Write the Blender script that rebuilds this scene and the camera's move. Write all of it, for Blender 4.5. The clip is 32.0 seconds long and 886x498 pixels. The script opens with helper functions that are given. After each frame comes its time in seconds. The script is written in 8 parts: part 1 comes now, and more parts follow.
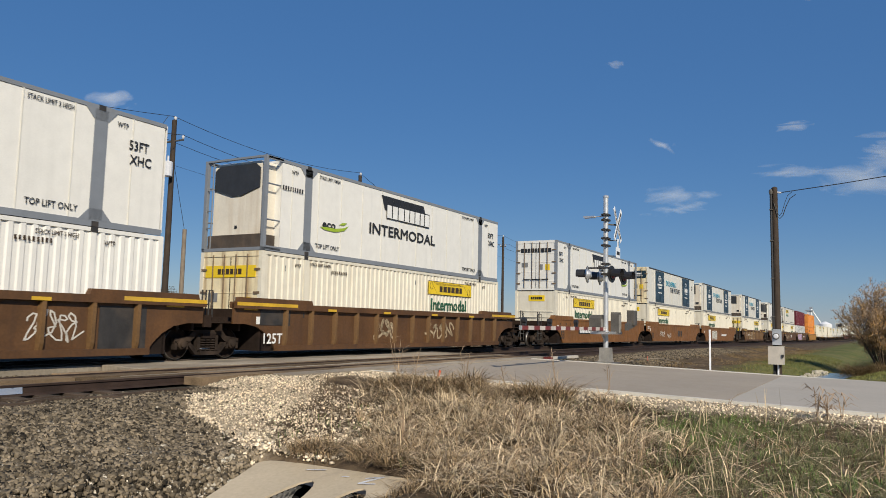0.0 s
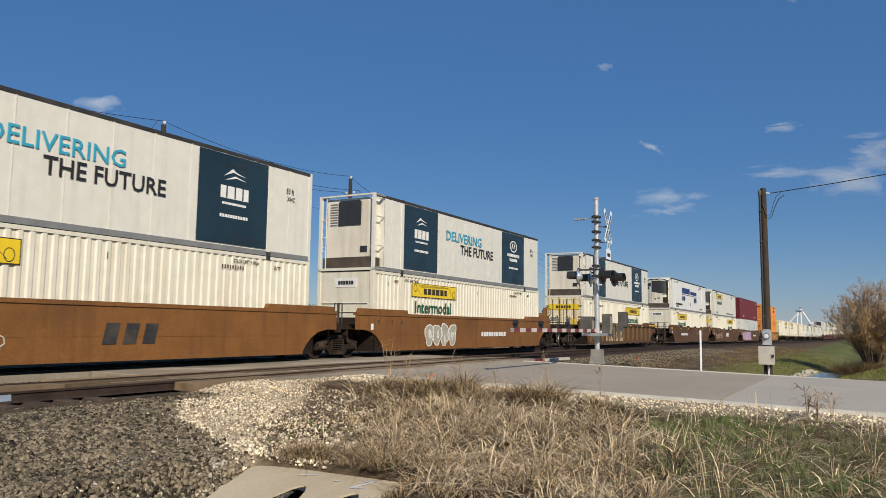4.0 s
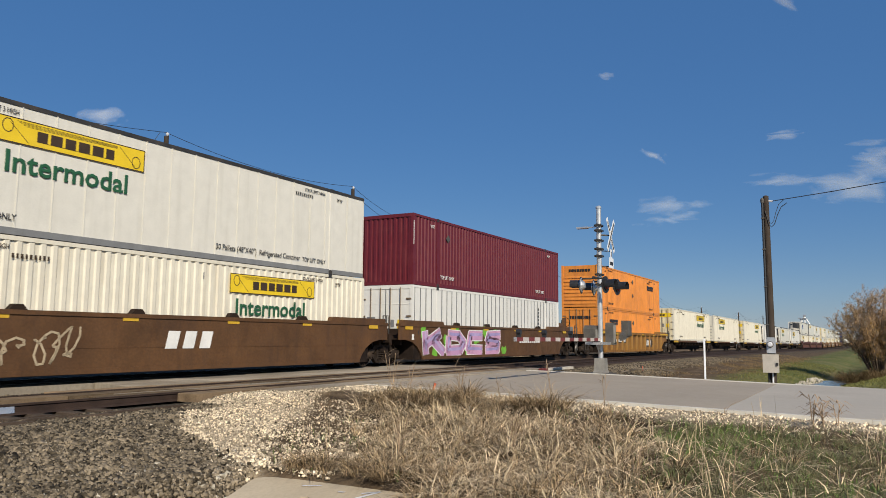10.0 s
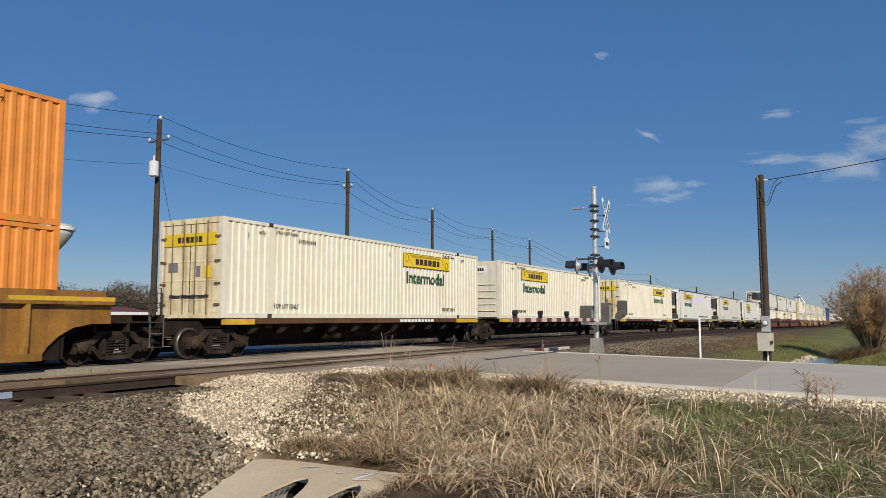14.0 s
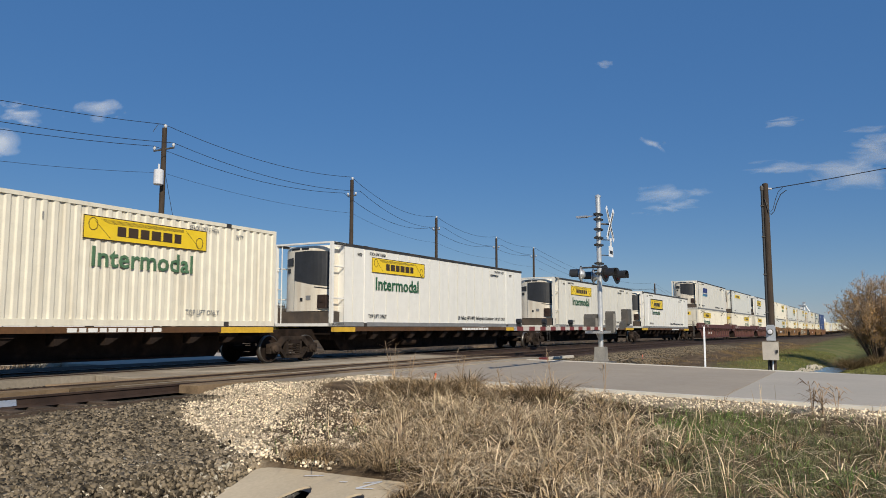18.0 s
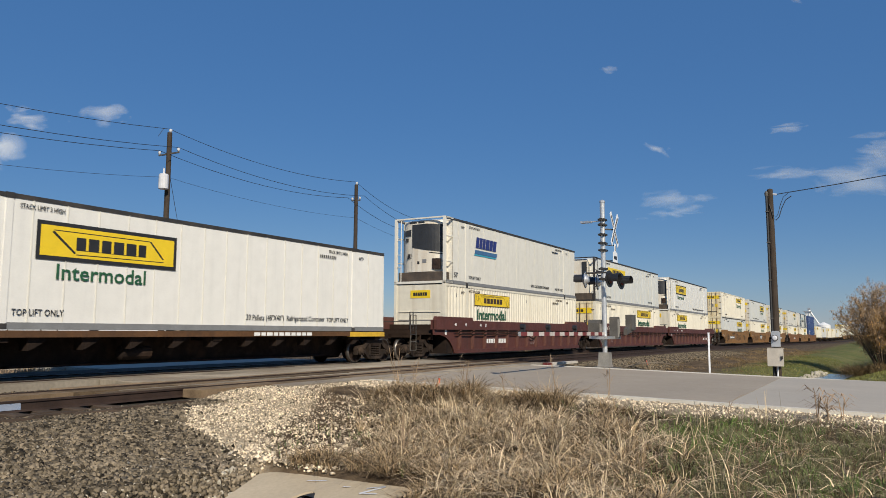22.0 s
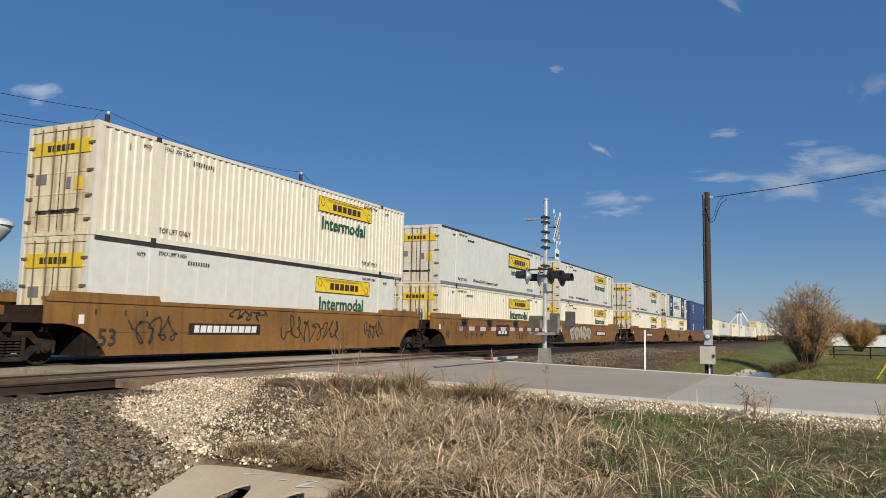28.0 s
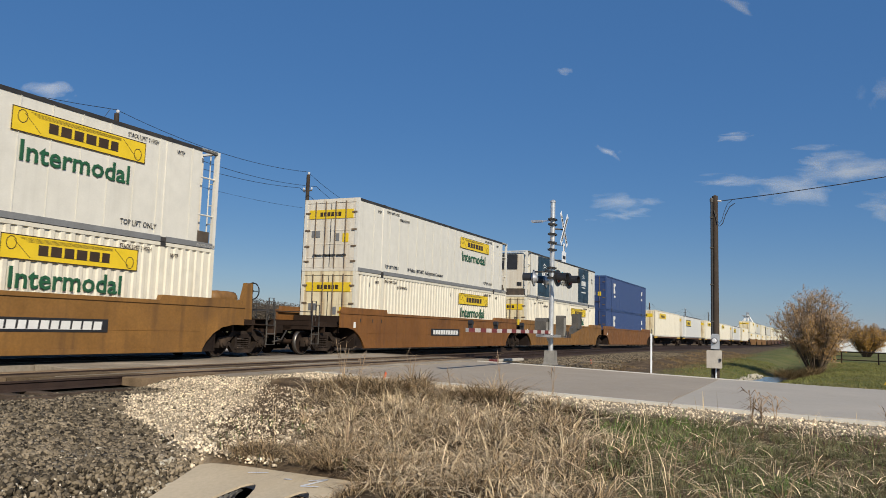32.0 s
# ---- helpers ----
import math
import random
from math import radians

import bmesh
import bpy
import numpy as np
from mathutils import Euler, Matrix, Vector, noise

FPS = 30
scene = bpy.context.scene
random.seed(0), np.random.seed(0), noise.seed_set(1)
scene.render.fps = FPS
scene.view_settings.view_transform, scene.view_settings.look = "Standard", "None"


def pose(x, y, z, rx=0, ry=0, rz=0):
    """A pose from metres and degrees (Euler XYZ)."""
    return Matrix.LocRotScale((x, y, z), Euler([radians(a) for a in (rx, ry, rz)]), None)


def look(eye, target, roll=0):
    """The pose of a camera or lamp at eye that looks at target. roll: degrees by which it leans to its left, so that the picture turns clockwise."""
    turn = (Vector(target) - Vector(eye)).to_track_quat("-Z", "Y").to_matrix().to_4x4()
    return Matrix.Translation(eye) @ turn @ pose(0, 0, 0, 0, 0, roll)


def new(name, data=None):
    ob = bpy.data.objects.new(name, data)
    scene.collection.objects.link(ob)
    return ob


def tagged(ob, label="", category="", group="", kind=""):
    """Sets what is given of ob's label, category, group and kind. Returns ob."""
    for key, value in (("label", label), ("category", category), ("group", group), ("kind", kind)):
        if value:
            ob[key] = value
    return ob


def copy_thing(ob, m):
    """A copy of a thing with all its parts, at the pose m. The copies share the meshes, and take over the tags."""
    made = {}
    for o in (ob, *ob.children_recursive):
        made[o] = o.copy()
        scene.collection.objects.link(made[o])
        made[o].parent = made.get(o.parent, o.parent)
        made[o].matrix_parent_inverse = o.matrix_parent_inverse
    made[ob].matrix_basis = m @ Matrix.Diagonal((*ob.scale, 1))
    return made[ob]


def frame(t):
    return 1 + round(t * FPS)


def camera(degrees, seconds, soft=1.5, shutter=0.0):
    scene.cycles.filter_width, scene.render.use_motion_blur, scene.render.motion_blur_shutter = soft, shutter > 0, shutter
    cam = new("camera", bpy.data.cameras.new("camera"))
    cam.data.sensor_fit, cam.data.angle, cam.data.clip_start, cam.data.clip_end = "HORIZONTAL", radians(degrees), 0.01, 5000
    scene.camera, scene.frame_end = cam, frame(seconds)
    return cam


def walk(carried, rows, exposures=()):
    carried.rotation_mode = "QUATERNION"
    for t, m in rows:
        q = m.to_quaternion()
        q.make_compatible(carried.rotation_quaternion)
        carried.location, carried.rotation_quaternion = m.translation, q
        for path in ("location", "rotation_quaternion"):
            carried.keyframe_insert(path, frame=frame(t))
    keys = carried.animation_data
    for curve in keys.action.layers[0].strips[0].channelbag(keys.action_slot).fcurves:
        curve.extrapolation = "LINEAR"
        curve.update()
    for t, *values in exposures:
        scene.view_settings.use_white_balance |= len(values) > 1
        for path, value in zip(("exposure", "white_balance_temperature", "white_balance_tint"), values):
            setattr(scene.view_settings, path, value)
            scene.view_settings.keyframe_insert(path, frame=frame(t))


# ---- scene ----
# x runs along the railway, away from the camera; y points at the train; z = 0 is the top of the rails
cam = camera(61.14, 32.0, soft=0.6, shutter=0.06)
EYE = Vector((0, 0, 1.1))
AIM = [  # seconds, heading from the railway's direction, tilt, roll
    (0, 29.92, 5.72, 1.26), (0.5, 29.82, 5.59, 1.25), (1, 29.74, 5.51, 1.17), (1.5, 29.66, 5.52, 1.09),
    (2, 29.59, 5.58, 1.05), (2.5, 29.5, 5.71, 1.06), (3, 29.4, 5.86, 0.97), (3.5, 29.33, 6, 0.86),
    (5.5, 29.16, 5.66, 0.24), (6, 29.41, 5.62, 0.15), (6.5, 29.55, 5.88, 0.17), (7, 29.54, 6.3, 0.24),
    (7.5, 29.35, 6.66, 0.35), (8, 29.19, 6.83, 0.48), (8.5, 29.15, 6.85, 0.48), (9, 29.23, 6.81, 0.57),
    (9.5, 29.33, 6.76, 0.56), (10, 29.44, 6.69, 0.47), (10.5, 29.46, 6.55, 0.21), (11, 29.48, 6.27, -0.07),
    (11.5, 29.46, 5.91, -0.23), (12, 29.41, 5.56, -0.31), (12.5, 29.42, 5.31, -0.27), (13, 29.38, 5.2, -0.18),
    (13.5, 29.27, 5.18, -0.09), (14, 29.11, 5.29, -0.05), (14.5, 28.94, 5.49, -0.09), (16.5, 29.33, 5.81, -0.12),
    (17, 29.35, 5.84, -0.05), (17.5, 29.39, 5.89, -0.01), (18, 29.41, 5.93, 0.03), (18.5, 29.5, 5.98, 0.11),
    (19, 29.62, 5.97, 0.14), (19.5, 29.77, 5.99, 0.19), (20, 29.83, 5.99, 0.19), (20.5, 29.85, 6.02, 0.17),
    (21, 29.83, 6.12, 0.2), (21.5, 29.78, 6.22, 0.21), (22, 29.72, 6.31, 0.21), (22.5, 29.68, 6.33, 0.28),
    (23, 29.67, 6.23, 0.33), (23.5, 29.64, 6.11, 0.35), (24, 29.63, 6.03, 0.34), (24.5, 29.63, 5.97, 0.36),
    (25, 29.64, 5.99, 0.4), (25.5, 29.57, 6.05, 0.61), (27.5, 26.12, 5.84, 0.93), (28, 25.42, 5.89, 1.21),
    (28.5, 25.14, 6.08, 1.76), (29, 25.16, 6.48, 2.27), (29.5, 25.34, 6.82, 2.57), (30, 25.48, 6.98, 2.52),
    (30.5, 25.59, 6.94, 2.31), (31, 25.62, 6.64, 2.03), (31.5, 25.74, 6.28, 1.83), (32, 25.94, 5.97, 1.8),
]


def aim(a, p):
    a, p = radians(a), radians(p)
    return EYE + Vector((math.cos(a) * math.cos(p), math.sin(a) * math.cos(p), math.sin(p)))


walk(cam, [(t, look(EYE, aim(a, p), r)) for t, a, p, r in AIM], exposures=[(0, 0.0), (9.5, 0.0), (11.5, 0.1), (13.0, 0.08), (14.5, 0.0), (32, 0.0)])

# ---- light ----
SUN_EL, SUN_AZ = radians(33), math.atan2(-0.75, -0.66)
world = bpy.data.worlds.new("sky")
scene.world = world
world.use_nodes = True
wn, wl = world.node_tree.nodes, world.node_tree.links
bg = wn["Background"]
sky = wn.new("ShaderNodeTexSky")
sky.sky_type, sky.sun_disc = "NISHITA", False
sky.sun_elevation, sky.sun_rotation = SUN_EL, math.pi / 2 - SUN_AZ
sky.altitude, sky.air_density, sky.dust_density, sky.ozone_density = 600, 1.0, 0.0, 1.6
tone = wn.new("ShaderNodeHueSaturation")
tone.inputs["Saturation"].default_value, tone.inputs["Hue"].default_value = 1.33, 0.502
wl.new(sky.outputs[0], tone.inputs["Color"])
even = wn.new("ShaderNodeMix")
even.data_type = "RGBA"
even.inputs[0].default_value, even.inputs[7].default_value = 0.66, (0.72, 1.88, 4.45, 1)
wl.new(tone.outputs[0], even.inputs[6])
wl.new(even.outputs[2], bg.inputs[0])
bg.inputs[1].default_value = 0.089
sun_data = bpy.data.lights.new("sun", "SUN")
sun_data.energy, sun_data.angle, sun_data.color = 4.8, radians(0.53), (1.0, 0.90, 0.73)
sun = new("sun", sun_data)
to_sun = Vector((math.cos(SUN_AZ) * math.cos(SUN_EL), math.sin(SUN_AZ) * math.cos(SUN_EL), math.sin(SUN_EL)))
sun.matrix_world = look(to_sun * 60, (0, 0, 0))

# ---- materials ----


def mat(name, color, rough=0.6, metal=0.0, var=0.15, scale=3.0, streak=0.0, dirt=None, bump=0.0, bscale=60.0, dirt_amt=0.3, island=0.0, objrand=0.0):
    """A painted, mineral or wooden surface: coarse and fine variation, rain streaks, dirt and relief."""
    m = bpy.data.materials.new(name)
    m.use_nodes = True
    n, l = m.node_tree.nodes, m.node_tree.links
    b = n["Principled BSDF"]
    b.inputs["Roughness"].default_value, b.inputs["Metallic"].default_value = rough, metal
    if rough >= 0.75:
        b.inputs["Specular IOR Level"].default_value = 0.15
    tc = n.new("ShaderNodeTexCoord")

    def noise_node(s, detail, stretch=(1, 1, 1)):
        mp = n.new("ShaderNodeMapping")
        mp.inputs["Scale"].default_value = stretch
        l.new(tc.outputs["Object"], mp.inputs[0])
        t = n.new("ShaderNodeTexNoise")
        t.inputs["Scale"].default_value, t.inputs["Detail"].default_value = s, detail
        l.new(mp.outputs[0], t.inputs["Vector"])
        return t.outputs[0]

    def ramp(src, a, c, lo, hi):
        r = n.new("ShaderNodeMapRange")
        r.inputs[1].default_value, r.inputs[2].default_value = a, c
        r.inputs[3].default_value, r.inputs[4].default_value = lo, hi
        l.new(src, r.inputs[0])
        return r.outputs[0]

    def mul(a, c):
        x = n.new("ShaderNodeMath")
        x.operation = "MULTIPLY"
        l.new(a, x.inputs[0])
        l.new(c, x.inputs[1])
        return x.outputs[0]

    v = mul(ramp(noise_node(scale, 4), 0.3, 0.7, 1 - var, 1 + var * 0.6), ramp(noise_node(scale * 14, 3), 0.3, 0.7, 1 - var * 0.6, 1 + var * 0.4))
    if island:
        g = n.new("ShaderNodeNewGeometry")
        v = mul(v, ramp(g.outputs["Random Per Island"], 0, 1, 1 - island, 1 + island))
    if objrand:
        g = n.new("ShaderNodeObjectInfo")
        v = mul(v, ramp(g.outputs["Random"], 0, 1, 1 - objrand, 1 + objrand))
    hv = n.new("ShaderNodeVectorMath")
    hv.operation = "SCALE"
    hv.inputs[0].default_value = color[:3]
    l.new(v, hv.inputs["Scale"])
    col = hv.outputs[0]
    if dirt:
        mx = n.new("ShaderNodeMix")
        mx.data_type = "RGBA"
        mx.inputs[7].default_value = (*dirt, 1)
        l.new(col, mx.inputs[6])
        f = ramp(noise_node(scale * 0.5, 6), 0.52, 0.78, 0, dirt_amt)
        if streak:
            s = ramp(noise_node(4.5, 4, (1, 1, 0.07)), 0.5, 0.8, 0, streak)
            a = n.new("ShaderNodeMath")
            a.operation, a.use_clamp = "ADD", True
            l.new(f, a.inputs[0])
            l.new(s, a.inputs[1])
            f = a.outputs[0]
        l.new(f, mx.inputs[0])
        col = mx.outputs[2]
    l.new(col, b.inputs["Base Color"])
    l.new(ramp(noise_node(scale * 3, 3), 0.3, 0.7, max(0.05, rough - 0.12), min(1, rough + 0.12)), b.inputs["Roughness"])
    if bump:
        bp = n.new("ShaderNodeBump")
        bp.inputs["Strength"].default_value, bp.inputs["Distance"].default_value = bump, 0.02
        l.new(noise_node(bscale, 5), bp.inputs["Height"])
        l.new(bp.outputs[0], b.inputs["Normal"])
    return m


GRIME = (0.16, 0.11, 0.07)
M = {
    "cream": mat("cream_paint", (0.71, 0.67, 0.56), 0.5, var=0.08, streak=0.35, dirt=(0.34, 0.27, 0.17), dirt_amt=0.15),
    "white": mat("white_panel", (0.69, 0.67, 0.605), 0.42, var=0.06, streak=0.25, dirt=(0.36, 0.34, 0.28), dirt_amt=0.1),
    "bright": mat("bright_white_paint", (0.75, 0.74, 0.70), 0.4, var=0.05, streak=0.18, dirt=(0.42, 0.42, 0.40), dirt_amt=0.08),
    "pale": mat("weathered_white_panel", (0.66, 0.67, 0.64), 0.45, var=0.08, streak=0.25, dirt=(0.5, 0.45, 0.27), dirt_amt=0.25),
    "door": mat("soiled_cream_door", (0.80, 0.70, 0.47), 0.5, var=0.12, streak=0.9, dirt=(0.27, 0.15, 0.06), dirt_amt=0.6),
    "grey": mat("grey_rail", (0.20, 0.205, 0.21), 0.5, var=0.15, dirt=(0.1, 0.09, 0.08)),
    "slategrey": mat("slate_grey_paint", (0.20, 0.22, 0.25), 0.5, var=0.08, dirt=(0.1, 0.1, 0.1), dirt_amt=0.15),
    "dark": mat("dark_steel", (0.035, 0.033, 0.032), 0.6, var=0.3, dirt=GRIME),
    "black": mat("black_lettering", (0.02, 0.02, 0.022), 0.55, var=0.25),
    "unit": mat("soiled_white_housing", (0.72, 0.67, 0.57), 0.45, var=0.08, streak=0.5, dirt=(0.42, 0.30, 0.18), dirt_amt=0.5, scale=1.2),
    "tray": mat("grimy_brown_tray", (0.07, 0.055, 0.043), 0.7, var=0.25, streak=0.3, dirt=GRIME, dirt_amt=0.4),
    "grille": mat("black_grille", (0.03, 0.032, 0.036), 0.5, var=0.2),
    "yellow": mat("yellow_decal", (0.78, 0.55, 0.02), 0.45, var=0.08, dirt=(0.5, 0.38, 0.08), dirt_amt=0.3),
    "brownink": mat("dark_brown_lettering", (0.05, 0.03, 0.015), 0.55, var=0.2),
    "green": mat("green_lettering", (0.02, 0.10, 0.045), 0.5, var=0.15),
    "greenfade": mat("faded_green_lettering", (0.08, 0.17, 0.09), 0.55, var=0.25),
    "navy": mat("navy_decal", (0.014, 0.034, 0.05), 0.4, var=0.2, scale=0.6),
    "blueink": mat("royal_blue_lettering", (0.02, 0.03, 0.16), 0.45, var=0.1),
    "teal": mat("teal_lettering", (0.04, 0.33, 0.48), 0.45, var=0.08),
    "steelblue": mat("steel_blue_stripe", (0.05, 0.13, 0.27), 0.45, var=0.08),
    "letterwhite": mat("white_lettering", (0.75, 0.75, 0.73), 0.5, var=0.1),
    "ecogreen": mat("lime_green_decal", (0.30, 0.42, 0.03), 0.45, var=0.1),
    "maroon": mat("maroon_paint", (0.125, 0.012, 0.02), 0.5, var=0.12, streak=0.15, dirt=(0.17, 0.06, 0.05), dirt_amt=0.2),
    "orange": mat("orange_paint", (0.70, 0.25, 0.04), 0.5, var=0.1, streak=0.4, dirt=(0.28, 0.10, 0.04), dirt_amt=0.5),
    "blue": mat("blue_paint", (0.03, 0.06, 0.17), 0.5, var=0.12, streak=0.1, dirt=(0.06, 0.08, 0.13)),
    "tan": mat("tan_car_paint", (0.245, 0.12, 0.028), 0.6, var=0.22, streak=0.8, dirt=(0.10, 0.052, 0.02), dirt_amt=0.8, scale=1.2),
    "rustbrown": mat("rust_brown_car_paint", (0.21, 0.088, 0.02), 0.6, var=0.22, streak=0.7, dirt=(0.10, 0.042, 0.015), dirt_amt=0.5, scale=1.2),
    "brown": mat("brown_car_paint", (0.108, 0.05, 0.017), 0.65, var=0.3, streak=0.5, dirt=(0.045, 0.024, 0.015), dirt_amt=0.6, scale=1.2),
    "redbrown": mat("red_brown_car_paint", (0.095, 0.03, 0.023), 0.65, var=0.25, streak=0.6, dirt=(0.045, 0.022, 0.018), dirt_amt=0.7, scale=1.2),
    "ochre": mat("ochre_car_paint", (0.29, 0.135, 0.022), 0.6, var=0.3, streak=0.75, dirt=(0.085, 0.04, 0.018), dirt_amt=0.75, scale=1.2),
    "capyellow": mat("yellow_edge_paint", (0.62, 0.38, 0.03), 0.55, var=0.2, dirt=GRIME, dirt_amt=0.5),
    "running": mat("running_gear_steel", (0.022, 0.015, 0.012), 0.85, var=0.4, dirt=(0.075, 0.042, 0.025), dirt_amt=0.6, bump=0.2),
    "castiron": mat("dusty_cast_side_frame", (0.034, 0.025, 0.02), 0.85, var=0.4, dirt=(0.085, 0.058, 0.04), dirt_amt=0.6, bump=0.3),
    # dark end steel: grime, plus the shade of the car ends in its colour
    "endsteel": mat("grimy_shaded_end_steel", (0.032, 0.02, 0.014), 0.75, var=0.3, dirt=(0.025, 0.018, 0.014), dirt_amt=0.8, scale=2, bump=0.15),
    "tread": mat("worn_wheel_steel", (0.16, 0.15, 0.14), 0.4, metal=0.8, var=0.2),
    "graff_white": mat("white_spray_paint", (0.62, 0.60, 0.55), 0.7, var=0.2),
    "graff_grey": mat("silver_spray_paint", (0.40, 0.37, 0.30), 0.55, var=0.18, scale=2),
    "graff_tan": mat("faded_cream_spray_paint", (0.45, 0.36, 0.24), 0.7, var=0.2, scale=2),
    "graff_faint": mat("worn_cream_spray_line", (0.27, 0.17, 0.095), 0.7, var=0.4, scale=3, dirt=(0.12, 0.06, 0.03), dirt_amt=0.9),
    "worn_ink": mat("worn_grey_stencil", (0.19, 0.125, 0.11), 0.7, var=0.3, scale=3),
    "graff_pink": mat("pink_spray_paint", (0.60, 0.33, 0.50), 0.6, var=0.25, scale=1.5, dirt=(0.30, 0.20, 0.45), dirt_amt=0.9),
    "graff_lilac": mat("lilac_spray_paint", (0.36, 0.30, 0.55), 0.6, var=0.2, scale=1.5, dirt=(0.62, 0.45, 0.6), dirt_amt=0.8),
    "graff_green": mat("green_spray_paint", (0.16, 0.42, 0.04), 0.6, var=0.2),
    "rail": mat("rusty_rail_steel", (0.05, 0.03, 0.022), 0.7, metal=0.3, var=0.3, dirt=(0.05, 0.035, 0.028), bump=0.15),
    "railtop": mat("worn_rail_head", (0.20, 0.17, 0.145), 0.55, metal=0.3, var=0.2),
    "tie": mat("creosoted_tie_wood", (0.075, 0.055, 0.042), 0.9, var=0.3, bump=0.5, bscale=30, objrand=0.3),
    # crossing concrete darkened: the shade under the train is in the colour
    "shadepanel": mat("train_shaded_concrete", (0.065, 0.053, 0.042), 0.9, var=0.25, bump=0.2, dirt=(0.03, 0.025, 0.02), dirt_amt=0.7, objrand=0.2),
    "rod": mat("rusty_lock_rod", (0.17, 0.12, 0.075), 0.6, var=0.3, dirt=(0.08, 0.05, 0.03), dirt_amt=0.6),
    "plank": mat("weathered_crossing_timber", (0.20, 0.142, 0.088), 0.9, var=0.35, bump=0.5, bscale=30, objrand=0.5, dirt=(0.1, 0.075, 0.055), dirt_amt=0.6),
    "panel": mat("crossing_concrete", (0.33, 0.285, 0.225), 0.85, var=0.25, scale=0.9, bump=0.2, dirt=(0.13, 0.095, 0.065), dirt_amt=0.8, objrand=0.22),
    "road": mat("road_concrete", (0.36, 0.31, 0.25), 0.88, var=0.08, scale=0.6, bump=0.15, bscale=120, dirt=(0.23, 0.20, 0.165), dirt_amt=0.4),
    "road2": mat("newer_road_concrete", (0.43, 0.39, 0.335), 0.88, var=0.07, scale=0.6, bump=0.15, bscale=120, dirt=(0.28, 0.27, 0.25), dirt_amt=0.35),
    "edge": mat("pale_kerb_concrete", (0.60, 0.57, 0.51), 0.85, var=0.12, bump=0.2),
    "culvert": mat("culvert_concrete", (0.50, 0.42, 0.305), 0.85, var=0.12, scale=1.5, bump=0.2, dirt=(0.25, 0.19, 0.12), dirt_amt=0.5),
    "tower": mat("weathered_tank_paint", (0.46, 0.46, 0.45), 0.5, var=0.1, streak=0.3, dirt=(0.28, 0.26, 0.23), dirt_amt=0.3, scale=0.3),
    "pipe": mat("galvanised_pipe", (0.36, 0.35, 0.33), 0.5, metal=0.3, var=0.25),
    "galv": mat("galvanised_mast_steel", (0.58, 0.60, 0.62), 0.4, metal=0.55, var=0.12),
    "basegrey": mat("grey_base_casting", (0.26, 0.25, 0.23), 0.6, var=0.25, dirt=GRIME, dirt_amt=0.5),
    "castgrey": mat("grey_cast_metal", (0.105, 0.098, 0.088), 0.6, metal=0.2, var=0.25, dirt=GRIME),
    "signwhite": mat("white_sign_sheet", (0.80, 0.82, 0.85), 0.35, var=0.06),
    "signalblack": mat("black_signal_paint", (0.022, 0.022, 0.024), 0.45, var=0.25),
    "lens": mat("red_signal_lens", (0.16, 0.01, 0.012), 0.2, var=0.1),
    "alu": mat("bare_aluminium", (0.62, 0.63, 0.65), 0.35, metal=0.7, var=0.12),
    "gate_red": mat("red_reflective_strip", (0.16, 0.03, 0.03), 0.45, var=0.15),
    "gate_white": mat("white_reflective_strip", (0.5, 0.45, 0.42), 0.45, var=0.15),
    "polewood": mat("dark_pole_wood", (0.062, 0.048, 0.038), 0.85, var=0.25, streak=0.4, dirt=(0.035, 0.026, 0.02), dirt_amt=0.5, bump=0.4, bscale=25),
    "palepole": mat("pale_pole_wood", (0.24, 0.20, 0.155), 0.85, var=0.2, streak=0.4, dirt=(0.1, 0.08, 0.06), dirt_amt=0.4, bump=0.4, bscale=25),
    "wire": mat("black_cable", (0.02, 0.021, 0.024), 0.6, var=0.1),
    "porcelain": mat("pale_porcelain", (0.62, 0.63, 0.66), 0.3, var=0.1),
    "flag": mat("fluorescent_orange_plastic", (0.85, 0.11, 0.03), 0.5, var=0.1),
    "water": mat("ditch_water", (0.03, 0.035, 0.035), 0.06, var=0.1),
    "limestone": mat("limestone_gravel", (0.68, 0.57, 0.42), 0.9, var=0.25, island=0.65, scale=1.3),
    "ballast": mat("granite_ballast", (0.165, 0.134, 0.094), 0.85, var=0.3, island=0.9, scale=1.1),
    "palestone": mat("pale_ballast_stone", (0.50, 0.45, 0.37), 0.85, var=0.15, island=0.35, scale=6),
    "bleached": mat("bleached_grass_stalks", (0.66, 0.52, 0.34), 0.75, var=0.1, island=0.4, scale=2),
    "straw": mat("dead_grass_blades", (0.325, 0.235, 0.137), 0.75, var=0.1, island=0.85, scale=2),
    "greyweed": mat("grey_dead_weed", (0.165, 0.115, 0.066), 0.85, var=0.1, island=0.5, scale=2),
    "undergrowth": mat("shaded_dead_undergrowth", (0.105, 0.07, 0.038), 0.85, var=0.1, island=0.5, scale=2),
    "grass": mat("green_grass_blades", (0.125, 0.20, 0.04), 0.7, var=0.1, island=0.45, scale=2),
    "turfblade": mat("mown_winter_turf", (0.205, 0.20, 0.062), 0.75, var=0.35, island=0.45, scale=0.25),
    "bankgrass": mat("brown_bank_grass", (0.235, 0.165, 0.085), 0.8, var=0.2, island=0.5, scale=0.5),
    "leaf": mat("autumn_leaves", (0.40, 0.25, 0.12), 0.75, var=0.1, island=0.45, scale=1),
    "goldleaf": mat("golden_autumn_leaves", (0.40, 0.22, 0.035), 0.7, var=0.1, island=0.5, scale=1),
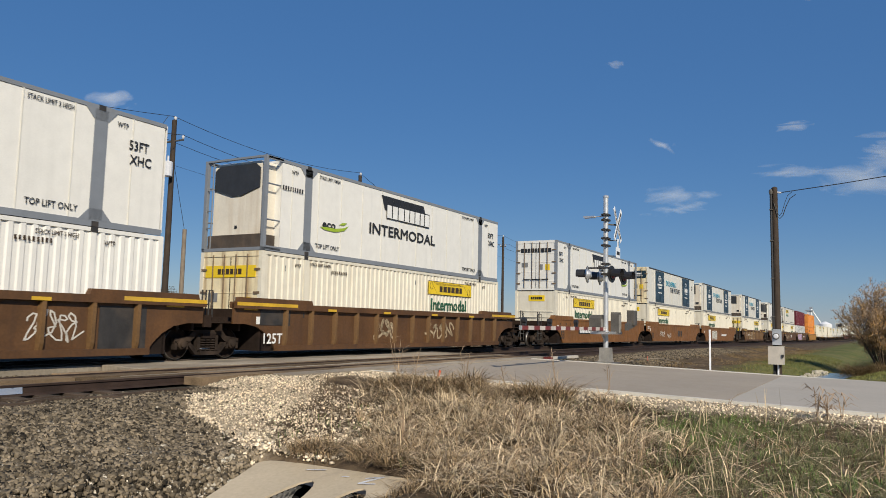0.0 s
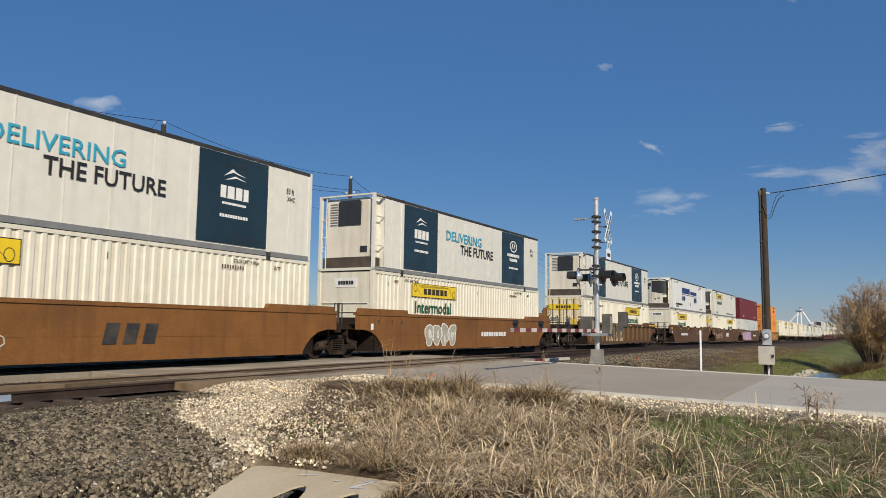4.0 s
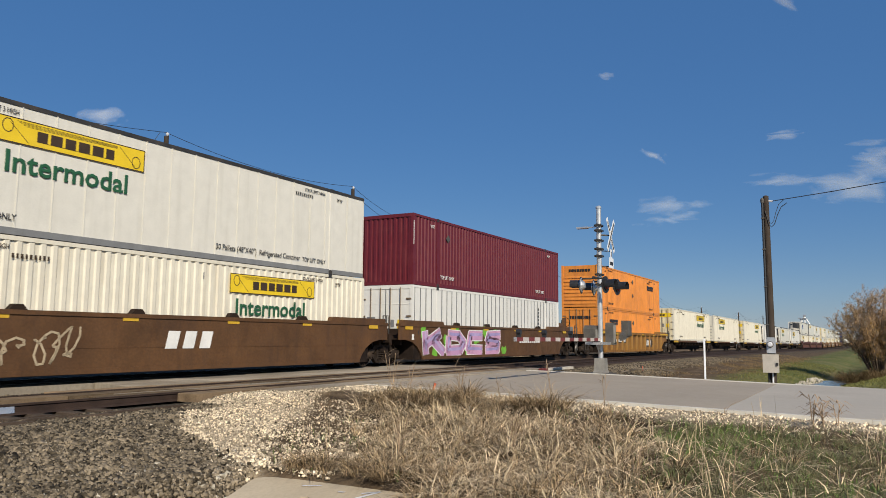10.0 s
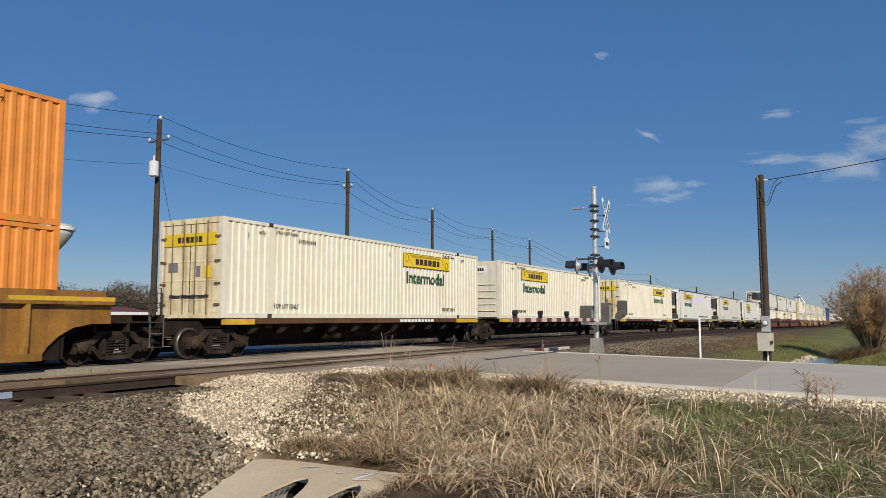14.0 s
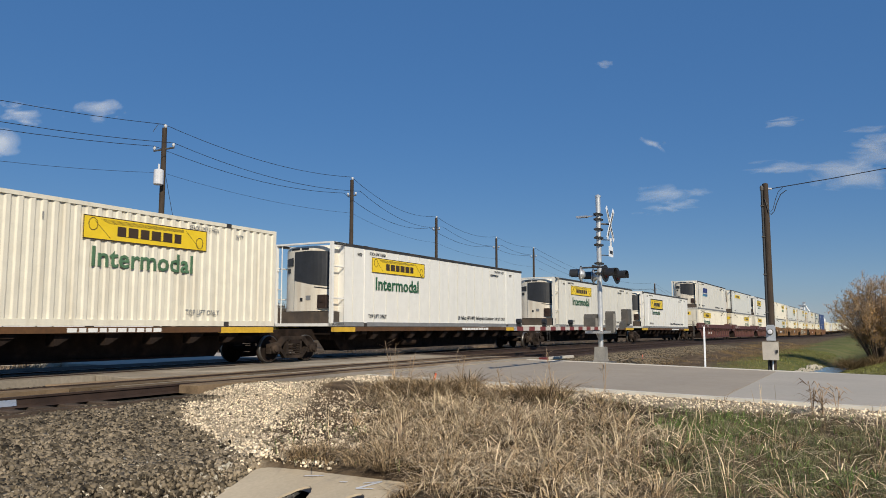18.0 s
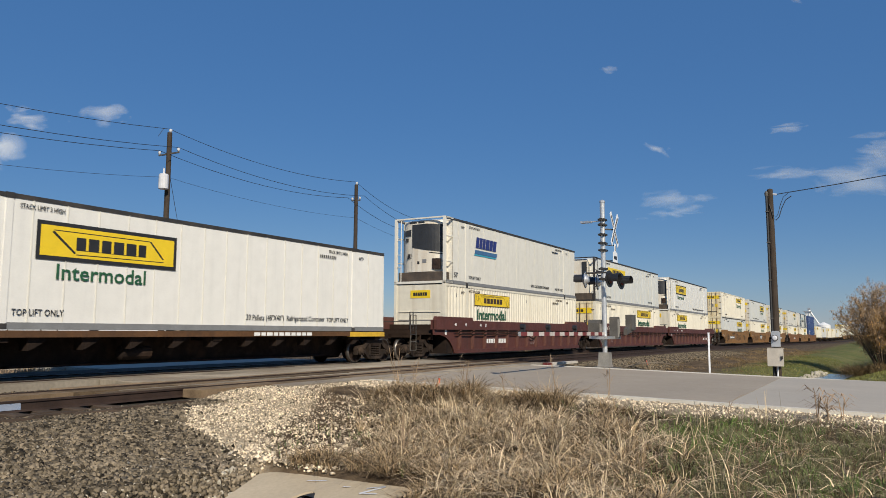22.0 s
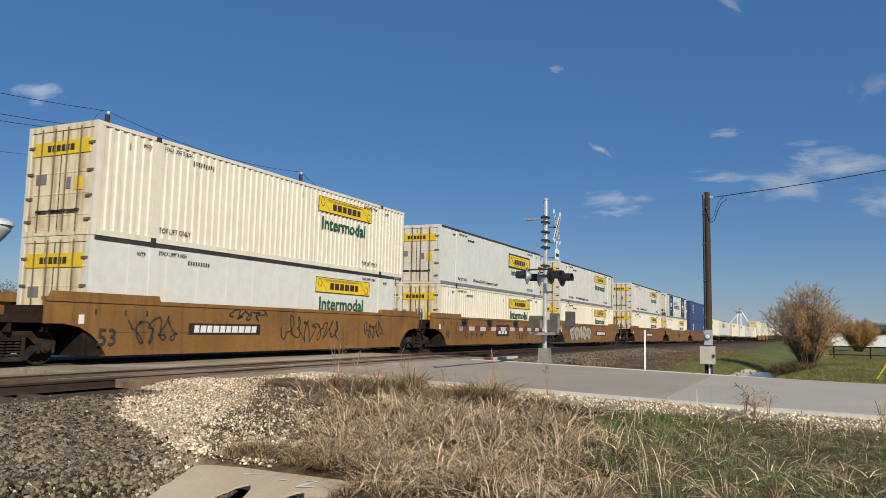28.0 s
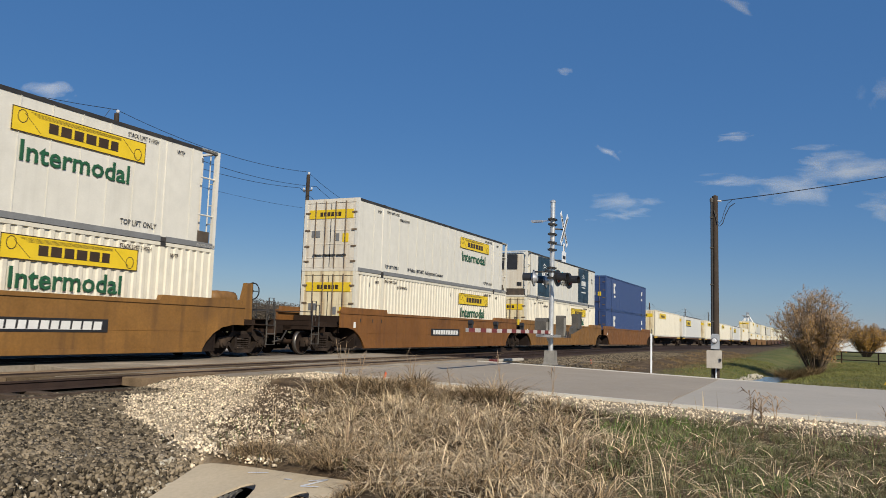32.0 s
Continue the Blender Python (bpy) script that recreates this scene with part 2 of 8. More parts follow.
    "sage": mat("grey_green_grass_blades", (0.21, 0.20, 0.105), 0.75, var=0.1, island=0.5, scale=2),
    "rubble": mat("broken_mortar", (0.50, 0.45, 0.36), 0.9, var=0.2, scale=6, bump=0.4),
    "guard": mat("yellow_plastic_guard", (0.75, 0.48, 0.03), 0.45, var=0.08),
    "twig": mat("grey_brown_twigs", (0.36, 0.26, 0.17), 0.85, var=0.2, island=0.3),
    "bark": mat("grey_bark", (0.13, 0.10, 0.075), 0.9, var=0.3, bump=0.5, bscale=20),
    "woods": mat("distant_winter_woods", (0.115, 0.095, 0.075), 0.9, var=0.2, island=0.5),
    "barnwhite": mat("white_metal_cladding", (0.74, 0.75, 0.76), 0.5, var=0.06),
    "barnred": mat("barn_red_cladding", (0.16, 0.028, 0.024), 0.6, var=0.12),
    "pinkboard": mat("pale_painted_board", (0.50, 0.46, 0.40), 0.7, var=0.15),
}


def ground_material():
    """Soil, ballast dust, limestone dust and turf, spread by the ground's own zones."""
    m = bpy.data.materials.new("ground_soil")
    m.use_nodes = True
    n, l = m.node_tree.nodes, m.node_tree.links
    b = n["Principled BSDF"]
    b.inputs["Roughness"].default_value, b.inputs["Specular IOR Level"].default_value = 0.95, 0.1
    tc = n.new("ShaderNodeTexCoord")

    def tex(s, d=6):
        t = n.new("ShaderNodeTexNoise")
        t.inputs["Scale"].default_value, t.inputs["Detail"].default_value = s, d
        l.new(tc.outputs["Object"], t.inputs["Vector"])
        return t.outputs[0]

    def mix(f, a, c):
        x = n.new("ShaderNodeMix")
        x.data_type = "RGBA"
        l.new(f, x.inputs[0])
        for k, v in ((6, a), (7, c)):
            if isinstance(v, tuple):
                x.inputs[k].default_value = (*v, 1)
            else:
                l.new(v, x.inputs[k])
        return x.outputs[2]

    def zone(name):
        a = n.new("ShaderNodeAttribute")
        a.attribute_name = name
        return a.outputs["Fac"]

    def band(src, lo, hi):
        r = n.new("ShaderNodeMapRange")
        r.inputs[1].default_value, r.inputs[2].default_value = lo, hi
        l.new(src, r.inputs[0])
        return r.outputs[0]

    soil = mix(band(tex(2.2), 0.35, 0.65), (0.06, 0.042, 0.027), (0.155, 0.112, 0.07))
    turf = mix(band(tex(0.35), 0.4, 0.62), (0.10, 0.12, 0.038), (0.21, 0.175, 0.08))
    turf = mix(band(tex(6), 0.35, 0.65), turf, (0.10, 0.115, 0.04))
    col = mix(zone("turf"), soil, turf)
    col = mix(zone("ballast"), col, mix(band(tex(26), 0.4, 0.6), (0.035, 0.03, 0.024), (0.105, 0.09, 0.07)))
    col = mix(zone("limestone"), col, mix(band(tex(30), 0.4, 0.6), (0.27, 0.21, 0.14), (0.45, 0.38, 0.275)))
    l.new(col, b.inputs["Base Color"])
    bp = n.new("ShaderNodeBump")
    bp.inputs["Strength"].default_value, bp.inputs["Distance"].default_value = 0.6, 0.05
    l.new(tex(22), bp.inputs["Height"])
    l.new(bp.outputs[0], b.inputs["Normal"])
    return m


M["ground"] = ground_material()
# ribs: lighter copy of the car paint, for wear and painted-in sunlight
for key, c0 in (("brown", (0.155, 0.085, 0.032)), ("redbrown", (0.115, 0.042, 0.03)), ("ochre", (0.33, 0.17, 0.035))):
    M["rib_" + key] = mat(key + "_worn_lit_stake_paint", c0, 0.55, var=0.3, streak=0.5, dirt=(0.06, 0.032, 0.018), dirt_amt=0.5, scale=1.2)

# ---- mesh helpers ----


class Geo:
    """Collects boxes, prisms, tubes and lathed forms of one part."""

    def __init__(self):
        self.v, self.f = [], []

    def add(self, vs, fs):
        o = len(self.v)
        self.v += [tuple(p) for p in vs]
        self.f += [tuple(i + o for i in f) for f in fs]
        return self

    def box(self, x0, x1, y0, y1, z0, z1):
        vs = [(x, y, z) for x in (x0, x1) for y in (y0, y1) for z in (z0, z1)]
        return self.add(vs, [(0, 1, 3, 2), (4, 6, 7, 5), (0, 4, 5, 1), (2, 3, 7, 6), (0, 2, 6, 4), (1, 5, 7, 3)])

    def prism_xz(self, pts, y0, y1):
        """An outline in the x-z plane, drawn out from y0 to y1."""
        k = len(pts)
        vs = [(x, y0, z) for x, z in pts] + [(x, y1, z) for x, z in pts]
        return self.add(vs, [tuple(range(k)), tuple(range(2 * k - 1, k - 1, -1))] + [(i, i + k, (i + 1) % k + k, (i + 1) % k) for i in range(k)])

    def prism_yz(self, pts, x0, x1):
        k = len(pts)
        vs = [(x0, y, z) for y, z in pts] + [(x1, y, z) for y, z in pts]
        return self.add(vs, [tuple(range(k - 1, -1, -1)), tuple(range(k, 2 * k))] + [((i + 1) % k, (i + 1) % k + k, i + k, i) for i in range(k)])

    def tube(self, a, b, r0, r1=None, k=8):
        a, b = Vector(a), Vector(b)
        r1 = r0 if r1 is None else r1
        q = (b - a).to_track_quat("Z", "Y").to_matrix()
        ring = [(math.cos(2 * math.pi * i / k), math.sin(2 * math.pi * i / k)) for i in range(k)]
        vs = [a + q @ Vector((c * r0, s * r0, 0)) for c, s in ring] + [b + q @ Vector((c * r1, s * r1, 0)) for c, s in ring]
        return self.add(vs, [(i, (i + 1) % k, (i + 1) % k + k, i + k) for i in range(k)] + [tuple(range(k - 1, -1, -1)), tuple(range(k, 2 * k))])

    def lathe(self, base, axis, profile, k=20, caps=True):
        """profile: (distance along the axis, radius) rows, turned round the axis."""
        base = Vector(base)
        q = Vector(axis).to_track_quat("Z", "Y").to_matrix()
        vs = [base + q @ Vector((math.cos(2 * math.pi * i / k) * r, math.sin(2 * math.pi * i / k) * r, h)) for h, r in profile for i in range(k)]
        fs = [(j * k + i, j * k + (i + 1) % k, (j + 1) * k + (i + 1) % k, (j + 1) * k + i) for j in range(len(profile) - 1) for i in range(k)]
        o = (len(profile) - 1) * k
        return self.add(vs, fs + ([tuple(range(k - 1, -1, -1)), tuple(range(o, o + k))] if caps else []))

    def path(self, pts, r, k=6):
        """One bent tube through all the points; a closed one where the last point is the first."""
        pts = [Vector(p) for p in pts]
        n, closed = len(pts), (pts[0] - pts[-1]).length < 1e-6
        vs = []
        for i, p in enumerate(pts):
            a, b = pts[i - 1 if i else (n - 2 if closed else 0)], pts[i + 1 if i < n - 1 else (1 if closed else n - 1)]
            d = (b - a).normalized()
            u = d.cross(Vector((0, 0, 1)) if abs(d.z) < 0.9 else Vector((0, 1, 0))).normalized()
            w = d.cross(u)
            vs += [p + (u * math.cos(2 * math.pi * j / k) + w * math.sin(2 * math.pi * j / k)) * r for j in range(k)]
        fs = [(i * k + j, i * k + (j + 1) % k, (i + 1) * k + (j + 1) % k, (i + 1) * k + j) for i in range(n - 1) for j in range(k)]
        return self.add(vs, fs + [tuple(range(k - 1, -1, -1)), tuple(range((n - 1) * k, n * k))])

    def mesh(self, name, material, smooth=False):
        me = bpy.data.meshes.new(name)
        me.from_pydata(self.v, [], self.f)
        me.materials.append(material)
        if smooth:
            me.polygons.foreach_set("use_smooth", [True] * len(me.polygons))
        me.update()
        return me


def part(name, geo, material, parent=None, label="", at=None, smooth=False):
    """Links a Geo or a mesh as one mesh object under a thing or a part."""
    me = geo.mesh(name, material, smooth) if isinstance(geo, Geo) else geo
    ob = new(name, me)
    if parent:
        ob.parent = parent
    if at is not None:
        ob.matrix_basis = at if isinstance(at, Matrix) else Matrix.Translation(at)
    if label:
        tagged(ob, label=label)
    return ob


def thing(name, label, category, group="", kind=""):
    return tagged(new(name), label, category, group, kind)


TEXTS = {}


def letters(text, size, material, bold=0.0, width=1.0, spacing=1.0):
    """Lettering as a mesh that stands in the x-z plane and faces -y, its lower left corner at the origin."""
    key = (text, size, material.name, bold, width, spacing)
    if key not in TEXTS:
        cu = bpy.data.curves.new("lettering", "FONT")
        cu.body, cu.size, cu.extrude, cu.resolution_u = text, size, 0.003, 2
        cu.bevel_depth, cu.bevel_resolution = bold * size, 0
        cu.space_character = spacing
        ob = bpy.data.objects.new("lettering", cu)
        scene.collection.objects.link(ob)
        bpy.context.view_layer.update()
        me = bpy.data.meshes.new_from_object(ob.evaluated_get(bpy.context.evaluated_depsgraph_get()))
        bpy.data.objects.remove(ob)
        bpy.data.curves.remove(cu)
        me.transform(pose(0, 0, 0, 90) @ Matrix.Diagonal((width, 1, 0.003 / (0.003 + bold * size), 1)))
        me.materials.clear()
        me.materials.append(material)
        me.name = "lettering"
        TEXTS[key] = me
    return TEXTS[key]


def bars(total, height, count, slant=0.0, gap=0.25, seed=1):
    """A row of plain upright bars on a hairline, in place of a name."""
    r = random.Random(seed)
    w = [r.uniform(0.75, 1.15) for _ in range(count)]
    u = total / (sum(w) + gap * (count - 1))
    x, top, e = 0.0, [], height * 0.03
    for k in w:
        a, b = x, x + k * u
        top += [(a + slant * e, e), (a + slant * height, height), (b + slant * height, height), (b + slant * e, e)]
        x = b + gap * u
    return Geo().prism_xz([(0, 0)] + top + [(total, 0)], -0.004, 0)


# ---- ground, tracks and road ----
ROAD_X0, ROAD_X1 = 15.0, 24.6
NEAR_TRACK_Y = 12.53


def smooth(a, b, v):
    t = np.clip((v - a) / (b - a), 0, 1)
    return t * t * (3 - 2 * t)


def soft_step(x, at, width):
    return width * np.logaddexp(0, (np.asarray(x, float) - at) / width)


def bend_y(x):
    """The line swings a little towards the road's side in the distance."""
    return -0.0185 * (soft_step(x, 48, 8) - soft_step(x, 480, 8))


def bend_z(x):
    """The line falls gently in the distance."""
    return -0.0065 * (soft_step(x, 50, 8) - soft_step(x, 260, 8))


def road_z(y):
    return -0.05 - 0.0215 * np.clip(10 - y, 0, 11)


def hills(x, y):
    return 0.5 * np.sin(1.7 * x + 0.6 * y) * np.sin(1.3 * y - 0.4 * x) + 0.3 * np.sin(3.9 * x - 1.1 * y + 1) * np.sin(3.1 * y + 2)


def ditch_y(x):
    return np.where(x < 14, 5.0, np.maximum(1.3, 4.4 - 0.16 * (x - 24)))


def ground_z(x, y):
    """Height of the ground: track bed, ballast shoulder, ditch, verge and the road's bank."""
    x, y = np.asarray(x, float), np.asarray(y, float)
    y = y - bend_y(x)
    bed = -0.22
    field = -0.55 + 0.03 * hills(x, y)
    # shoulder from the track bed down to the verge
    z = field + (bed - field) * smooth(6.6, 10.2, y)
    # ditch beyond the road
    z = z - 0.62 * smooth(25.8, 31, x) * smooth(220, 80, x) * np.exp(-((y - ditch_y(x)) / 1.7) ** 2)
    # bank of the road
    r = road_z(y) - 0.05
    z = z + (r - z) * smooth(9.5, 14.2, x) * smooth(27.5, 25.0, x) * (y < 10.5)
    # weedy hump between the camera and the road
    z = z + 0.12 * np.exp(-(((x - 10.5) / 2.2) ** 2 + ((y - 3.5) / 3.0) ** 2))
    z = np.where(y > 10.2, bed + 0 * z, z)
    z = z - 0.35 * smooth(20.0, 22.5, y) * (1 - smooth(12.5, 14.5, x) * smooth(27.0, 25.0, x))
    z = z + 0.015 * hills(3 * x, 3 * y) * (y < 9.8)
    # gravel ramp up to the crossing deck
    ramp = smooth(9.9, 11.2, x) * smooth(15.0, 14.9, x) * smooth(8.4, 10.2, y) * (y < 11.6)
    z = z + (np.maximum(z, -0.06 + 0.01 * hills(4 * x, 4 * y)) - z) * ramp
    # hollow that holds the culvert's sloped end
    pit = -0.74 - 0.2 * (7.35 - x)
    hole = smooth(7.35, 7.1, x) * smooth(6.95, 6.4, y) * smooth(4.0, 4.4, y) * smooth(1.5, 3.5, x)
    z = z + (np.minimum(z, pit) - z) * hole
    # room for the pipes under the slope
    bore = smooth(7.25, 6.95, x) * smooth(6.15, 5.9, y) * smooth(4.35, 4.6, y) * smooth(3.6, 4.2, x)
    return z - 0.6 * bore + bend_z(x) * smooth(-2, 8, y) * smooth(30, 24, y)


def ballast_zone(x, y):
    y = y - bend_y(x)
    w = 0.35 * hills(0.9 * x, 0.8 * y)
    edge = np.interp(y, [5.5, 6.5, 7.0, 7.7, 8.9, 10.5], [6.4, 6.8, 7.0, 7.5, 7.7, 9.0])
    left = smooth(0.25, -0.25, x + w - edge) * smooth(5.0, 5.6, y + w)
    right = smooth(25.4, 26.2, x) * smooth(7.2 + 0.9 * smooth(30, 40, x), 8.6 + 0.9 * smooth(30, 40, x), y + w)
    return np.maximum(np.maximum(left, right), smooth(10.3, 10.6, y)) * smooth(20.5, 19.2, y) * (1 - 0.55 * smooth(40, 70, x))


def limestone_zone(x, y):
    w = 0.4 * hills(x, y)
    lo = np.interp(y, [5.5, 6.5, 7.0, 7.7, 8.9, 10.5, 11.1], [6.6, 6.8, 7.0, 7.5, 7.7, 9.0, 10.6])
    hi = np.interp(y, [6.3, 6.6, 7.8, 8.75, 9.8, 10.6], [6.7, 7.2, 8.5, 10.3, 12.5, 14.8])
    a = smooth(-0.2, 0.3, x + w - lo) * smooth(0.3, -0.3, x + w - hi) * smooth(6.2, 6.5, y) * smooth(11.2, 11.1, y)
    b = smooth(13.0, 13.8, x + 0.9 * w) * smooth(15.2, 15.0, x) * smooth(10.7, 10.5, y)
    return np.clip(a + 0.85 * b, 0, 1)


def turf_zone(x, y):
    w = 0.5 * hills(0.7 * x, 0.9 * y)
    near = 0.8 * np.exp(-(((x - 11.4) / 1.3) ** 2 + ((y - 1.8) / 0.9) ** 2)) + 0.5 * np.exp(-(((x - 8.9) / 1.0) ** 2 + ((y - 0.4) / 0.7) ** 2))
    far = smooth(25.0, 26.5, x) * smooth(6.6, 4.6, y + w)
    return np.clip(near + far + smooth(50, 110, y) + smooth(-8, -20, y) * 0.7 + smooth(-2, -12, x) * 0.5, 0, 1)


def spread(limit, fine, coarse):
    """Grid lines, close together near the camera and ever wider towards the horizon."""
    v, s = [0.0], fine
    while v[-1] < limit:
        if v[-1] > coarse:
            s *= 1.22
        v.append(v[-1] + s)
    return v


def build_ground():
    xs = np.array([-q for q in spread(3000, 2.0, 20)[:0:-1]] + [q for q in spread(3000, 0.22, 46)])
    ys = np.array([-q for q in spread(3000, 0.6, 8)[:0:-1]] + [q for q in spread(3000, 0.22, 24)])
    gx, gy = np.meshgrid(xs, ys, indexing="ij")
    gz = ground_z(gx, gy)
    far = np.hypot(gx, gy)
    gz = gz - 0.4 * smooth(200, 900, far)
    n, k = gx.shape
    co = np.stack([gx, gy, gz], -1).reshape(-1, 3)
    idx = np.arange(n * k).reshape(n, k)
    q = np.stack([idx[:-1, :-1], idx[1:, :-1], idx[1:, 1:], idx[:-1, 1:]], -1).reshape(-1, 4)
    me = bpy.data.meshes.new("ground")
    me.vertices.add(len(co))
    me.vertices.foreach_set("co", co.ravel())
    me.loops.add(q.size)
    me.loops.foreach_set("vertex_index", q.ravel())
    me.polygons.add(len(q))
    me.polygons.foreach_set("loop_start", np.arange(0, q.size, 4))
    me.polygons.foreach_set("use_smooth", np.ones(len(q), bool))
    me.update(calc_edges=True)
    for name, fn in (("ballast", ballast_zone), ("limestone", limestone_zone), ("turf", turf_zone)):
        at = me.attributes.new(name, "FLOAT", "POINT")
        at.data.foreach_set("value", fn(gx, gy).ravel().astype(np.float32))
    me.materials.append(M["ground"])
    tagged(new("ground", me), "dry soil, ballast and patchy winter grass beside a railway", "ground", kind="structure")


build_ground()

# concrete road in two slabs, with pale edges
road = thing("road", "worn pale concrete road leading over the level crossing", "road", kind="structure")


def slab(y0, y1, material, label):
    g = Geo()
    n = 8
    for i in range(n):
        a, b = y0 + (y1 - y0) * i / n, y0 + (y1 - y0) * (i + 1) / n
        za, zb = float(road_z(a)), float(road_z(b))
        vs = [(x, y, z) for x in (ROAD_X0, ROAD_X1) for y, t in ((a, za), (b, zb)) for z in (t - 0.3, t)]
        g.add(vs, [(0, 1, 3, 2), (4, 6, 7, 5), (0, 4, 5, 1), (2, 3, 7, 6), (1, 5, 7, 3)])
    part("slab", g, material, road, label)


slab(19.85, 90.0, M["road2"], "light concrete slab beyond the tracks")
slab(2.46, 10.55, M["road"], "older brownish concrete slab")
slab(-60.0, 2.44, M["road2"], "newer light grey concrete slab")
for x0, x1 in ((ROAD_X0 - 0.14, ROAD_X0 - 0.002), (ROAD_X1 + 0.002, ROAD_X1 + 0.22)):
    g = Geo()
    for i in range(30):
        a, b = 10.5 - i * 1.5, 10.5 - (i + 1) * 1.5 + 0.008
        za, zb = float(road_z(a)) + 0.02, float(road_z(b)) + 0.02
        vs = [(x, y, z) for x in (x0, x1) for y, t in ((a, za), (b, zb)) for z in (t - 0.25, t)]
        g.add(vs, [(0, 1, 3, 2), (4, 6, 7, 5), (0, 4, 5, 1), (2, 3, 7, 6), (1, 5, 7, 3)])
    part("road_edge", g, M["edge"], road)


STATIONS = [-600, -40, 0, 24, 32] + list(range(36, 84, 4)) + list(range(90, 300, 15)) + [340, 440, 480, 600, 1500]


def along(profile, x0, x1):
    """An outline in the y-z plane, drawn along the line's gentle bend."""
    xs = [x for x in STATIONS if x0 <= x <= x1]
    k, g = len(profile), Geo()
    vs = [(x, y + float(bend_y(x)), z + float(bend_z(x))) for x in xs for y, z in profile]
    fs = [((i + 1) % k + j * k, (i + 1) % k + (j + 1) * k, i + (j + 1) * k, i + j * k) for j in range(len(xs) - 1) for i in range(k)]
    return g.add(vs, fs)


def railway(name, yc, x0, x1, label, head):
    t = thing(name, label, "railway track", kind="structure")
    for s in (-1, 1):
        y = yc + s * 0.7525
        prof = [(-0.075, -0.172), (0.075, -0.172), (0.07, -0.155), (0.012, -0.135), (0.012, -0.045), (0.036, -0.032), (0.036, -0.004), (-0.036, -0.004), (-0.036, -0.032), (-0.012, -0.045), (-0.012, -0.135), (-0.07, -0.155)]
        part("rail", along([(y + a, b) for a, b in prof], x0, x1), M["rail"], t)
        part("rail_head", along([(y - 0.033, -0.004), (y + 0.033, -0.004), (y + 0.033, 0.0), (y - 0.033, 0.0)], x0, x1), head, t, "worn running surface")
    rt = random.Random(int(yc * 10))
    for i in range(300):
        x = -18 + i * 0.53
        if 8.6 < x < 26.9:
            continue
        part("tie", shared_tie(), None, t, at=pose(x, yc + float(bend_y(x)) + rt.uniform(-0.04, 0.04), float(bend_z(x)), 0, 0, rt.uniform(-1, 1)))
    return t


TIE = []


def shared_tie():
    if not TIE:
        TIE.append(Geo().prism_xz([(-0.115, -0.34), (0.115, -0.34), (0.115, -0.185), (0.1, -0.172), (-0.1, -0.172), (-0.115, -0.185)], -1.3, 1.3).mesh("tie", M["tie"]))
    return TIE[0]


main_track = railway("main_track", TRACK_YC := 17.045, -600, 1500, "main railway track with rusty rails and worn running heads", M["railtop"])
side_track = railway("side_track", NEAR_TRACK_Y, -600, 1500, "second railway track with brown rusty rails", M["rail"])

# bright bar added against the side of the near rail
part("joint_bar", Geo().prism_yz([(NEAR_TRACK_Y - 0.80, -0.14), (NEAR_TRACK_Y - 0.765, -0.14), (NEAR_TRACK_Y - 0.765, -0.04), (NEAR_TRACK_Y - 0.785, -0.04)], 6.1, 7.15), M["alu"], side_track, "bright metal bar added on the rail's side")

# level crossing: concrete panels and timbers between the rails
crossing = thing("level_crossing", "worn concrete and timber level crossing deck", "crossing", kind="structure")
rr = random.Random(5)
for k, (y0, y1, m, x0, x1) in enumerate((
        (10.55, 11.15, "panel", 12.2, 26.5), (11.16, 11.68, "plank", 10.3, 26.8), (11.88, 12.4, "plank", 8.9, 26.8), (12.42, 12.66, "panel", 9.6, 26.6), (12.68, 13.18, "plank", 6.4, 26.8),
        (13.40, 13.9, "plank", 9.0, 26.6), (13.92, 14.9, "panel", 11.2, 26.4), (14.92, 15.7, "panel", 11.4, 26.6), (15.72, 16.2, "panel", 9.0, 26.6),
        (16.4, 17.7, "shadepanel", 9.0, 26.6), (17.9, 18.6, "shadepanel", 9.0, 26.6), (18.62, 19.8, "shadepanel", 9.4, 26.4))):
    x = x0
    while x < x1 - 0.3:
        n = min(x1, x + (rr.uniform(2.3, 2.6) if m == "plank" else 2.44))
        z = -0.02 + rr.uniform(-0.012, 0.006)
        part("timber" if m == "plank" else "panel", Geo().prism_xz([(x + 0.012, z - 0.16), (n - 0.012, z - 0.16), (n - 0.012, z - 0.01), (n - 0.03, z), (x + 0.03, z), (x + 0.012, z - 0.01)], y0 + rr.uniform(0, 0.02), y1 - rr.uniform(0, 0.02)), M[m], crossing)
        x = n

# ---- roadside things ----


def ring(cx, cy, z, r, k=16):
    return [(cx + r * math.cos(2 * math.pi * i / k), cy + r * math.sin(2 * math.pi * i / k), z) for i in range(k)]


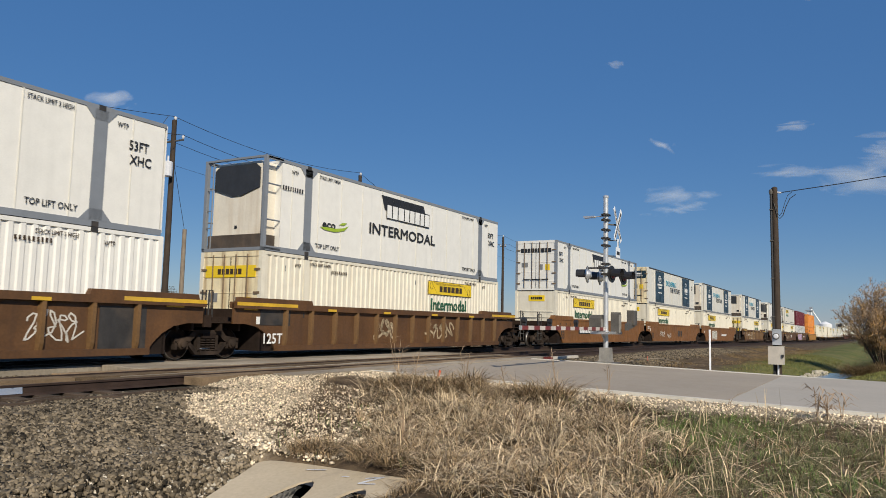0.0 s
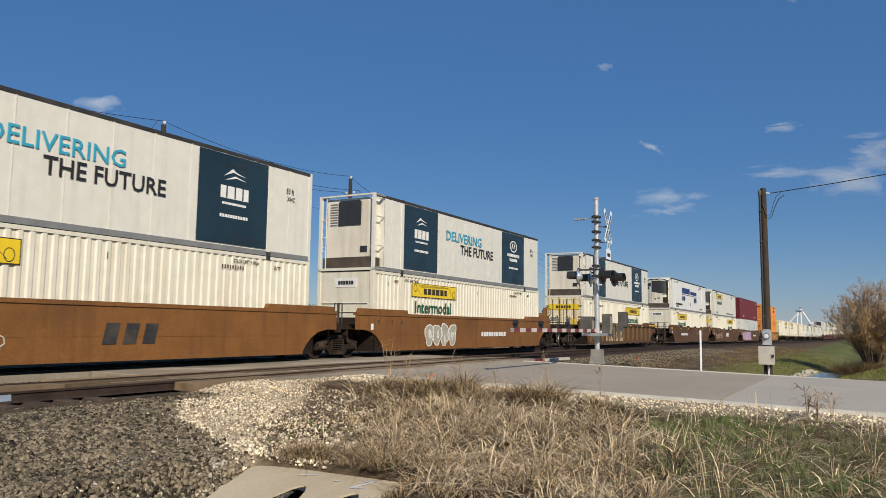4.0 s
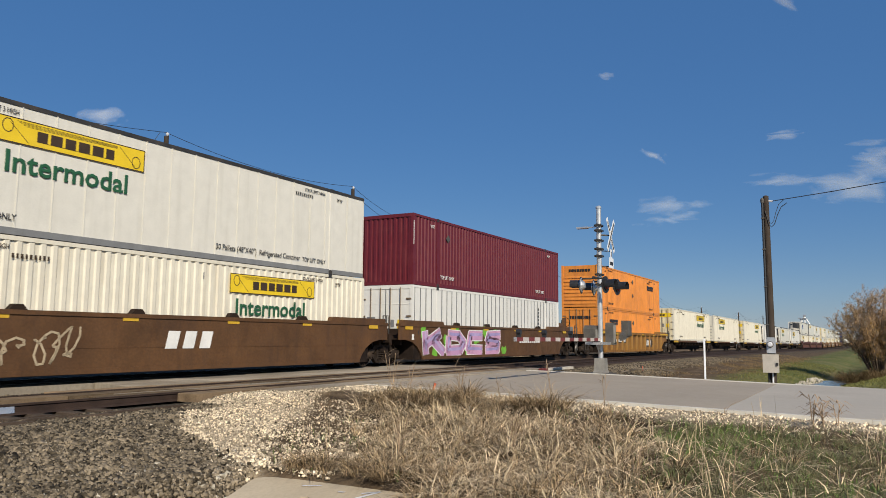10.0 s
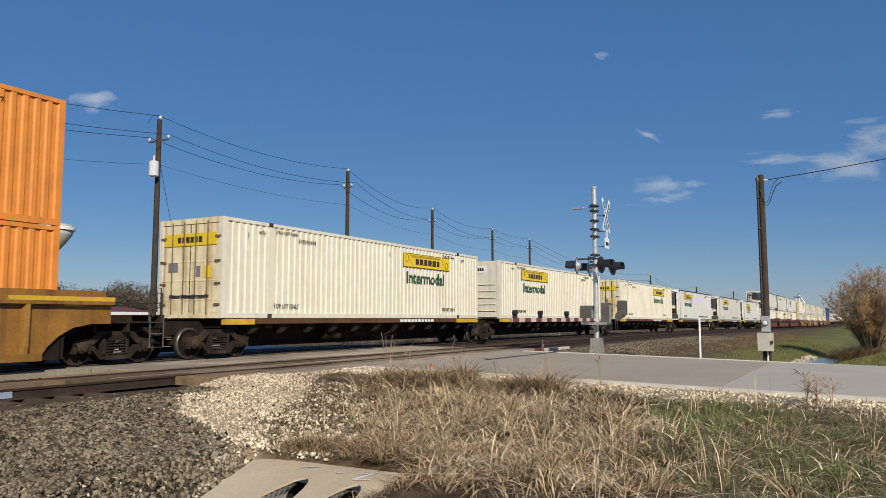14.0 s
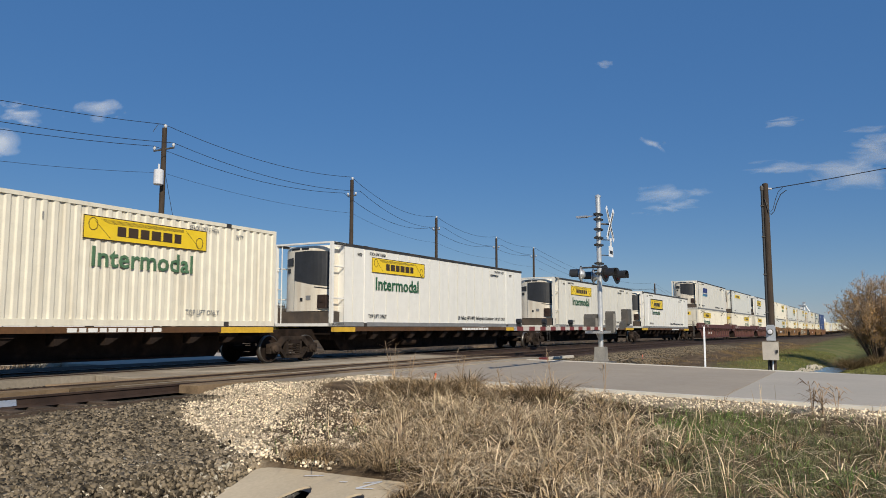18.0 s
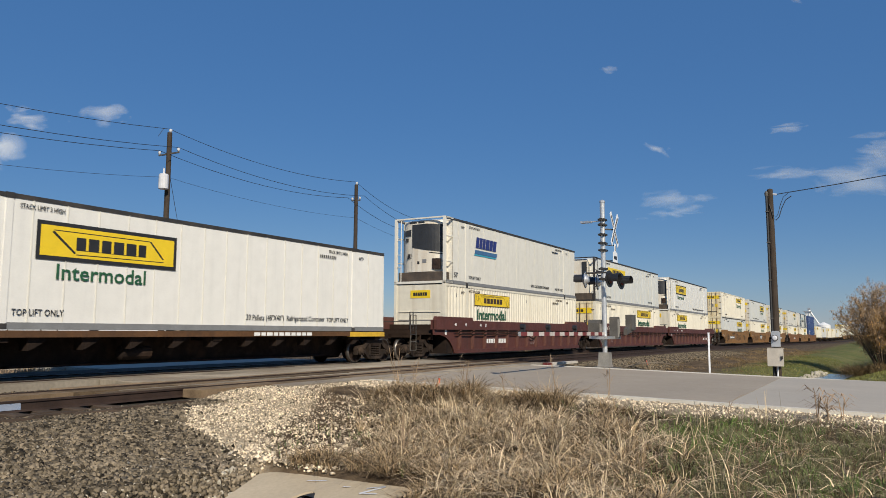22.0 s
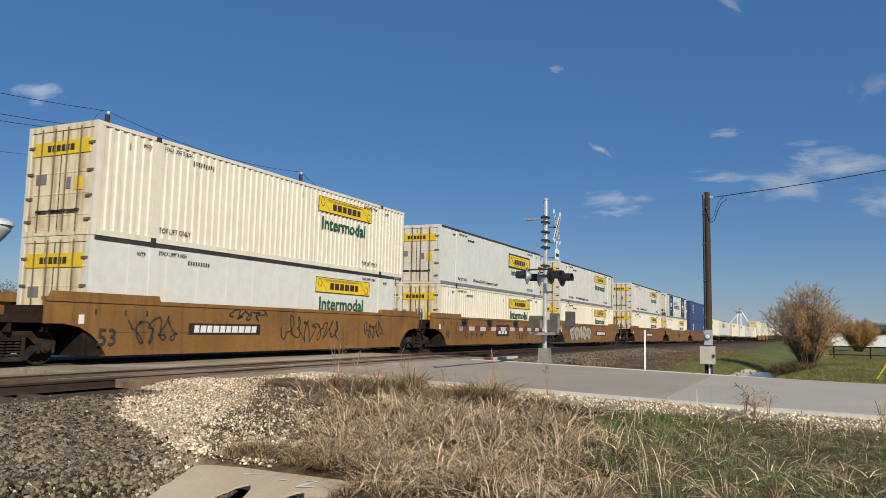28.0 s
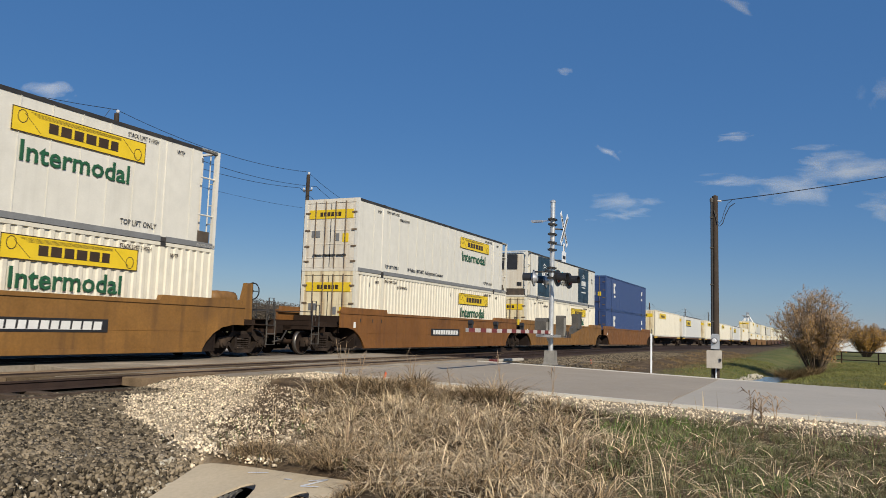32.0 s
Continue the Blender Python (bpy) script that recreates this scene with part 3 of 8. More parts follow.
def crossing_signal():
    """Flashing-light mast with crossbuck, gate machine and base; the lowered gate reaches across the road."""
    bx, by, z0 = 25.4, 8.06, -0.08
    t = thing("crossing_signal", "silver level-crossing mast with black lamps, crossbuck and a lowered gate", "crossing signal")
    t.matrix_basis = pose(bx, by, z0)
    part("base", Geo().prism_xz([(-0.34, 0), (0.34, 0), (0.34, 0.04), (0.23, 0.08), (0.15, 0.5), (-0.15, 0.5), (-0.23, 0.08), (-0.34, 0.04)], -0.18, 0.18), M["basegrey"], t, "grey cast junction base")
    part("foundation", Geo().box(-0.42, 0.42, -0.42, 0.42, -0.35, 0.0), M["castgrey"], t)
    part("mast", Geo().tube((0, 0, 0.3), (0, 0, 5.72), 0.085, k=14), M["galv"], t, "bright galvanised pipe", smooth=False)
    part("cap", Geo().lathe((0, 0, 5.72), (0, 0, 1), [(0, 0.1), (0.06, 0.1), (0.1, 0.04)], 12), M["galv"], t)
    for z in (5.08, 4.9, 4.55, 4.25, 4.0, 3.35, 3.0):
        part("clamp", Geo().box(-0.17, 0.17, -0.12, 0.12, z, z + 0.06).box(-0.24, -0.17, -0.04, 0.04, z - 0.01, z + 0.07).box(0.17, 0.24, -0.04, 0.04, z - 0.01, z + 0.07), M["dark"], t)
    # the sign boards face along the road
    for z, r in ((4.78, 0.03), (4.22, 0.018), (3.68, 0.018)):
        part("sign_arm", Geo().tube((0, 0, z), (0.3, -0.3, z), r, k=6), M["castgrey"], t)
    face = Matrix.Translation((0.3, -0.34, 4.78)) @ pose(0, 0, 0, 0, 0, 1)
    for k, a in enumerate((38, -38)):
        b = part("crossbuck_blade", Geo().box(-0.095, 0.095, -0.006, 0.006, -0.7, 0.7), M["signwhite"], t, "white reflective crossbuck blade", at=face @ pose(0, 0.014 * k, 0, 0, a, 0))
        part("blade_lettering", bars(1.15, 0.1, 8, seed=70 + k), M["castgrey"], b, at=pose(-0.05, -0.008, 0.57, 0, 90, 0))
    part("track_count_sign", Geo().box(-0.26, 0.26, -0.006, 0.006, -0.2, 0.16).box(-0.1, 0.1, -0.006, 0.006, 0.16, 0.46), M["signwhite"], t, at=Matrix.Translation((0.3, -0.34, 3.82)) @ pose(0, 0, 0, 0, 0, 1))
    part("sign_mark", Geo().box(-0.18, 0.18, -0.01, -0.006, -0.1, 0.02).box(-0.03, 0.03, -0.01, -0.006, 0.2, 0.38), M["black"], t, at=Matrix.Translation((0.3, -0.34, 3.82)) @ pose(0, 0, 0, 0, 0, 1))
    part("bell", Geo().tube((-0.1, 0.5, 5.05), (0, 0, 5.08), 0.02, k=6).box(-0.2, 0.0, 0.35, 0.75, 5.02, 5.08), M["alu"], t)
    part("cross_arm", Geo().tube((-0.72, 0, 3.25), (0.72, 0, 3.25), 0.035, k=8).tube((-0.67, -0.4, 3.2), (-0.67, 0.4, 3.2), 0.03, k=8).tube((0.67, -0.4, 3.2), (0.67, 0.4, 3.2), 0.03, k=8), M["dark"], t)
    for x, y, turn in ((-0.75, -0.3, 0), (0.75, -0.3, 0), (-0.75, 0.3, 180), (0.75, 0.3, 180)):
        lamp = part("flashing_lamp", Geo().lathe((0, 0, 0), (0, -1, 0), [(0, 0.1), (0.08, 0.17), (0.16, 0.19), (0.18, 0.19)], 18), M["alu"] if turn else M["signalblack"], t, at=Matrix.Translation((x * 0.9, y, 2.98)) @ pose(0, 0, 0, 0, 0, turn + (8 if turn else -8)))
        part("backboard", Geo().lathe((0, -0.12, 0), (0, -1, 0), [(0, 0.29), (0.015, 0.29)], 24), M["signalblack"], lamp)
        if turn:
            part("backboard_stiffener", Geo().lathe((0, -0.1, 0), (0, -1, 0), [(0, 0.24), (0.02, 0.26)], 24), M["alu"], lamp)
        part("lens", Geo().lathe((0, -0.18, 0), (0, -1, 0), [(0, 0.16), (0.03, 0.12)], 18), M["lens"], lamp)
        hood, k = Geo(), 12
        arc = [math.pi * (-0.15 + 1.3 * i / k) for i in range(k + 1)]
        vs = [(r * math.cos(q), w, r * math.sin(q)) for q in arc for r in (0.18, 0.165) for w in (-0.13, -0.5)]
        fs = []
        for i in range(k):
            o, p = 4 * i, 4 * i + 4
            fs += [(o, o + 1, p + 1, p), (o + 2, p + 2, p + 3, o + 3), (o, p, p + 2, o + 2), (o + 1, o + 3, p + 3, p + 1)]
        hood.add(vs, fs)
        part("hood", hood, M["signalblack"], lamp)
    gm = part("gate_machine", Geo().prism_xz([(-0.3, 1.05), (0.25, 1.05), (0.25, 1.5), (0.18, 1.62), (-0.22, 1.62), (-0.3, 1.5)], 0.1, 0.5), M["castgrey"], t, "grey gate mechanism housing")
    part("machine_bracket", Geo().box(-0.75, 0.75, -0.34, 0.3, 0.96, 1.05).tube((-0.5, 0, 1.0), (0.1, 0, 0.55), 0.03, k=6), M["alu"], t)
    rb = part("relay_box", Geo().prism_xz([(0.1, 0.98), (0.4, 0.98), (0.4, 1.66), (0.36, 1.72), (0.14, 1.72), (0.1, 1.66)], -0.42, -0.14), M["castgrey"], t)
    part("box_door", Geo().box(0.13, 0.37, -0.436, -0.42, 1.02, 1.64), M["basegrey"], rb)
    part("machine_cover", Geo().box(-0.24, 0.19, 0.085, 0.1, 1.1, 1.48), M["basegrey"], gm)
    part("counterweight", Geo().prism_xz([(0.1, 1.1), (1.0, 1.25), (1.0, 1.6), (0.1, 1.3)], -0.75, -0.63).box(0.6, 1.05, -0.8, -0.56, 1.28, 1.8), M["castgrey"], t)
    part("conduit", Geo().tube((0.11, -0.03, 0.5), (0.11, -0.03, 3.4), 0.02, k=6), M["dark"], t)
    arm = part("gate_arm", Geo().box(-7.25, 0.1, -0.035, 0.035, 1.08, 1.19), M["alu"], t, "lowered gate arm with red and white strips")
    n = 18
    for i in range(n):
        x = -7.2 + i * 0.4
        part("strip", Geo().box(x + 0.004, x + 0.396, -0.041, -0.0352, 1.08, 1.19), M["gate_red" if i % 2 == 0 else "gate_white"], arm)
    for x in (-7.0, -5.2, -3.0):
        part("gate_lamp", Geo().box(x - 0.05, x + 0.05, -0.05, 0.05, 1.19, 1.26).lathe((x, -0.06, 1.33), (0, 1, 0), [(0, 0.07), (0.12, 0.07)], 12), M["signalblack"], arm)


crossing_signal()


def service_pole():
    t = thing("service_pole", "dark wooden service pole with meter box and conduit", "utility pole")
    t.matrix_basis = pose(25.85, 2.66, -0.35)
    part("pole", Geo().tube((0, 0, -0.3), (0, 0, 6.02), 0.115, 0.09, k=14), M["polewood"], t)
    part("pole_cap", Geo().lathe((0, 0, 6.02), (0, 0, 1), [(0, 0.092), (0.02, 0.085), (0.05, 0.02)], 12), M["polewood"], t)
    part("conduit", Geo().tube((-0.1, 0.1, -0.2), (-0.08, 0.1, 5.85), 0.038, k=8), M["wire"], t, "black riser conduit")
    for z in (1.9, 3.1, 4.3, 5.3):
        part("conduit_strap", Geo().box(-0.15, -0.02, 0.05, 0.15, z, z + 0.035), M["castgrey"], t)
    part("lower_conduit", Geo().tube((-0.13, -0.01, -0.15), (-0.13, -0.01, 0.45), 0.028, k=8), M["signwhite"], t, "white lower conduit")
    b = part("panel_box", Geo().box(-0.32, -0.14, -0.2, 0.24, 0.44, 0.98).box(-0.335, -0.13, -0.21, 0.25, 0.98, 0.995), M["pinkboard"], t, "pale grey steel panel box")
    part("box_lid", Geo().box(-0.345, -0.322, -0.21, 0.25, 0.43, 0.975), M["pinkboard"], b)
    part("latch", Geo().box(-0.37, -0.345, -0.2, -0.13, 0.66, 0.74).tube((-0.37, -0.165, 0.64), (-0.37, -0.165, 0.66), 0.02, k=6), M["dark"], b)
    mtr = part("meter_box", Geo().box(-0.26, -0.14, -0.13, 0.13, 1.03, 1.48).box(-0.27, -0.14, -0.1, 0.1, 1.48, 1.52), M["galv"], t)
    part("meter_ring", Geo().lathe((-0.26, 0.02, 1.3), (-1, 0, 0), [(0, 0.1), (0.03, 0.1), (0.035, 0.085)], 18), M["castgrey"], mtr)
    part("meter", Geo().lathe((-0.29, 0.02, 1.3), (-1, 0, 0), [(0, 0.08), (0.08, 0.075), (0.1, 0.05)], 16), M["porcelain"], mtr)
    part("weatherhead", Geo().lathe((-0.08, 0.1, 5.82), (0, 0, 1), [(0, 0.05), (0.1, 0.06), (0.16, 0.03)], 10), M["castgrey"], t)
    loop = [(-0.1, 0.02, 5.55), (-0.1, -0.08, 5.1), (-0.08, -0.15, 5.02), (-0.05, -0.24, 5.12), (-0.03, -0.33, 5.4), (-0.02, -0.45, 5.66), (0.0, -0.62, 5.78)]
    part("drip_loop", Geo().path(loop, 0.013), M["wire"], t)
    part("drip_loop", Geo().path([(x + 0.03, y * 0.8 - 0.02, z + 0.1) for x, y, z in loop], 0.009), M["wire"], t)
    part("insulator", Geo().tube((0, -0.08, 5.88), (0, -0.2, 5.86), 0.03, k=8), M["porcelain"], t)


service_pole()


def sag(a, b, drop, n=14):
    a, b = Vector(a), Vector(b)
    return [a.lerp(b, i / n) - Vector((0, 0, drop * 4 * (i / n) * (1 - i / n))) for i in range(n + 1)]


def cable(a, b, drop, r, label="black overhead cable sagging between poles"):
    g = Geo().path(sag(a, b, drop), r, 5)
    tagged(part("cable", g, M["wire"]), label, "cable", "overhead cables")


cable((25.85, 2.46, 5.52), (24.5, -22.0, 10.75), 0.85, 0.014)

# utility poles behind the train
POLES = [(25.42, 30.5, 11.7, True), (41.05, 30.3, 11.72, False), (60.1, 34.6, 11.79, False), (77.15, 36.5, 11.76, False), (89.85, 37.2, 11.79, False), (136.0, 33.0, 9.4, False), (179.0, 33.0, 8.9, False), (236.0, 33.0, 9.6, False), (300.0, 33.5, 10.5, False)]


def utility_pole(x, y, h, transformer):
    t = thing("utility_pole", "dark wooden utility pole with insulators" + (" and a white transformer" if transformer else ""), "utility pole", "poles behind the train")
    t.matrix_basis = pose(x, y, -0.6)
    part("pole", Geo().tube((0, 0, -0.5), (0, 0, h), 0.17, 0.12, k=12), M["polewood"], t)
    part("top_insulator", Geo().lathe((0.05, 0, h), (0, 0, 1), [(0, 0.03), (0.08, 0.08), (0.16, 0.09), (0.2, 0.03)], 10), M["porcelain"], t)
    w = 0.7 if transformer else 0.32
    arm = part("cross_arm", Geo().box(-0.035, 0.035, -w - 0.04, w + 0.04, h - 1.13, h - 1.06), M["castgrey"], t)
    for s in (-w, w):
        part("insulator", Geo().lathe((0, s, h - 1.05), (0, 0, 1), [(0, 0.03), (0.06, 0.07), (0.14, 0.08), (0.18, 0.03)], 10), M["porcelain"], arm)
    if transformer:
        tr = part("transformer", Geo().lathe((-0.42, -0.2, h - 3.0), (0, 0, 1), [(0, 0.2), (0.03, 0.24), (0.72, 0.24), (0.76, 0.2), (0.8, 0.08)], 16), M["porcelain"], t, "white pole transformer")
        part("bushing", Geo().tube((-0.42, -0.2, h - 2.3), (-0.42, -0.2, h - 1.95), 0.05, k=8), M["porcelain"], tr)
        for z in (h - 2.95, h - 2.55):
            part("bracket", Geo().box(-0.25, 0.0, -0.1, 0.05, z, z + 0.1), M["castgrey"], t)
        part("jumper", Geo().path([(0.05, 0, h + 0.2), (-0.4, 0, h + 0.12), (-0.7, 0, h - 0.35)], 0.012), M["wire"], t)
    return t


for row in POLES:
    utility_pole(*row)
ends = [(-5.6, 29.0, 10.4)] + [(x, y, h - 0.6 + 0.2) for x, y, h, _ in POLES]
for (ax, ay, az), (bx, by, bz) in zip(ends, ends[1:]):
    d = math.hypot(bx - ax, by - ay)
    for dy, dz in ((0.05, 0), (-0.7, -1.05), (0.7, -1.05)):
        cable((ax, ay + dy, az + dz), (bx, by + dy, bz + dz), 0.0022 * d * d if d < 30 else 0.034 * d, 0.014)
    cable((ax, ay, az - 2.5), (bx, by, bz - 2.5), (0.02 if ax > 0 else 0.034) * d, 0.008)

stub = thing("stub_pole", "short pale wooden guy pole", "utility pole")
stub.matrix_basis = pose(27.4, 31.6, -0.6)
part("pole", Geo().tube((0, 0, -0.4), (0, 0, 6.4), 0.13, 0.11, k=12), M["palepole"], stub)
part("guy_wire", Geo().path([(0, 0, 6.3), (-1.0, -0.5, 8.3), (-2.0, -1.1, 10.0)], 0.012), M["wire"], stub)


def marker_post(x, y, h, label):
    t = thing("marker_post", label, "post")
    t.matrix_basis = pose(x, y, float(ground_z(x, y)) - 0.02)
    part("post", Geo().box(-0.05, 0.05, -0.02, 0.02, -0.1, h).tube((0, 0, 0.1), (0, 0, h), 0.03, k=6), M["signwhite"], t)


marker_post(25.0, 4.55, 1.35, "thin white marker post beside the road")


def flag(x, y, h, lean):
    t = thing("marker_flag", "small fluorescent orange utility marker flag", "flag")
    t.matrix_basis = pose(x, y, float(ground_z(x, y)) - 0.03, lean, lean * 0.6)
    part("wire_stake", Geo().tube((0, 0, -0.05), (0, 0, h), 0.006, k=5), M["dark"], t)
    part("pennant", Geo().prism_xz([(0, h - 0.17), (0.09, h - 0.2), (0.1, h - 0.02), (0, h)], -0.003, 0.003), M["flag"], t)


flag(14.2, 8.3, 0.3, 14)
flag(31.5, 8.2, 0.42, -6)


def culvert():
    """Sloped concrete end treatment with two corrugated pipes, cut off along the slope."""
    t = thing("culvert_headwall", "beige sloped concrete culvert end with two corrugated pipe mouths", "culvert")

    def top(x):
        return -0.6 - 0.2 * (7.35 - x)

    bmc = bmesh.new()
    outer = [(7.3, 6.7), (7.42, 6.3), (7.5, 5.3), (7.45, 4.3), (5.2, 4.2), (3.6, 4.2), (3.6, 6.2), (5.2, 6.25)]
    mouths = []
    for ya in (5.56, 4.84):
        mouths.append([(5.8 + 1.06 * math.cos(a) * (1 if math.cos(a) > 0 else 1.2), ya + 0.245 * math.sin(a) + 0.04 * math.cos(a)) for a in (2 * math.pi * i / 26 for i in range(26))])
    loops = []
    for pts in [outer] + mouths:
        vs = [bmc.verts.new((x, y, top(x))) for x, y in pts]
        loops.append(vs)
    edges = [bmc.edges.new((l[i], l[(i + 1) % len(l)])) for l in loops for i in range(len(l))]
    bmesh.ops.triangle_fill(bmc, use_beauty=True, use_dissolve=False, edges=edges)
    for n, l in enumerate(loops):
        low = [bmc.verts.new((v.co.x, v.co.y, v.co.z - (0.5 if n == 0 else 0.03))) for v in l]
        for i in range(len(l)):
            bmc.faces.new((l[i], l[(i + 1) % len(l)], low[(i + 1) % len(l)], low[i]))
    bmesh.ops.recalc_face_normals(bmc, faces=bmc.faces)
    me = bpy.data.meshes.new("headwall")
    bmc.to_mesh(me)
    me.materials.append(M["culvert"])
    part("headwall", me, None, t)
    for ya in (5.56, 4.84):
        # black tube: its colour carries the shade inside the pipe
        part("pipe_bore", Geo().lathe((6.7, ya, -0.985), (1, 0, 0), [(0, 0.275), (0.9, 0.275), (0.92, 0.02)], 20, False), M["black"], t)
        for i in range(27):
            x = 4.8 + i * 0.075
            part("corrugation", pipe_ring((top(x) - 0.015 + 0.985) / 0.262), M["pipe"], t, at=(x, ya + 0.012, -0.985))
    for k, (x0, y0, x1, y1) in enumerate(((7.1, 5.88, 7.17, 5.64), (7.07, 5.33, 7.08, 5.24), (7.1, 5.03, 7.2, 4.84), (7.2, 4.84, 6.95, 5.02), (6.95, 5.02, 7.0, 4.82))):
        d = math.hypot(x1 - x0, y1 - y0)
        nx, ny = -(y1 - y0) / d * 0.03, (x1 - x0) / d * 0.03
        g = Geo().add([(x + nx * s, y + ny * s, top(x) + 0.004) for x, y in ((x0, y0), (x1, y1)) for s in (-1, 1)], [(0, 2, 3, 1)])
        part("chalk_mark", g, M["signwhite"], t)


def pipe_ring(level):
    """One corrugation of the pipe, cut off where the slope cuts it."""
    g, k = Geo(), 20
    a = math.asin(max(-0.85, min(0.97, level)))
    for i in range(k):
        a0, a1 = (math.pi - a + (math.pi + 2 * a) * q / k for q in (i, i + 1))
        vs = [(x, r * math.cos(q), r * math.sin(q)) for x, r in ((-0.0375, 0.262), (0.0, 0.235), (0.0375, 0.262)) for q in (a0, a1)]
        g.add(vs, [(0, 1, 3, 2), (2, 3, 5, 4)])
    return g


culvert()

# ---- stones, grass and plants ----
rng = np.random.default_rng(7)


def mesh_object(name, verts, tris, material, label, category, kind="stuff", parent=None):
    """A joined mesh of many small pieces; tris index the vertices."""
    me = bpy.data.meshes.new(name)
    verts, tris = np.asarray(verts, np.float32).reshape(-1, 3), np.asarray(tris, np.int32).reshape(-1, 3)
    me.vertices.add(len(verts))
    me.vertices.foreach_set("co", verts.ravel())
    me.loops.add(tris.size)
    me.loops.foreach_set("vertex_index", tris.ravel())
    me.polygons.add(len(tris))
    me.polygons.foreach_set("loop_start", np.arange(0, tris.size, 3, dtype=np.int32))
    me.update(calc_edges=True)
    me.materials.append(material)
    ob = new(name, me)
    if parent:
        ob.parent = parent
        return tagged(ob, kind=kind)
    return tagged(ob, label, category, kind=kind)


PHI = (1 + 5 ** 0.5) / 2
ICO_V = np.array([(-1, PHI, 0), (1, PHI, 0), (-1, -PHI, 0), (1, -PHI, 0), (0, -1, PHI), (0, 1, PHI), (0, -1, -PHI), (0, 1, -PHI), (PHI, 0, -1), (PHI, 0, 1), (-PHI, 0, -1), (-PHI, 0, 1)]) / 1.902
ICO_F = np.array([(0, 11, 5), (0, 5, 1), (0, 1, 7), (0, 7, 10), (0, 10, 11), (1, 5, 9), (5, 11, 4), (11, 10, 2), (10, 7, 6), (7, 1, 8), (3, 9, 4), (3, 4, 2), (3, 2, 6), (3, 6, 8), (3, 8, 9), (4, 9, 5), (2, 4, 11), (6, 2, 10), (8, 6, 7), (9, 8, 1)])


def turns(n):
    q = rng.normal(size=(n, 4))
    q /= np.linalg.norm(q, axis=1, keepdims=True)
    w, x, y, z = q.T
    return np.stack([1 - 2 * (y * y + z * z), 2 * (x * y - z * w), 2 * (x * z + y * w), 2 * (x * y + z * w), 1 - 2 * (x * x + z * z), 2 * (y * z - x * w), 2 * (x * z - y * w), 2 * (y * z + x * w), 1 - 2 * (x * x + y * y)], -1).reshape(n, 3, 3)


CUBE_V = np.array([(x, y, z) for x in (-1, 1) for y in (-1, 1) for z in (-1, 1)]) * 0.62
CUBE_F = np.array([(0, 1, 3), (0, 3, 2), (4, 6, 7), (4, 7, 5), (0, 4, 5), (0, 5, 1), (2, 3, 7), (2, 7, 6), (0, 2, 6), (0, 6, 4), (1, 5, 7), (1, 7, 3)])


def stones(name, pts, size, material, label, sink=0.02):
    """Angular crushed stones, each one broken differently."""
    n = len(pts)
    s = size[:, None, None] * rng.uniform(0.6, 1.25, (n, 1, 3))
    v = (CUBE_V[None] + rng.normal(0, 0.24, (n, 8, 3))) * s
    v = np.einsum("nij,nkj->nki", turns(n), v)
    z = ground_z(pts[:, 0], pts[:, 1]) + size * (0.5 - sink)
    v += np.stack([pts[:, 0], pts[:, 1], z], -1)[:, None]
    f = CUBE_F[None] + 8 * np.arange(n)[:, None, None]
    mesh_object(name, v, f, material, label, "gravel")


def scatter(n, x0, x1, y0, y1, chance):
    p = np.stack([rng.uniform(x0, x1, n), rng.uniform(y0, y1, n)], -1)
    return p[rng.random(n) < chance(p[:, 0], p[:, 1])]


def clear_of_slab(x, y):
    return 1 - ((x < 7.28) & (y > 4.28) & (y < 6.28 + 0.2 * (x - 5.2)))


def bal(x, y):
    return ballast_zone(x, y) * clear_of_slab(x, y) * (((y < 11.1) | (x < 8.8)) & ~((y > 11.7) & (y < 11.9)))


pts = np.concatenate([scatter(100000, 3.2, 10.2, 5.2, 11.1, bal), scatter(7000, 5.0, 11.3, 13.4, 16.0, lambda x, y: 1 - 0.7 * (x > 9) * ((y < 13.95) | (y > 15.7))), scatter(70000, 26.6, 60, 6.2, 11.6, bal)])
stones("ballast_stones", pts, (0.013 + 0.026 * rng.random(len(pts)) ** 1.6) * (1 + 0.15 * (pts[:, 0] > 20)), M["ballast"], "dark grey crushed railway ballast")


def pale_chance(x, y):
    return bal(x, y) * (0.35 + 0.65 * smooth(8.6, 7.0, y)) * (0.5 + 0.5 * hills(2 * x, 2 * y))


pts = scatter(17000, 3.2, 9.6, 5.2, 10.8, pale_chance)
stones("pale_ballast_stones", pts, rng.uniform(0.009, 0.026, len(pts)), M["palestone"], "scattered pale stones among dark ballast", 0.1)


def lime(x, y):
    return np.clip(limestone_zone(x, y) + 0.25 * smooth(0.8, 0.0, np.abs(x - 7.2)) * (y < 8) + 0.28 * smooth(12.0, 13.6, x) * (y < 6.5) * (x > 9) + 0.36 * smooth(-0.7, 0.1, y - 6.2 - 0.75 * (x - 9)) * (x > 7) * (x < 12), 0, 1) * (0.62 + 0.38 * smooth(-0.25, 0.15, hills(1.9 * x + 3, 2.1 * y)) + 0.38 * smooth(8.6, 9.6, y)) * clear_of_slab(x, y)


pts = np.concatenate([scatter(58000, 6.4, 15.0, 5.6, 11.15, lime), scatter(12000, 11.5, 14.95, -5, 8, lime)])
stones("limestone_gravel", pts, (0.007 + 0.02 * rng.random(len(pts)) ** 3) * (0.85 + 0.35 * smooth(9, 7, pts[:, 1])), M["limestone"], "pale cream crushed limestone on the road shoulder")


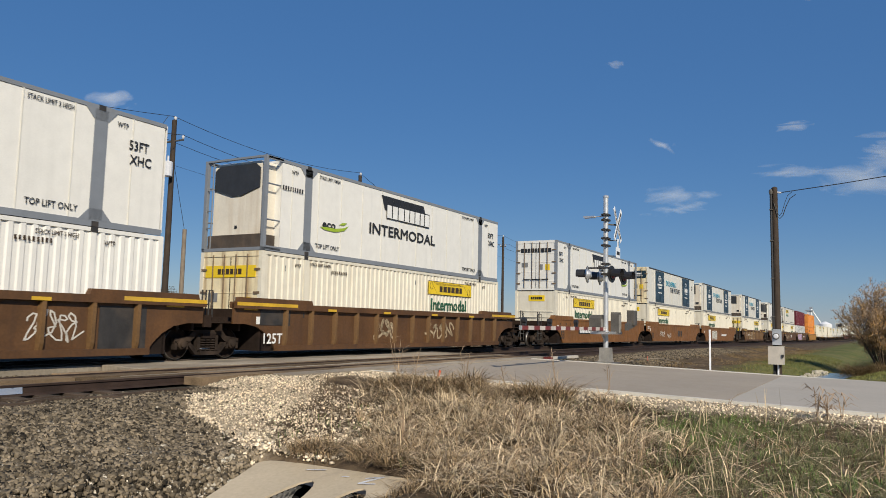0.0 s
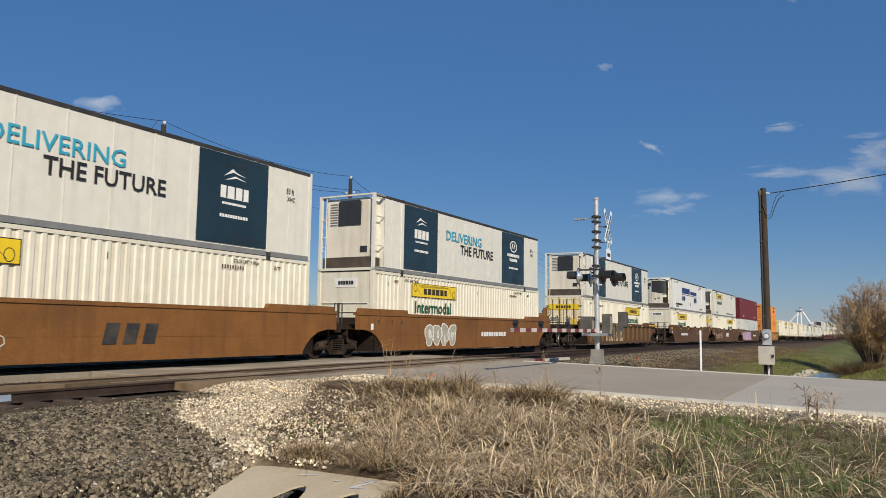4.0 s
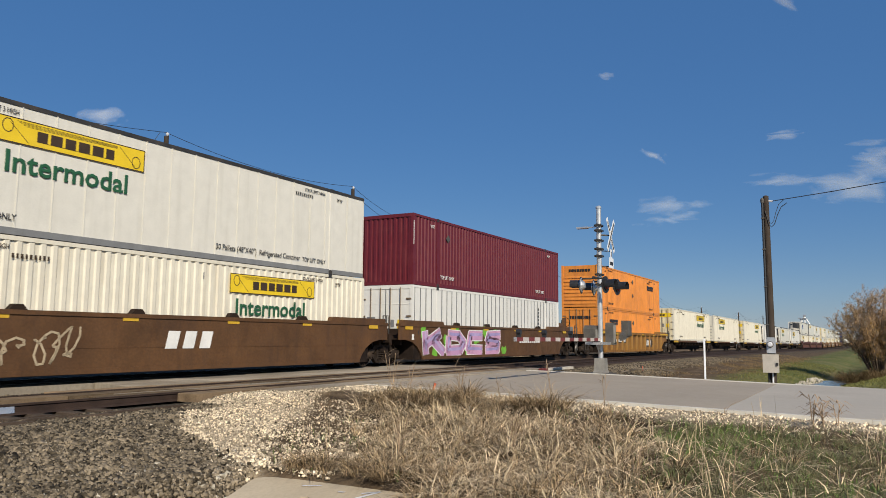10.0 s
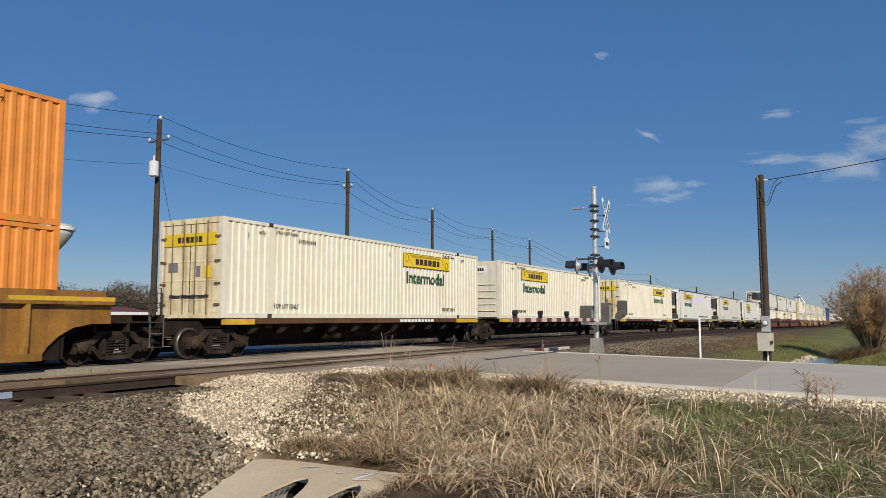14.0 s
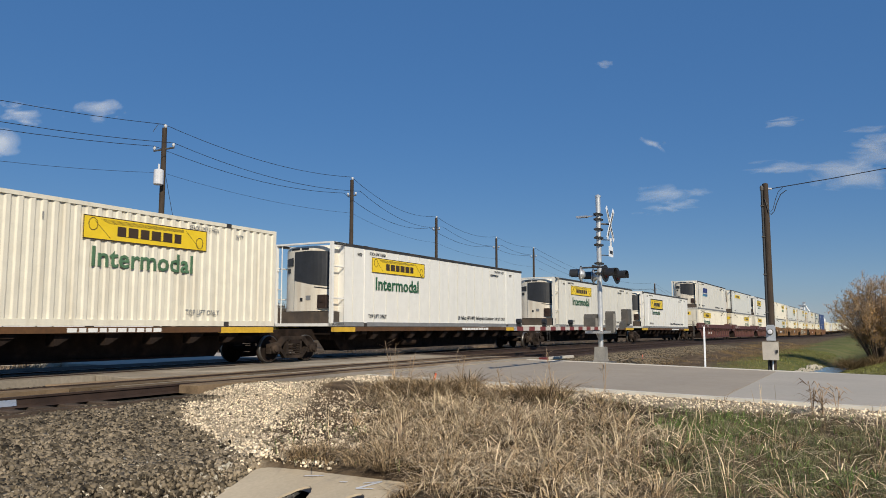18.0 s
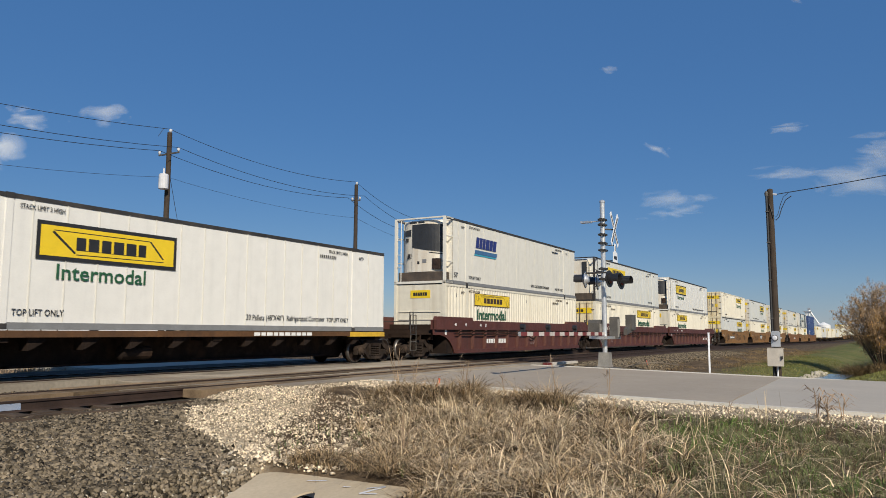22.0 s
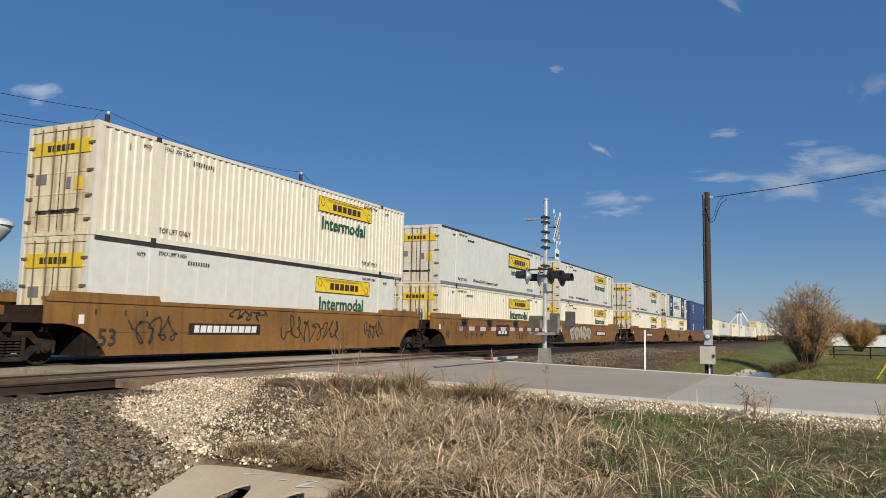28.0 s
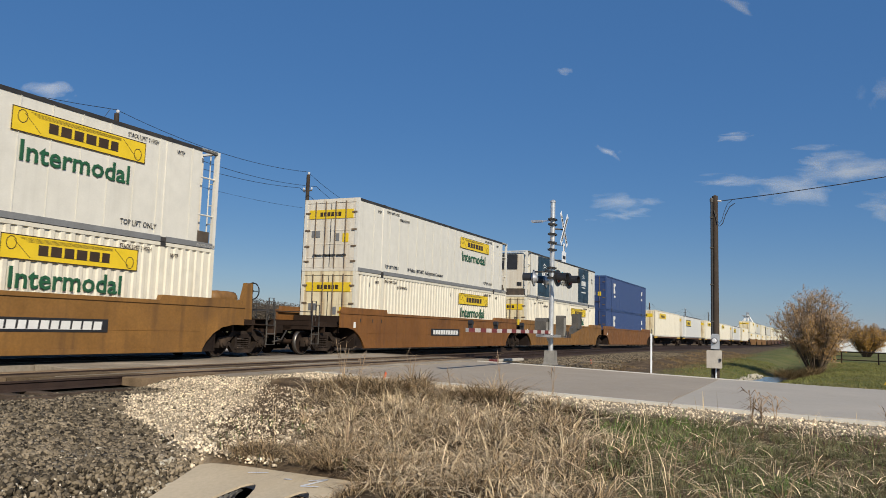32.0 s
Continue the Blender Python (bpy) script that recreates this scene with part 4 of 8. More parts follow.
pts = scatter(9000, 6.6, 14.5, 6.2, 11.1, lambda x, y: 0.5 * limestone_zone(x, y) * (0.3 + smooth(0.2, 0.6, hills(1.7 * x, 1.3 * y)) + smooth(9.4, 10.4, y) * smooth(11, 9, x)))
stones("stray_dark_stones", pts, 0.01 + 0.02 * rng.random(len(pts)) ** 2, M["ballast"], "stray dark stones among pale gravel", 0.05)


def blades(base, height, lean, width, droop):
    """Curved tapering leaves: foot, height, sideways reach (x, y), width, and how far the tip bends over."""
    n = len(base)
    u = np.array([0, 0.4, 0.75, 1.0])
    side = np.stack([-lean[:, 1], lean[:, 0]], -1)
    side = side / np.maximum(1e-6, np.linalg.norm(side, axis=1, keepdims=True))
    rot = rng.uniform(-1.2, 1.2, n)
    c, s = np.cos(rot), np.sin(rot)
    side = np.stack([side[:, 0] * c - side[:, 1] * s, side[:, 0] * s + side[:, 1] * c], -1)
    pts = np.zeros((n, 7, 3))
    for k, q in enumerate(u):
        mid = np.concatenate([base[:, :2] + lean * (q ** 1.7)[None] if np.ndim(q) else base[:, :2] + lean * q ** 1.7, (base[:, 2] + height * (q - droop * q ** 3))[:, None]], -1)
        if k < 3:
            w = (width * (1 - 0.55 * q))[:, None] * np.concatenate([side, np.zeros((n, 1))], -1) / 2
            pts[:, 2 * k], pts[:, 2 * k + 1] = mid - w, mid + w
        else:
            pts[:, 6] = mid
    f = np.array([(0, 1, 3), (0, 3, 2), (2, 3, 5), (2, 5, 4), (4, 5, 6)])
    return pts, f[None] + 7 * np.arange(n)[:, None, None]


def grass(name, xy, h, spread_by, width, droop, material, label):
    n = len(xy)
    a = rng.uniform(0, 2 * math.pi, n)
    r = spread_by * h * rng.uniform(0.2, 1.2, n)
    base = np.concatenate([xy, (ground_z(xy[:, 0], xy[:, 1]) - 0.01)[:, None]], -1)
    v, f = blades(base, h, np.stack([np.cos(a), np.sin(a)], -1) * r[:, None], width * rng.uniform(0.6, 1.3, n), droop * rng.uniform(0.3, 1.3, n))
    mesh_object(name, v, f, material, label, "grass")


def verge(x, y):
    """How thickly weeds cover the strip between culvert, gravel and road."""
    stony = limestone_zone(x, y)
    near = smooth(6.0, 6.3, x) * (y < 4.3) + smooth(7.15, 7.35, x) * (y >= 4.3)
    return np.clip(1 - 1.6 * stony, 0, 1) * (1 - ballast_zone(x, y)) * clear_of_slab(x, y) * np.where(y < 4.6, smooth(13.7, 12.9, x + 0.6 * hills(x, y)), smooth(14.2, 13.4, x + 0.5 * hills(x, y))) * near


def clumps(count, x0, x1, y0, y1, per, size, chance):
    c = scatter(count, x0, x1, y0, y1, chance)
    k = rng.integers(per[0], per[1], len(c))
    i = np.repeat(np.arange(len(c)), k)
    big = rng.uniform(0.55, 1.25, len(c))[i]
    xy = c[i] + rng.normal(0, size, (len(i), 2)) * big[:, None]
    return xy, big


def tall_part(x, y):
    lumps = smooth(-0.25, 0.25, hills(1.1 * x + 2, 1.2 * y))
    return verge(x, y) * (1 - 0.75 * smooth(11.0, 12.2, x) * smooth(6.2, 4.6, y)) * (0.06 + 0.94 * smooth(1.9, 3.4, y + 0.25 * (10 - x))) * smooth(0.5, -0.5, y - 6.2 - 0.75 * (x - 9)) * (0.35 + 0.65 * lumps)


def tussocks(name, centres, per, size, length, material, label, arch=0.75, width=0.008):
    """Tufts whose blades spring from one crown, arch outwards and hang over."""
    k = rng.integers(per[0], per[1], len(centres))
    i = np.repeat(np.arange(len(centres)), k)
    n = len(i)
    big = rng.uniform(0.55, 1.2, len(centres))[i]
    a = rng.uniform(0, 2 * math.pi, n)
    # every tuft is combed a little to one side
    tilt = rng.uniform(0, 2 * math.pi, len(centres))[i]
    ray = np.stack([np.cos(a) + 0.7 * np.cos(tilt), np.sin(a) + 0.7 * np.sin(tilt)], -1)
    xy = centres[i] + np.stack([np.cos(a), np.sin(a)], -1) * (size * big * rng.random(n) ** 0.5)[:, None]
    h = length * big * rng.uniform(0.45, 1.1, n)
    reach = h * rng.uniform(0.2, 1.6, n)
    base = np.concatenate([xy, (ground_z(xy[:, 0], xy[:, 1]) - 0.01)[:, None]], -1)
    v, f = blades(base, h, ray * reach[:, None], width * rng.uniform(0.6, 1.3, n), arch * rng.uniform(0.2, 1.25, n))
    mesh_object(name, v, f, material, label, "grass")


def fallen(name, xy, length, material, label, width=0.008):
    """Broken stalks lying across one another at all angles."""
    n = len(xy)
    a = rng.uniform(0, 2 * math.pi, n)
    z = ground_z(xy[:, 0], xy[:, 1]) + rng.uniform(0.01, 0.16, n)
    base = np.concatenate([xy, z[:, None]], -1)
    v, f = blades(base, rng.uniform(-0.05, 0.16, n), np.stack([np.cos(a), np.sin(a)], -1) * (length * rng.uniform(0.4, 1.2, n))[:, None], width * rng.uniform(0.6, 1.3, n), rng.uniform(0, 0.8, n))
    mesh_object(name, v, f, material, label, "grass")


# low blades carry the dark gaps between stalks as painted shade
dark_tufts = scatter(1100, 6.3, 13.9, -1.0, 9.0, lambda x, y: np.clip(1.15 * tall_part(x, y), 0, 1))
tussocks("dead_grass_undergrowth", dark_tufts, (40, 80), 0.14, 0.2, M["undergrowth"], "dead grass low in the tufts, coloured dark as in shade", 0.8, 0.012)
pale_tufts = scatter(1250, 6.3, 13.7, -0.4, 8.8, tall_part)
tussocks("dead_grass_tufts", pale_tufts, (36, 76), 0.08, 0.37, M["straw"], "tan arching tufts of dead winter grass", 0.95, 0.0115)
edge_tufts = scatter(330, 12.3, 13.9, 4.8, 8.6, lambda x, y: verge(x, y) * smooth(-0.3, 0.2, hills(1.6 * x, 1.9 * y)))
tussocks("roadside_dead_grass", edge_tufts, (40, 80), 0.14, 0.58, M["straw"], "tufts of dead grass along the road", 0.7, 0.013)
slab_tufts = np.concatenate([np.stack([rng.uniform(5.6, 7.6, 50), rng.uniform(4.0, 4.5, 50)], -1), np.stack([rng.uniform(7.4, 7.9, 60), rng.uniform(4.2, 6.4, 60)], -1)])
tussocks("dead_grass_by_culvert", slab_tufts, (25, 60), 0.1, 0.3, M["straw"], "dead grass hanging over the culvert slab", 0.9, 0.012)
xy = scatter(18000, 6.4, 13.8, -0.8, 8.6, lambda x, y: np.maximum(0.9 * tall_part(x, y), 0.12 * verge(x, y)))
fallen("fallen_stalks", xy, 0.46, M["bleached"], "bleached grass stalks lying across one another", 0.0125)
xy = scatter(420, 6.6, 13.4, -0.9, 8.0, lambda x, y: np.maximum(0.8 * tall_part(x, y), 0.3 * verge(x, y)))
fallen("long_fallen_stalks", xy, 0.8, M["bleached"], "long pale broken stalks", 0.016)
arches = scatter(900, 6.3, 13.5, -0.6, 8.4, tall_part)
tussocks("arching_stalks", arches, (8, 18), 0.16, 0.48, M["bleached"], "long pale stalks arching out of the dead tufts", 1.0, 0.013)
low = scatter(420, 7.0, 12.6, -1.6, 3.4, lambda x, y: np.clip(1.2 * verge(x, y) * smooth(3.6, 2.0, y + 0.3 * hills(2 * x, 2 * y)), 0, 1))
tussocks("grey_green_tufts", low, (50, 100), 0.13, 0.17, M["sage"], "short grey-green winter grass tufts", 0.5, 0.006)
stand = np.array([(8.5, 1.35), (8.6, 1.5), (8.75, 3.9), (9.05, 3.5), (8.3, 2.6), (9.6, 4.4), (10.2, 5.2), (9.2, 5.9), (10.9, 6.4), (8.2, 3.3), (9.9, 2.9), (11.4, 7.2)])
tussocks("tall_pale_stalks", stand, (4, 9), 0.05, 0.72, M["bleached"], "tall pale dry stalks standing above the grass", 0.2, 0.012)
xy, big = clumps(120, 6.4, 13.6, -0.6, 8.2, (2, 7), 0.07, lambda x, y: np.maximum(tall_part(x, y), 0.3 * verge(x, y)))
grass("upright_stalks", xy, rng.uniform(0.3, 0.62, len(xy)) * big, 0.3, 0.0095, 0.1, M["bleached"], "upright bleached grass stalks")
xy = scatter(24000, 6.0, 14.2, -1.8, 9.2, lambda x, y: verge(x, y) * (0.4 + 0.6 * smooth(1.5, 3, y)))
grass("flattened_thatch", xy, rng.uniform(0.02, 0.09, len(xy)), 4.0, 0.007, 0.5, M["greyweed"], "flattened thatch of dead grass")
xy = scatter(42000, 6.2, 14.2, -1.9, 10.5, lambda x, y: np.clip(verge(x, y) * (0.15 + 0.75 * smooth(3.2, 1.2, y)) * (0.25 + 0.75 * smooth(-0.2, 0.25, hills(1.9 * x + 1, 2.2 * y))) + 0.95 * np.exp(-(((x - 11.9) / 1.2) ** 2 + ((y - 9.55 - 0.4 * (x - 11.9)) / 0.4) ** 2)), 0, 1))
grass("grey_dead_weeds", xy, rng.uniform(0.04, 0.2, len(xy)), 1.1, 0.006, 0.4, M["greyweed"], "short grey-brown dead weeds")


def green_chance(x, y):
    return np.clip(1.3 * np.exp(-(((x - 11.4) / 1.15) ** 2 + ((y - 1.9) / 0.7) ** 2)) + 0.6 * np.exp(-(((x - 9.3) / 0.6) ** 2 + ((y - 2.1) / 0.4) ** 2)) + 0.7 * np.exp(-(((x - 8.9) / 0.8) ** 2 + ((y - 0.3) / 0.6) ** 2)) + 0.35 * np.exp(-(((x - 9.6) / 0.35) ** 2 + ((y - 6.6) / 0.4) ** 2)) + 0.12 * smooth(4, 2, y) + 0.04, 0, 1) * np.maximum(verge(x, y), 0.3 * (x < 13.8) * (x > 8) * (y < 3)) * (0.35 + 0.65 * (hills(2.3 * x, 2.7 * y) > 0))


xy = scatter(42000, 7.2, 14.0, -1.8, 8.0, green_chance)
grass("green_grass_tufts", xy, rng.uniform(0.05, 0.2, len(xy)), 0.6, 0.008, 0.3, M["grass"], "fresh green grass tufts")
xy = scatter(70000, 25.0, 64.0, -12.0, 6.6, lambda x, y: smooth(6.2, 4.6, y + 0.4 * hills(0.5 * x, 0.6 * y)) * (abs(y - ditch_y(x)) > 0.8) * 0.85)
grass("far_verge_grass", xy, rng.uniform(0.04, 0.12, len(xy)), 0.9, 0.022, 0.3, M["turfblade"], "mown green grass beyond the road")
xy = scatter(9000, 25.0, 33.0, -8.0, 1.0, lambda x, y: smooth(28.5, 25.4, x) * 0.9)
grass("roadside_dry_grass", xy, rng.uniform(0.05, 0.14, len(xy)), 1.0, 0.014, 0.4, M["straw"], "dry tan grass along the far road edge")
xy, big = clumps(420, 26.5, 90.0, 4.4, 9.2, (30, 70), 0.32, lambda x, y: smooth(4.4, 5.4, y) * smooth(9.4, 8.0, y) * smooth(-0.3, 0.2, hills(0.55 * x, 1.1 * y)))
grass("bank_dead_grass", xy, rng.uniform(0.07, 0.24, len(xy)) * big, 1.0, 0.018, 0.5, M["bankgrass"], "dead brown grass on the railway bank")


scrub = np.stack([rng.uniform(-12, 130, 2600), rng.uniform(20.6, 24.0, 2600)], -1)
scrub = scrub[(scrub[:, 0] < 14.4) | (scrub[:, 0] > 25.3)]
tussocks("scrub_behind_track", scrub, (18, 34), 0.3, 0.52, M["twig"], "low brown scrub along the far side of the track", 0.6, 0.025)


def stalk_weed(x, y, h, seed, leaf_mat, broad):
    """A single tall weed: stem, side shoots and hanging blades."""
    r = random.Random(seed)
    t = thing("tall_weed", "tall dry weed with thin branching stems", "weed", "tall weeds by the road")
    t.matrix_basis = pose(x, y, float(ground_z(x, y)) - 0.02)
    lv = Geo()
    for i in range(r.randint(2, 4)):
        a, k = r.uniform(0, 6.28), h * r.uniform(0.65, 1.0)
        tip = Vector((math.cos(a) * 0.18 * k, math.sin(a) * 0.18 * k, k))
        part("stem", Geo().path([Vector((0.02 * i, 0, 0)), tip * 0.5 + Vector((0, 0, 0.04)), tip], 0.005 if not broad else 0.007, 5), M["twig"], t)
        for j in range(7):
            q = r.uniform(0.35, 1.0)
            b, d = r.uniform(0, 6.28), r.uniform(0.08, 0.2) * (1.25 if broad else 1)
            p = tip * q
            m1 = p + Vector((math.cos(b) * d, math.sin(b) * d, d * 0.6))
            m2 = p + Vector((math.cos(b) * d * 1.9, math.sin(b) * d * 1.9, d * 0.1 if broad else d * 0.9))
            w = Vector((-math.sin(b), math.cos(b), 0.3)) * (0.009 if broad else 0.005)
            lv.add([p, m1 - w, m1 + w, m2], [(0, 1, 2), (1, 3, 2)])
    part("foliage", lv, leaf_mat, t)


for i, (wx, wy, wh, broad) in enumerate(((13.6, 8.9, 0.95, False), (13.3, 8.3, 0.7, False), (13.7, 7.3, 0.75, False), (13.5, 6.3, 0.6, False), (13.8, 5.35, 0.95, False), (13.9, 4.35, 0.85, False), (13.6, 0.85, 0.5, True), (13.75, 0.7, 0.42, True), (13.9, 0.5, 0.48, True), (12.9, 2.1, 0.35, False), (13.2, -1.1, 0.5, False), (8.0, 1.25, 0.6, False), (8.3, 5.3, 0.7, False), (9.4, 4.2, 0.65, False), (8.1, 2.2, 0.6, False))):
    stalk_weed(wx, wy, wh, 300 + i, M["twig"], broad)


def leaf_cloud(n, centre, radii, size, shell=0.5):
    """Small leaf triangles spread through an uneven crown."""
    d = rng.normal(size=(n, 3))
    d /= np.linalg.norm(d, axis=1, keepdims=True)
    rad = rng.uniform(shell, 1.0, (n, 1)) ** 0.7
    bump = 1 + 0.22 * np.sin(5 * d[:, :1] + 3 * d[:, 1:2]) + 0.15 * np.sin(9 * d[:, 2:] + 4 * d[:, :1])
    c = np.asarray(centre) + d * rad * bump * np.asarray(radii)
    tri = rng.normal(size=(n, 3, 3)) * size
    return (c[:, None] + tri).reshape(-1, 3), np.arange(3 * n).reshape(-1, 3)


def shrub(x, y, h, w, seed, label, leaves, low_leaves, thick=1.0):
    """Many thin stems fanning out of one foot, with fine brushwood and thin leaves."""
    r = random.Random(seed)
    t = thing("shrub", label, "shrub")
    t.matrix_basis = pose(x, y, float(ground_z(x, y)) - 0.05)
    limbs, twigs, tips = Geo(), Geo(), []

    def any_way(up):
        return Vector((r.gauss(0, 1), r.gauss(0, 1), r.gauss(up, 0.8))).normalized()

    for i in range(40):
        a, k = 2.39996 * i + r.uniform(-0.3, 0.3), ((i + 0.5) / 40) ** 0.55
        lump = 1 + 0.07 * math.sin(3 * a + seed)
        end = Vector((math.cos(a) * w / 2 * k * lump, math.sin(a) * w / 2 * k * lump, h * (1.0 - 0.42 * k * k) * r.uniform(0.84, 1.0)))
        foot = Vector((0.3 * math.cos(a) * k, 0.3 * math.sin(a) * k, 0))
        mid = foot.lerp(end, 0.5) + Vector((r.uniform(-0.15, 0.15), r.uniform(-0.15, 0.15), 0.1 * h * k))
        row = [foot * (1 - u) ** 2 + mid * 2 * u * (1 - u) + end * u * u for u in (0, 0.2, 0.4, 0.6, 0.8, 1.0)]
        for j in range(5):
            limbs.tube(row[j], row[j + 1], 0.05 * (1 - 0.17 * j), 0.05 * (1 - 0.17 * (j + 1)), k=5)
        for _ in range(16):
            u = r.uniform(0.2, 1.0)
            p = foot * (1 - u) ** 2 + mid * 2 * u * (1 - u) + end * u * u
            d = ((end - foot).normalized() * 0.75 + any_way(0.2) * 0.75).normalized()
            q = p + d * r.uniform(0.4, 0.95) * h / 5
            twigs.tube(p, q, 0.014, 0.007, k=4)
            for _ in range(12):
                p2 = p.lerp(q, r.uniform(0.25, 1.0))
                q2 = p2 + (d * 0.6 + any_way(0.25) * 0.8).normalized() * r.uniform(0.15, 0.42) * h / 5
                twigs.tube(p2, q2, 0.01, 0.004, k=3)
                tips.append(q2)
    part("trunk", limbs, M["bark"], t)
    part("brushwood", twigs, M["twig"], t, "fine grey-brown twigs")
    tp = np.array([tuple(q) for q in tips])
    low = (tp[:, 2] < 0.62 * h) & (tp[:, 1] < 0.15 * w)
    for name, m, src, n, label2 in (("foliage", leaves, tp, int(15000 * thick), ""), ("low_foliage", low_leaves, tp[low], int(4500 * thick), "golden leaves low on one side")):
        pick = src[rng.integers(0, len(src), n)] + rng.normal(0, 0.07, (n, 3))
        tri = rng.normal(size=(n, 3, 3)) * 0.028
        ob = mesh_object(name, (pick[:, None] + tri).reshape(-1, 3), np.arange(3 * n).reshape(-1, 3), m, "", "", "", t)
        if label2:
            tagged(ob, label=label2)


shrub(46.5, -0.4, 4.55, 4.3, 21, "large bare shrub with thin rust-brown autumn leaves", M["leaf"], M["goldleaf"])
shrub(88.0, -5.4, 3.3, 4.4, 22, "golden autumn shrub beyond the pipe fence", M["goldleaf"], M["goldleaf"], 1.6)
foot = np.stack([rng.uniform(45.2, 47.6, 50), rng.uniform(-0.5, 1.3, 50)], -1)
tussocks("brush_under_shrub", foot, (40, 70), 0.3, 0.9, M["bankgrass"], "tangled brown brush at the foot of the shrub", 0.5, 0.018)

# ---- beyond the tracks and the road ----


def woods(name, rows, label):
    """rows: x, y, width, depth, height of clumps of far trees."""
    vs, fs, o = [], [], 0
    for x, y, w, d, h in rows:
        n = int(1700 * (w * h) ** 0.5)
        v, f = leaf_cloud(n, (x, y, h * 0.5 - 0.6), (w / 2, d / 2, h * 0.52), 0.13, 0.2)
        vs.append(v)
        fs.append(f + o)
        o += len(v)
    mesh_object(name, np.concatenate(vs), np.concatenate(fs), M["woods"], label, "trees")


r2 = random.Random(8)
woods("woods_behind_tracks", [(30 + 13 * i + r2.uniform(-5, 5), 118 + 0.18 * 13 * i + r2.uniform(-12, 12), r2.uniform(14, 22), 9, r2.uniform(5.0, 8.0)) for i in range(26)] + [(70 + 9 * i + r2.uniform(-4, 4), 128 + 1.2 * i + r2.uniform(-8, 8), r2.uniform(10, 18), 8, r2.uniform(4.5, 7.5)) for i in range(14)], "grey-brown leafless trees behind the tracks")
woods("woods_beyond_field", [(290 + r2.uniform(-25, 25), -14 - 11 * i, r2.uniform(12, 22), 16, r2.uniform(3.4, 6.2)) for i in range(9)] + [(420 + 22 * i, 75 + 10 * i + r2.uniform(-5, 5), 22, 14, r2.uniform(4, 6)) for i in range(7)], "distant dark trees beyond the field")


def water_tower():
    t = thing("water_tower", "white water tower with a broad bowl on one stem", "water tower")
    t.matrix_basis = pose(137.5, 208.5, -0.8)
    part("stem", Geo().lathe((0, 0, 0), (0, 0, 1), [(0, 2.2), (2, 1.2), (20.5, 0.95), (22.0, 1.1)], 24), M["tower"], t, smooth=True)
    part("bowl", Geo().lathe((0, 0, 22.0), (0, 0, 1), [(0, 1.1), (2.2, 2.9), (4.6, 4.6), (6.0, 5.0)], 32), M["tower"], t, smooth=True)
    part("rim", Geo().lathe((0, 0, 28.0), (0, 0, 1), [(0, 5.3), (0.1, 5.45), (1.0, 5.45), (1.1, 5.3)], 32), M["barnwhite"], t)
    part("roof", Geo().lathe((0, 0, 29.1), (0, 0, 1), [(0, 5.3), (0.5, 4.6), (1.0, 3.0), (1.2, 0.3)], 32), M["pinkboard"], t, smooth=True)


water_tower()


def building(name, x, y, w, d, h, wall, roof, label, gable=1.0, turn=0, doors=0):
    t = thing(name, label, "building")
    t.matrix_basis = pose(x, y, -0.65, 0, 0, turn)
    part("wall", Geo().prism_xz([(-w / 2, 0), (w / 2, 0), (w / 2, h), (-w / 2, h)], -d / 2, d / 2), wall, t)
    part("roof", Geo().prism_yz([(-d / 2 - 0.3, h), (d / 2 + 0.3, h), (0, h + gable)], -w / 2 - 0.3, w / 2 + 0.3), roof, t)
    for i in range(doors):
        dx = -w / 2 + (i + 0.5) * w / doors
        dr = part("window", Geo().box(dx - 0.6, dx + 0.6, -d / 2 - 0.03, -d / 2 + 0.01, 0.9, 2.0), M["barnwhite"], t)
        part("pane", Geo().box(dx - 0.5, dx + 0.5, -d / 2 - 0.05, -d / 2 - 0.03, 1.0, 1.9), M["grille"], dr)


building("shed", 47.0, 70.0, 15.0, 8.0, 2.5, M["barnred"], M["barnred"], "low dark red metal shed", 0.5, 0, 3)
building("barn", 34.0, 68.0, 13.0, 10.0, 2.7, M["barnwhite"], M["barnwhite"], "white metal barn with a shallow roof", 0.9, 0, 2)
for k, (x, y) in enumerate(((36.0, 56.0), (44.5, 57.0))):
    tr = thing("trailer", "white box trailer parked by a shed", "trailer", "parked trailers")
    tr.matrix_basis = pose(x, y, -0.6)
    part("box", Geo().prism_xz([(-2.6, 0.6), (2.6, 0.6), (2.6, 2.2), (2.5, 2.3), (-2.5, 2.3), (-2.6, 2.2)], -1.1, 1.1), M["barnwhite"], tr)
    for dx in (-0.6, 0.5):
        part("wheel", Geo().lathe((dx, -1.15, 0.35), (0, 1, 0), [(0, 0.35), (0.2, 0.35)], 16), M["black"], tr)
    part("hitch", Geo().prism_xz([(2.6, 0.6), (3.8, 0.5), (3.8, 0.58), (2.6, 0.75)], -0.1, 0.1), M["dark"], tr)


def long_shed():
    t = thing("long_shed", "long low white covered sheds beyond the field", "building")
    t.matrix_basis = pose(152, -40, -0.75)
    for i in range(6):
        y = i * 11.0 - 22
        out = [(-5.4 * math.cos(math.pi * j / 10), 2.1 * math.sin(math.pi * j / 10) ** 0.6) for j in range(11)]
        part("bay", Geo().prism_yz([(y + a, b) for a, b in out], -30, 30), M["barnwhite"], t)


long_shed()


